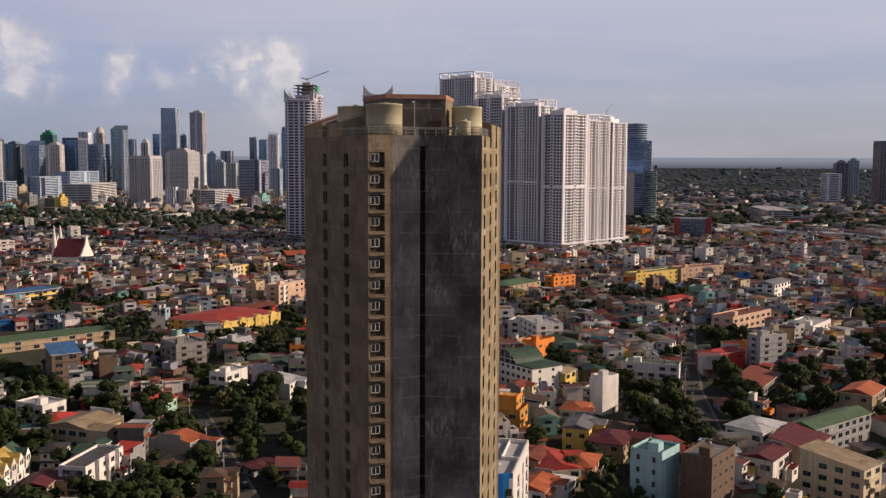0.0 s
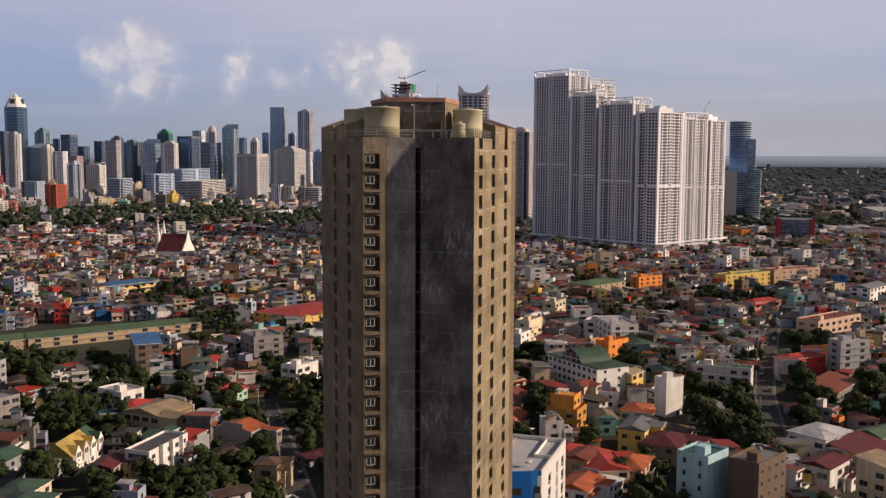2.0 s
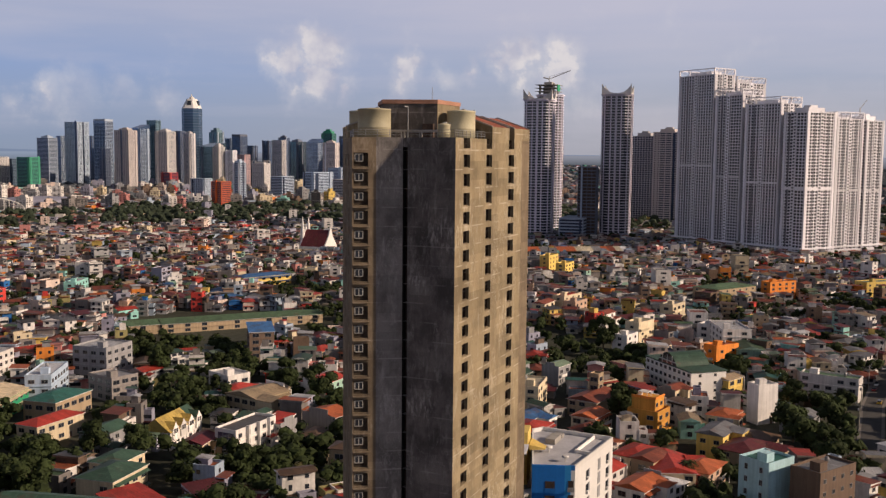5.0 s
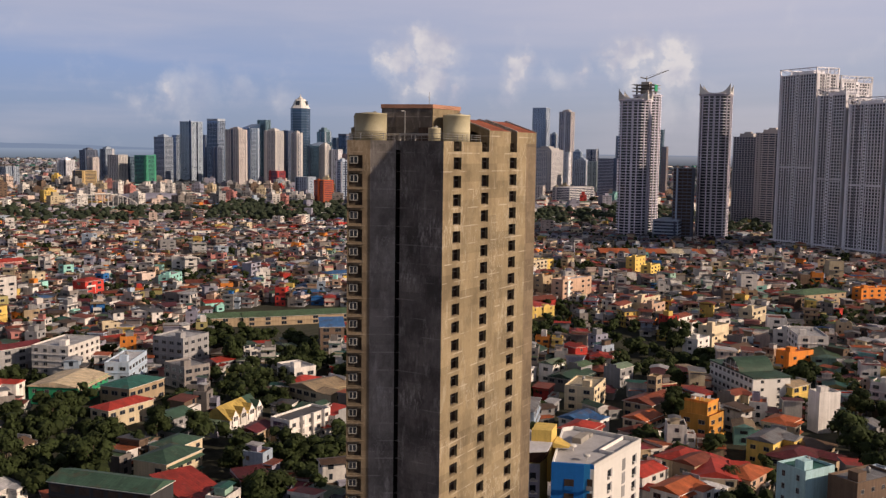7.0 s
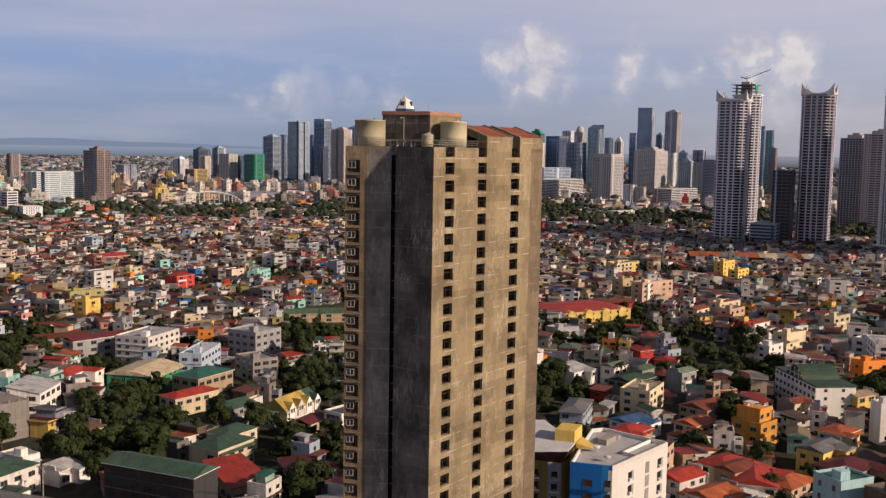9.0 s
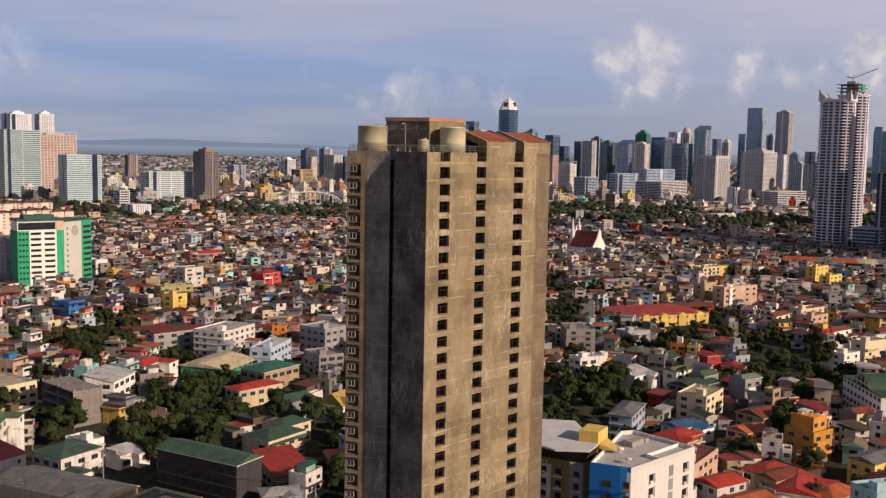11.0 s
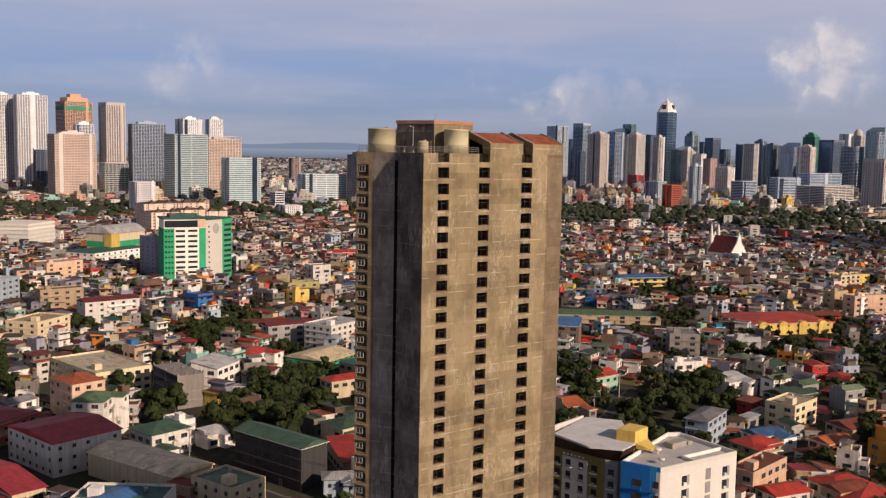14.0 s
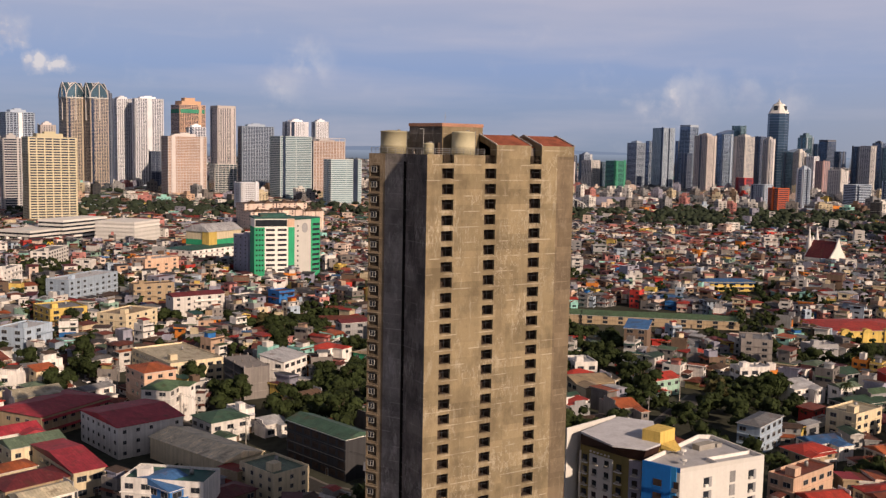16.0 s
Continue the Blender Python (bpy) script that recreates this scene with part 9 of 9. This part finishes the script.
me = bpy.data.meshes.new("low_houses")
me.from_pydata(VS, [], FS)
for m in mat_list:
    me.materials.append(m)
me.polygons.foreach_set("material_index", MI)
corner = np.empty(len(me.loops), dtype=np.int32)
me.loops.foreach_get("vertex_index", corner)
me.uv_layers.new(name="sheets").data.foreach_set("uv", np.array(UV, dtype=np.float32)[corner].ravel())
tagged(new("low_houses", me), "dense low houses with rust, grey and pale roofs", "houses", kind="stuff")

# ---- trees ----
def leaf_cards(rng, clumps, per, size, cards_v, cards_f, off=(0, 0, 0)):
    for cx, cy, cz, r in clumps:
        for _ in range(per):
            v = Vector((rng.gauss(0, 1), rng.gauss(0, 1), rng.gauss(0, 1))).normalized() * r * rng.uniform(0.65, 1.05)
            p = Vector((cx, cy, cz)) + Vector((v.x, v.y, v.z * 0.75))
            n = (v.normalized() + Vector((rng.uniform(-0.6, 0.6), rng.uniform(-0.6, 0.6), rng.uniform(0, 0.7)))).normalized()
            a = n.orthogonal().normalized()
            a.rotate(Matrix.Rotation(rng.uniform(0, 6.28), 3, n))
            b = n.cross(a)
            s = size * rng.uniform(0.6, 1.3)
            k = len(cards_v)
            for i, j in ((-1, -0.6), (0.2, -1), (1, 0.1), (0.1, 0.9)):
                q = p + a * (s * i) + b * (s * j) + n * (0.12 * s * i * j)
                cards_v.append((q.x + off[0], q.y + off[1], q.z + off[2]))
            cards_f.append((k, k + 1, k + 2, k + 3))


BALL = {}
for level in (0, 1, 2):
    bm = bmesh.new()
    bmesh.ops.create_icosphere(bm, subdivisions=level + 1, radius=1.0)
    bm.verts.index_update()
    BALL[level] = ([v.co.copy() for v in bm.verts], [tuple(v.index for v in f.verts) for f in bm.faces])
    bm.free()


def leaf_blob(rng, cx, cy, cz, r, vs, fs, off=(0, 0, 0), level=1, flat=0.8):
    """Uneven mass of leaves that fills the heart of a clump."""
    vv, ff = BALL[level]
    n, o = len(vs), Vector((rng.uniform(0, 90), rng.uniform(0, 90), rng.uniform(0, 90)))
    for v in vv:
        k = r * (1 + 0.34 * noise.noise(v * 2.3 + o) + rng.uniform(-0.1, 0.1))
        vs.append((cx + v.x * k + off[0], cy + v.y * k + off[1], cz + v.z * k * flat + off[2]))
    fs.extend(tuple(n + i for i in f) for f in ff)


def tree_proto(seed, h, spread, leaf):
    rng = random.Random(seed)
    t = new("tree")
    bm = bmesh.new()
    tube(bm, (0, 0, -0.1), (rng.uniform(-0.3, 0.3), rng.uniform(-0.3, 0.3), h * 0.45), 0.32, 7, 0.2)
    clumps = []
    for i in range(12):
        a, r = i * 2.4 + rng.uniform(-0.5, 0.5), spread * rng.uniform(0.1, 0.72)
        z = h * rng.uniform(0.42, 0.92) - r * 0.25
        clumps.append((r * math.cos(a), r * math.sin(a), z, rng.uniform(0.32, 0.48) * spread))
        tube(bm, (0, 0, h * 0.36), (r * math.cos(a) * 0.8, r * math.sin(a) * 0.8, z), 0.13, 5, 0.04)
    part("trunk", bm, t, mats=(M_BARK,))
    cv, cf = [], []
    for cx, cy, cz, r in clumps:
        leaf_blob(rng, cx, cy, cz, r * 0.74, cv, cf, level=1)
    leaf_cards(rng, clumps, 100, 0.40, cv, cf)
    me = bpy.data.meshes.new("crown")
    me.from_pydata(cv, [], cf)
    me.materials.append(leaf)
    part("crown", me, t)
    return t


PROTO = []
for i, (h, sp, lf, lb) in enumerate(((9, 4.6, M_LEAF, "broad dark green tree between houses"), (11, 5.6, M_LEAF, "tall spreading dark green tree"), (7, 3.8, M_LEAF, "small round dark green tree"),
                                     (12, 5.0, M_LEAF, "tall dense dark green tree"), (8, 4.4, M_LEAF2, "olive brown tree with dry leaves"))):
    t = tree_proto(60 + i, h, sp, lf)
    tagged(t, lb, "tree", "trees of the district")
    PROTO.append(t)
random.Random(2).shuffle(trees_near)
near_set, rest = trees_near[:165], trees_near[165:]
used = set()
for i, (x, y, d) in enumerate(near_set):
    k = RNG.choice((0, 0, 1, 1, 2, 2, 3, 3, 4))
    m = pose(x, y, 0, 0, 0, RNG.uniform(0, 360))
    s = RNG.uniform(0.95, 1.45)
    if k not in used:
        used.add(k)
        PROTO[k].scale = (s, s, s)
        PROTO[k].matrix_basis = m @ Matrix.Diagonal((s, s, s, 1))
    else:
        o = copy_thing(PROTO[k], m)
        o.scale = (s, s, s * RNG.uniform(0.9, 1.15))
cv, cf = [], []
rt = random.Random(8)
for x, y, d in [t for t in rest + trees_far if t[2] < 1300]:
    h = rt.uniform(6, 11)
    sp = rt.uniform(3, 5.2) * (1.3 if d < 520 else 1 if d < 1000 else 1.35)
    n, per, size = (5, 22, 0.62) if d < 520 else (3, 10, 0.95) if d < 750 else (2, 5, 1.5)
    cl = []
    for _ in range(n):
        a, r = rt.uniform(0, 6.28), sp * rt.uniform(0.1, 0.75)
        cl.append((r * math.cos(a), r * math.sin(a), h * rt.uniform(0.4, 0.85), sp * rt.uniform(0.35, 0.55)))
    for q in cl:
        leaf_blob(rt, *q[:3], q[3] * 0.78, cv, cf, (x, y, 0), 0)
    leaf_cards(rt, cl, per, size, cv, cf, (x, y, 0))
me = bpy.data.meshes.new("far_trees")
me.from_pydata(cv, [], cf)
me.materials.append(M_LEAF)
tagged(new("far_trees", me), "dark green tree crowns among the far houses", "trees", kind="stuff")

for name, lo, hi, leaf in (("old_trees", 1300, 2000, M_OLD), ("distant_trees", 2000, 9000, M_HAZE_LEAF)):
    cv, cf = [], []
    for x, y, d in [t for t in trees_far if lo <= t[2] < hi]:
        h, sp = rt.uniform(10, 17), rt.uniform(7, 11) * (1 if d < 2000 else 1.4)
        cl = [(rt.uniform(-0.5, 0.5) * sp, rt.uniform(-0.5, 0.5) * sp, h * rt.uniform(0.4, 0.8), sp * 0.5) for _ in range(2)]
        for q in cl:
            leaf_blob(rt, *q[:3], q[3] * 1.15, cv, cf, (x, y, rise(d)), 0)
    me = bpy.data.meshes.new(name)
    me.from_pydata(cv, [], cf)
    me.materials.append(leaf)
    tagged(new(name, me), "dark belt of old trees before the skyline" if hi == 2000 else "haze-toned green belts of distant trees", "trees", kind="stuff")

# ---- the far edge of the land ----
HILL = 58.0


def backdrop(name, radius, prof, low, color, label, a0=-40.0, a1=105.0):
    # The strip glows by itself; haze is put into its colour ramp.
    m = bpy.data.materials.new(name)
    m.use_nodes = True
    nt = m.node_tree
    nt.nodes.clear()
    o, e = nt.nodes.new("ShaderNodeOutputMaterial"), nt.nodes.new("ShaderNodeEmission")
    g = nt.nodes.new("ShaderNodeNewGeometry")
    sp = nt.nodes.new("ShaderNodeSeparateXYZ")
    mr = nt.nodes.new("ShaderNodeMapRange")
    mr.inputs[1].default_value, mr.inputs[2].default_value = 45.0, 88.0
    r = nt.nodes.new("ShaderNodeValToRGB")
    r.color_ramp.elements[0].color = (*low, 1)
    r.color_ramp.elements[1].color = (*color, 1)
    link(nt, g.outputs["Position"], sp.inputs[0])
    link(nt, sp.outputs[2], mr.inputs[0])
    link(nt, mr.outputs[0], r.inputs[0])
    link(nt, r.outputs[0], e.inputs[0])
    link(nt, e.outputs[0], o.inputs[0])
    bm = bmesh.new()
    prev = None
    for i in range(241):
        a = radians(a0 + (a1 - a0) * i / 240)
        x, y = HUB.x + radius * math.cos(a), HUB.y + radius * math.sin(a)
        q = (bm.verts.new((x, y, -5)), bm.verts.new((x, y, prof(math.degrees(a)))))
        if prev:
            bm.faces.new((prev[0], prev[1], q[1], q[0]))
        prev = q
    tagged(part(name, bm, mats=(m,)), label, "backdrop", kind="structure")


# woods reaching to the edge of the plain
cv, cf = [], []
for _ in range(6500):
    b, d = radians(rt.uniform(-22, 10)), 2000 + 2650 * rt.random() ** 0.8
    x, y = HUB.x + d * math.cos(b), HUB.y + d * math.sin(b)
    if noise.noise(Vector((x * 0.0025, y * 0.0025, 9.0))) > -0.12:
        r = rt.uniform(7, 13)
        leaf_blob(rt, 0, 0, r * 0.1, r, cv, cf, (x, y, rise(d)), 0, 0.36)
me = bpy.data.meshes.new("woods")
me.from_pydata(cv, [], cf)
me.materials.append(M_HAZE_LEAF)
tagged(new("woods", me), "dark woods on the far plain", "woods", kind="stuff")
# Plain, sea and hills, each coloured with the haze of distance.
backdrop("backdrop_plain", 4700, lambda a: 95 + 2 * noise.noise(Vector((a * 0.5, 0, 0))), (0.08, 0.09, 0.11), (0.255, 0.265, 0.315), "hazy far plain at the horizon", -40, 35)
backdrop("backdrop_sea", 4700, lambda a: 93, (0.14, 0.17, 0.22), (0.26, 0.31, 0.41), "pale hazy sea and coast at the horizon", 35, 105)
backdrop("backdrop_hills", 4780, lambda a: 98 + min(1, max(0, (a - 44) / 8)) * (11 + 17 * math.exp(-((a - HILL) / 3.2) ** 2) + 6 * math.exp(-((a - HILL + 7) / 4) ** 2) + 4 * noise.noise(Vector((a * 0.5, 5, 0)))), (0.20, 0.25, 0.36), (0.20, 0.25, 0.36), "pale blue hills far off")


# ---- palms, poles and cars ----
def palm(x, y, h, seed):
    rng = random.Random(seed)
    t = thing("palm_tree", "coconut palm with drooping fronds between houses", "palm", x, y, rng.uniform(0, 360), group="palms of the district")
    bm = bmesh.new()
    p = [Vector((0.5 * (k / 4) ** 2, 0, h * k / 4)) for k in range(5)]
    for a, b, k in zip(p, p[1:], range(4)):
        tube(bm, a, b, 0.24 - 0.03 * k, 7, 0.21 - 0.03 * k)
    part("trunk", bm, t, mats=(M_BARK,))
    bm = bmesh.new()
    for i in range(15):
        a, up, L = i * 2.4 + rng.uniform(-0.2, 0.2), rng.uniform(-0.1, 0.9), rng.uniform(2.8, 3.8)
        d, side = Vector((math.cos(a), math.sin(a), 0)), Vector((-math.sin(a), math.cos(a), 0))
        spine = [p[-1] + d * (L * s) + Vector((0, 0, L * (up * s - 1.1 * s * s))) for s in (0.03, 0.25, 0.5, 0.75, 1.0)]
        for k in range(4):
            q, r = spine[k], spine[k + 1]
            for s in (1, -1):
                for m in range(3):
                    u, v = q.lerp(r, m / 3), q.lerp(r, (m + 0.7) / 3)
                    out = side * (s * 0.75 * (1 - 0.16 * k)) + Vector((0, 0, -0.3)) + d * 0.2
                    bm.faces.new([bm.verts.new(c) for c in (u, v, v + out, u + out)][::s])
    part("crown", bm, t, mats=(M_LEAF,))
    return t


for i, (x, y) in enumerate(((85, 113), (97, 322), (100, 307), (146, -13), (274, -118), (242, 279), (164, 368), (244, 81))):
    palm(x, y, 7.5 + (i * 37 % 5), 90 + i)


def utility_pole(x, y, yaw):
    t = thing("utility_pole", "grey concrete utility pole with crossarm and transformer", "pole", x, y, yaw, group="poles along the street")
    bm = bmesh.new()
    tube(bm, (0, 0, 0), (0, 0, 11), 0.2, 8, 0.12)
    part("pole", bm, t, mats=(M_CONC,))
    part("crossarm", boxes_mesh("crossarm", [(-1.2, -0.08, 9.9, 1.2, 0.08, 10.1)], M_STEEL), t)
    bm = bmesh.new()
    lathe(bm, [(0.28, 8.0), (0.3, 8.9), (0.12, 9.05)], 0.42, 0, 10)
    part("transformer", bm, t, mats=(M_STEEL,))
    return t


CAR = {}
for nm, c in (("white", (0.7, 0.7, 0.7)), ("silver", (0.35, 0.36, 0.38)), ("red", (0.4, 0.03, 0.03)), ("dark", (0.03, 0.03, 0.035)), ("yellow", (0.6, 0.4, 0.04))):
    bm = bmesh.new()
    prism(bm, [(-2.1, -0.85), (2.1, -0.85), (2.1, 0.85), (-2.1, 0.85)], 0.3, 0.85)
    e = [x for x in bm.edges]
    bmesh.ops.bevel(bm, geom=e, offset=0.12, segments=2, affect="EDGES")
    CAR[nm] = mesh("body", bm, material("car_" + nm, c, 0.3, 0.05, 1, 4, 0.0, spec=0.6))
bm = bmesh.new()
lo = [bm.verts.new(p) for p in ((-1.8, -0.75, 0.84), (1.1, -0.75, 0.84), (1.1, 0.75, 0.84), (-1.8, 0.75, 0.84))]
hi = [bm.verts.new(p) for p in ((-1.4, -0.62, 1.45), (0.4, -0.62, 1.45), (0.4, 0.62, 1.45), (-1.4, 0.62, 1.45))]
for i in range(4):
    bm.faces.new((lo[i], lo[(i + 1) % 4], hi[(i + 1) % 4], hi[i]))
bm.faces.new(hi)
CABIN = mesh("cabin", bm, M_GLASS)
bm = bmesh.new()
tube(bm, (0, -0.1, 0), (0, 0.1, 0), 0.32, 10)
WHEEL = mesh("wheel", bm, WALL["dark"])


def car(x, y, yaw, paint, z=0.16):
    t = thing("car", f"{paint} parked car on the asphalt street", "car", x, y, yaw, z, "cars on the streets")
    part("body", CAR[paint], t)
    part("cabin", CABIN, t, "dark glazed cabin")
    for a in (-1.3, 1.3):
        for b in (-0.8, 0.8):
            part("wheel", WHEEL, t, m=pose(a, b, 0.32))


rc = random.Random(5)
for r in ROADS:
    far = 0.0
    line = []
    for (ax, ay), (bx, by) in zip(r, r[1:]):
        L = math.hypot(bx - ax, by - ay)
        s, yw = 6.0, math.degrees(math.atan2(by - ay, bx - ax))
        nx, ny = -(by - ay) / L, (bx - ax) / L
        while s < L - 4:
            x, y = ax + (bx - ax) * s / L, ay + (by - ay) * s / L
            far += 11.0
            if rc.random() < 0.42:
                k = rc.choice((-1, 1))
                car(x + nx * 1.9 * k, y + ny * 1.9 * k, yw + (0 if k < 0 else 180), rc.choice(("white", "white", "silver", "silver", "red", "dark", "yellow")))
            if far > 32:
                far = 0.0
                if free(x + nx * 4.1, y + ny * 4.1, 0):
                    utility_pole(x + nx * 4.1, y + ny * 4.1, yw + 90)
                    line.append((x + nx * 4.1, y + ny * 4.1))
            s += 11.0
    for a, b in zip(line, line[1:]):
        w = thing("overhead_cable", "bundle of black overhead cables between poles", "cable", 0, 0, group="cables along the street")
        for k in (-1, 0, 1):
            bm = bmesh.new()
            p = [Vector((a[0] + (b[0] - a[0]) * q / 6 + k * 0.8, a[1] + (b[1] - a[1]) * q / 6, 10.1 - 0.9 * math.sin(math.pi * q / 6))) for q in range(7)]
            prev = None
            for c in p:
                ring = [bm.verts.new(c + Vector((0, 0.035 * math.cos(q * math.pi / 2) + 0.0, 0.035 * math.sin(q * math.pi / 2)))) for q in range(4)]
                if prev:
                    for q in range(4):
                        bm.faces.new((prev[q], prev[(q + 1) % 4], ring[(q + 1) % 4], ring[q]))
                prev = ring
            part("cable", bm, w, mats=(WALL["dark"],))


# tall sign beside the boulevard
sg = thing("pole_sign", "yellow shop sign board on a tall steel pole", "sign", 58, 710, 20)
bm = bmesh.new()
tube(bm, (0, 0, 0), (0, 0, 17), 0.35, 8)
part("pole", bm, sg, mats=(M_STEEL,))
for k in (-1, 1):
    bm = bmesh.new()
    prev = None
    for i in range(9):
        a = math.pi * i / 8
        q = [bm.verts.new((k * 1.5 + r * math.cos(a), y, 15.5 + 1.7 * r * math.sin(a))) for r in (1.5, 0.95) for y in (-0.45, -0.75)]
        if prev:
            for u, v in ((0, 1), (1, 3), (3, 2), (2, 0)):
                bm.faces.new((prev[u], prev[v], q[v], q[u]))
        prev = q
    part("yellow_arch", bm, sg, mats=(CAR["yellow"].materials[0],))
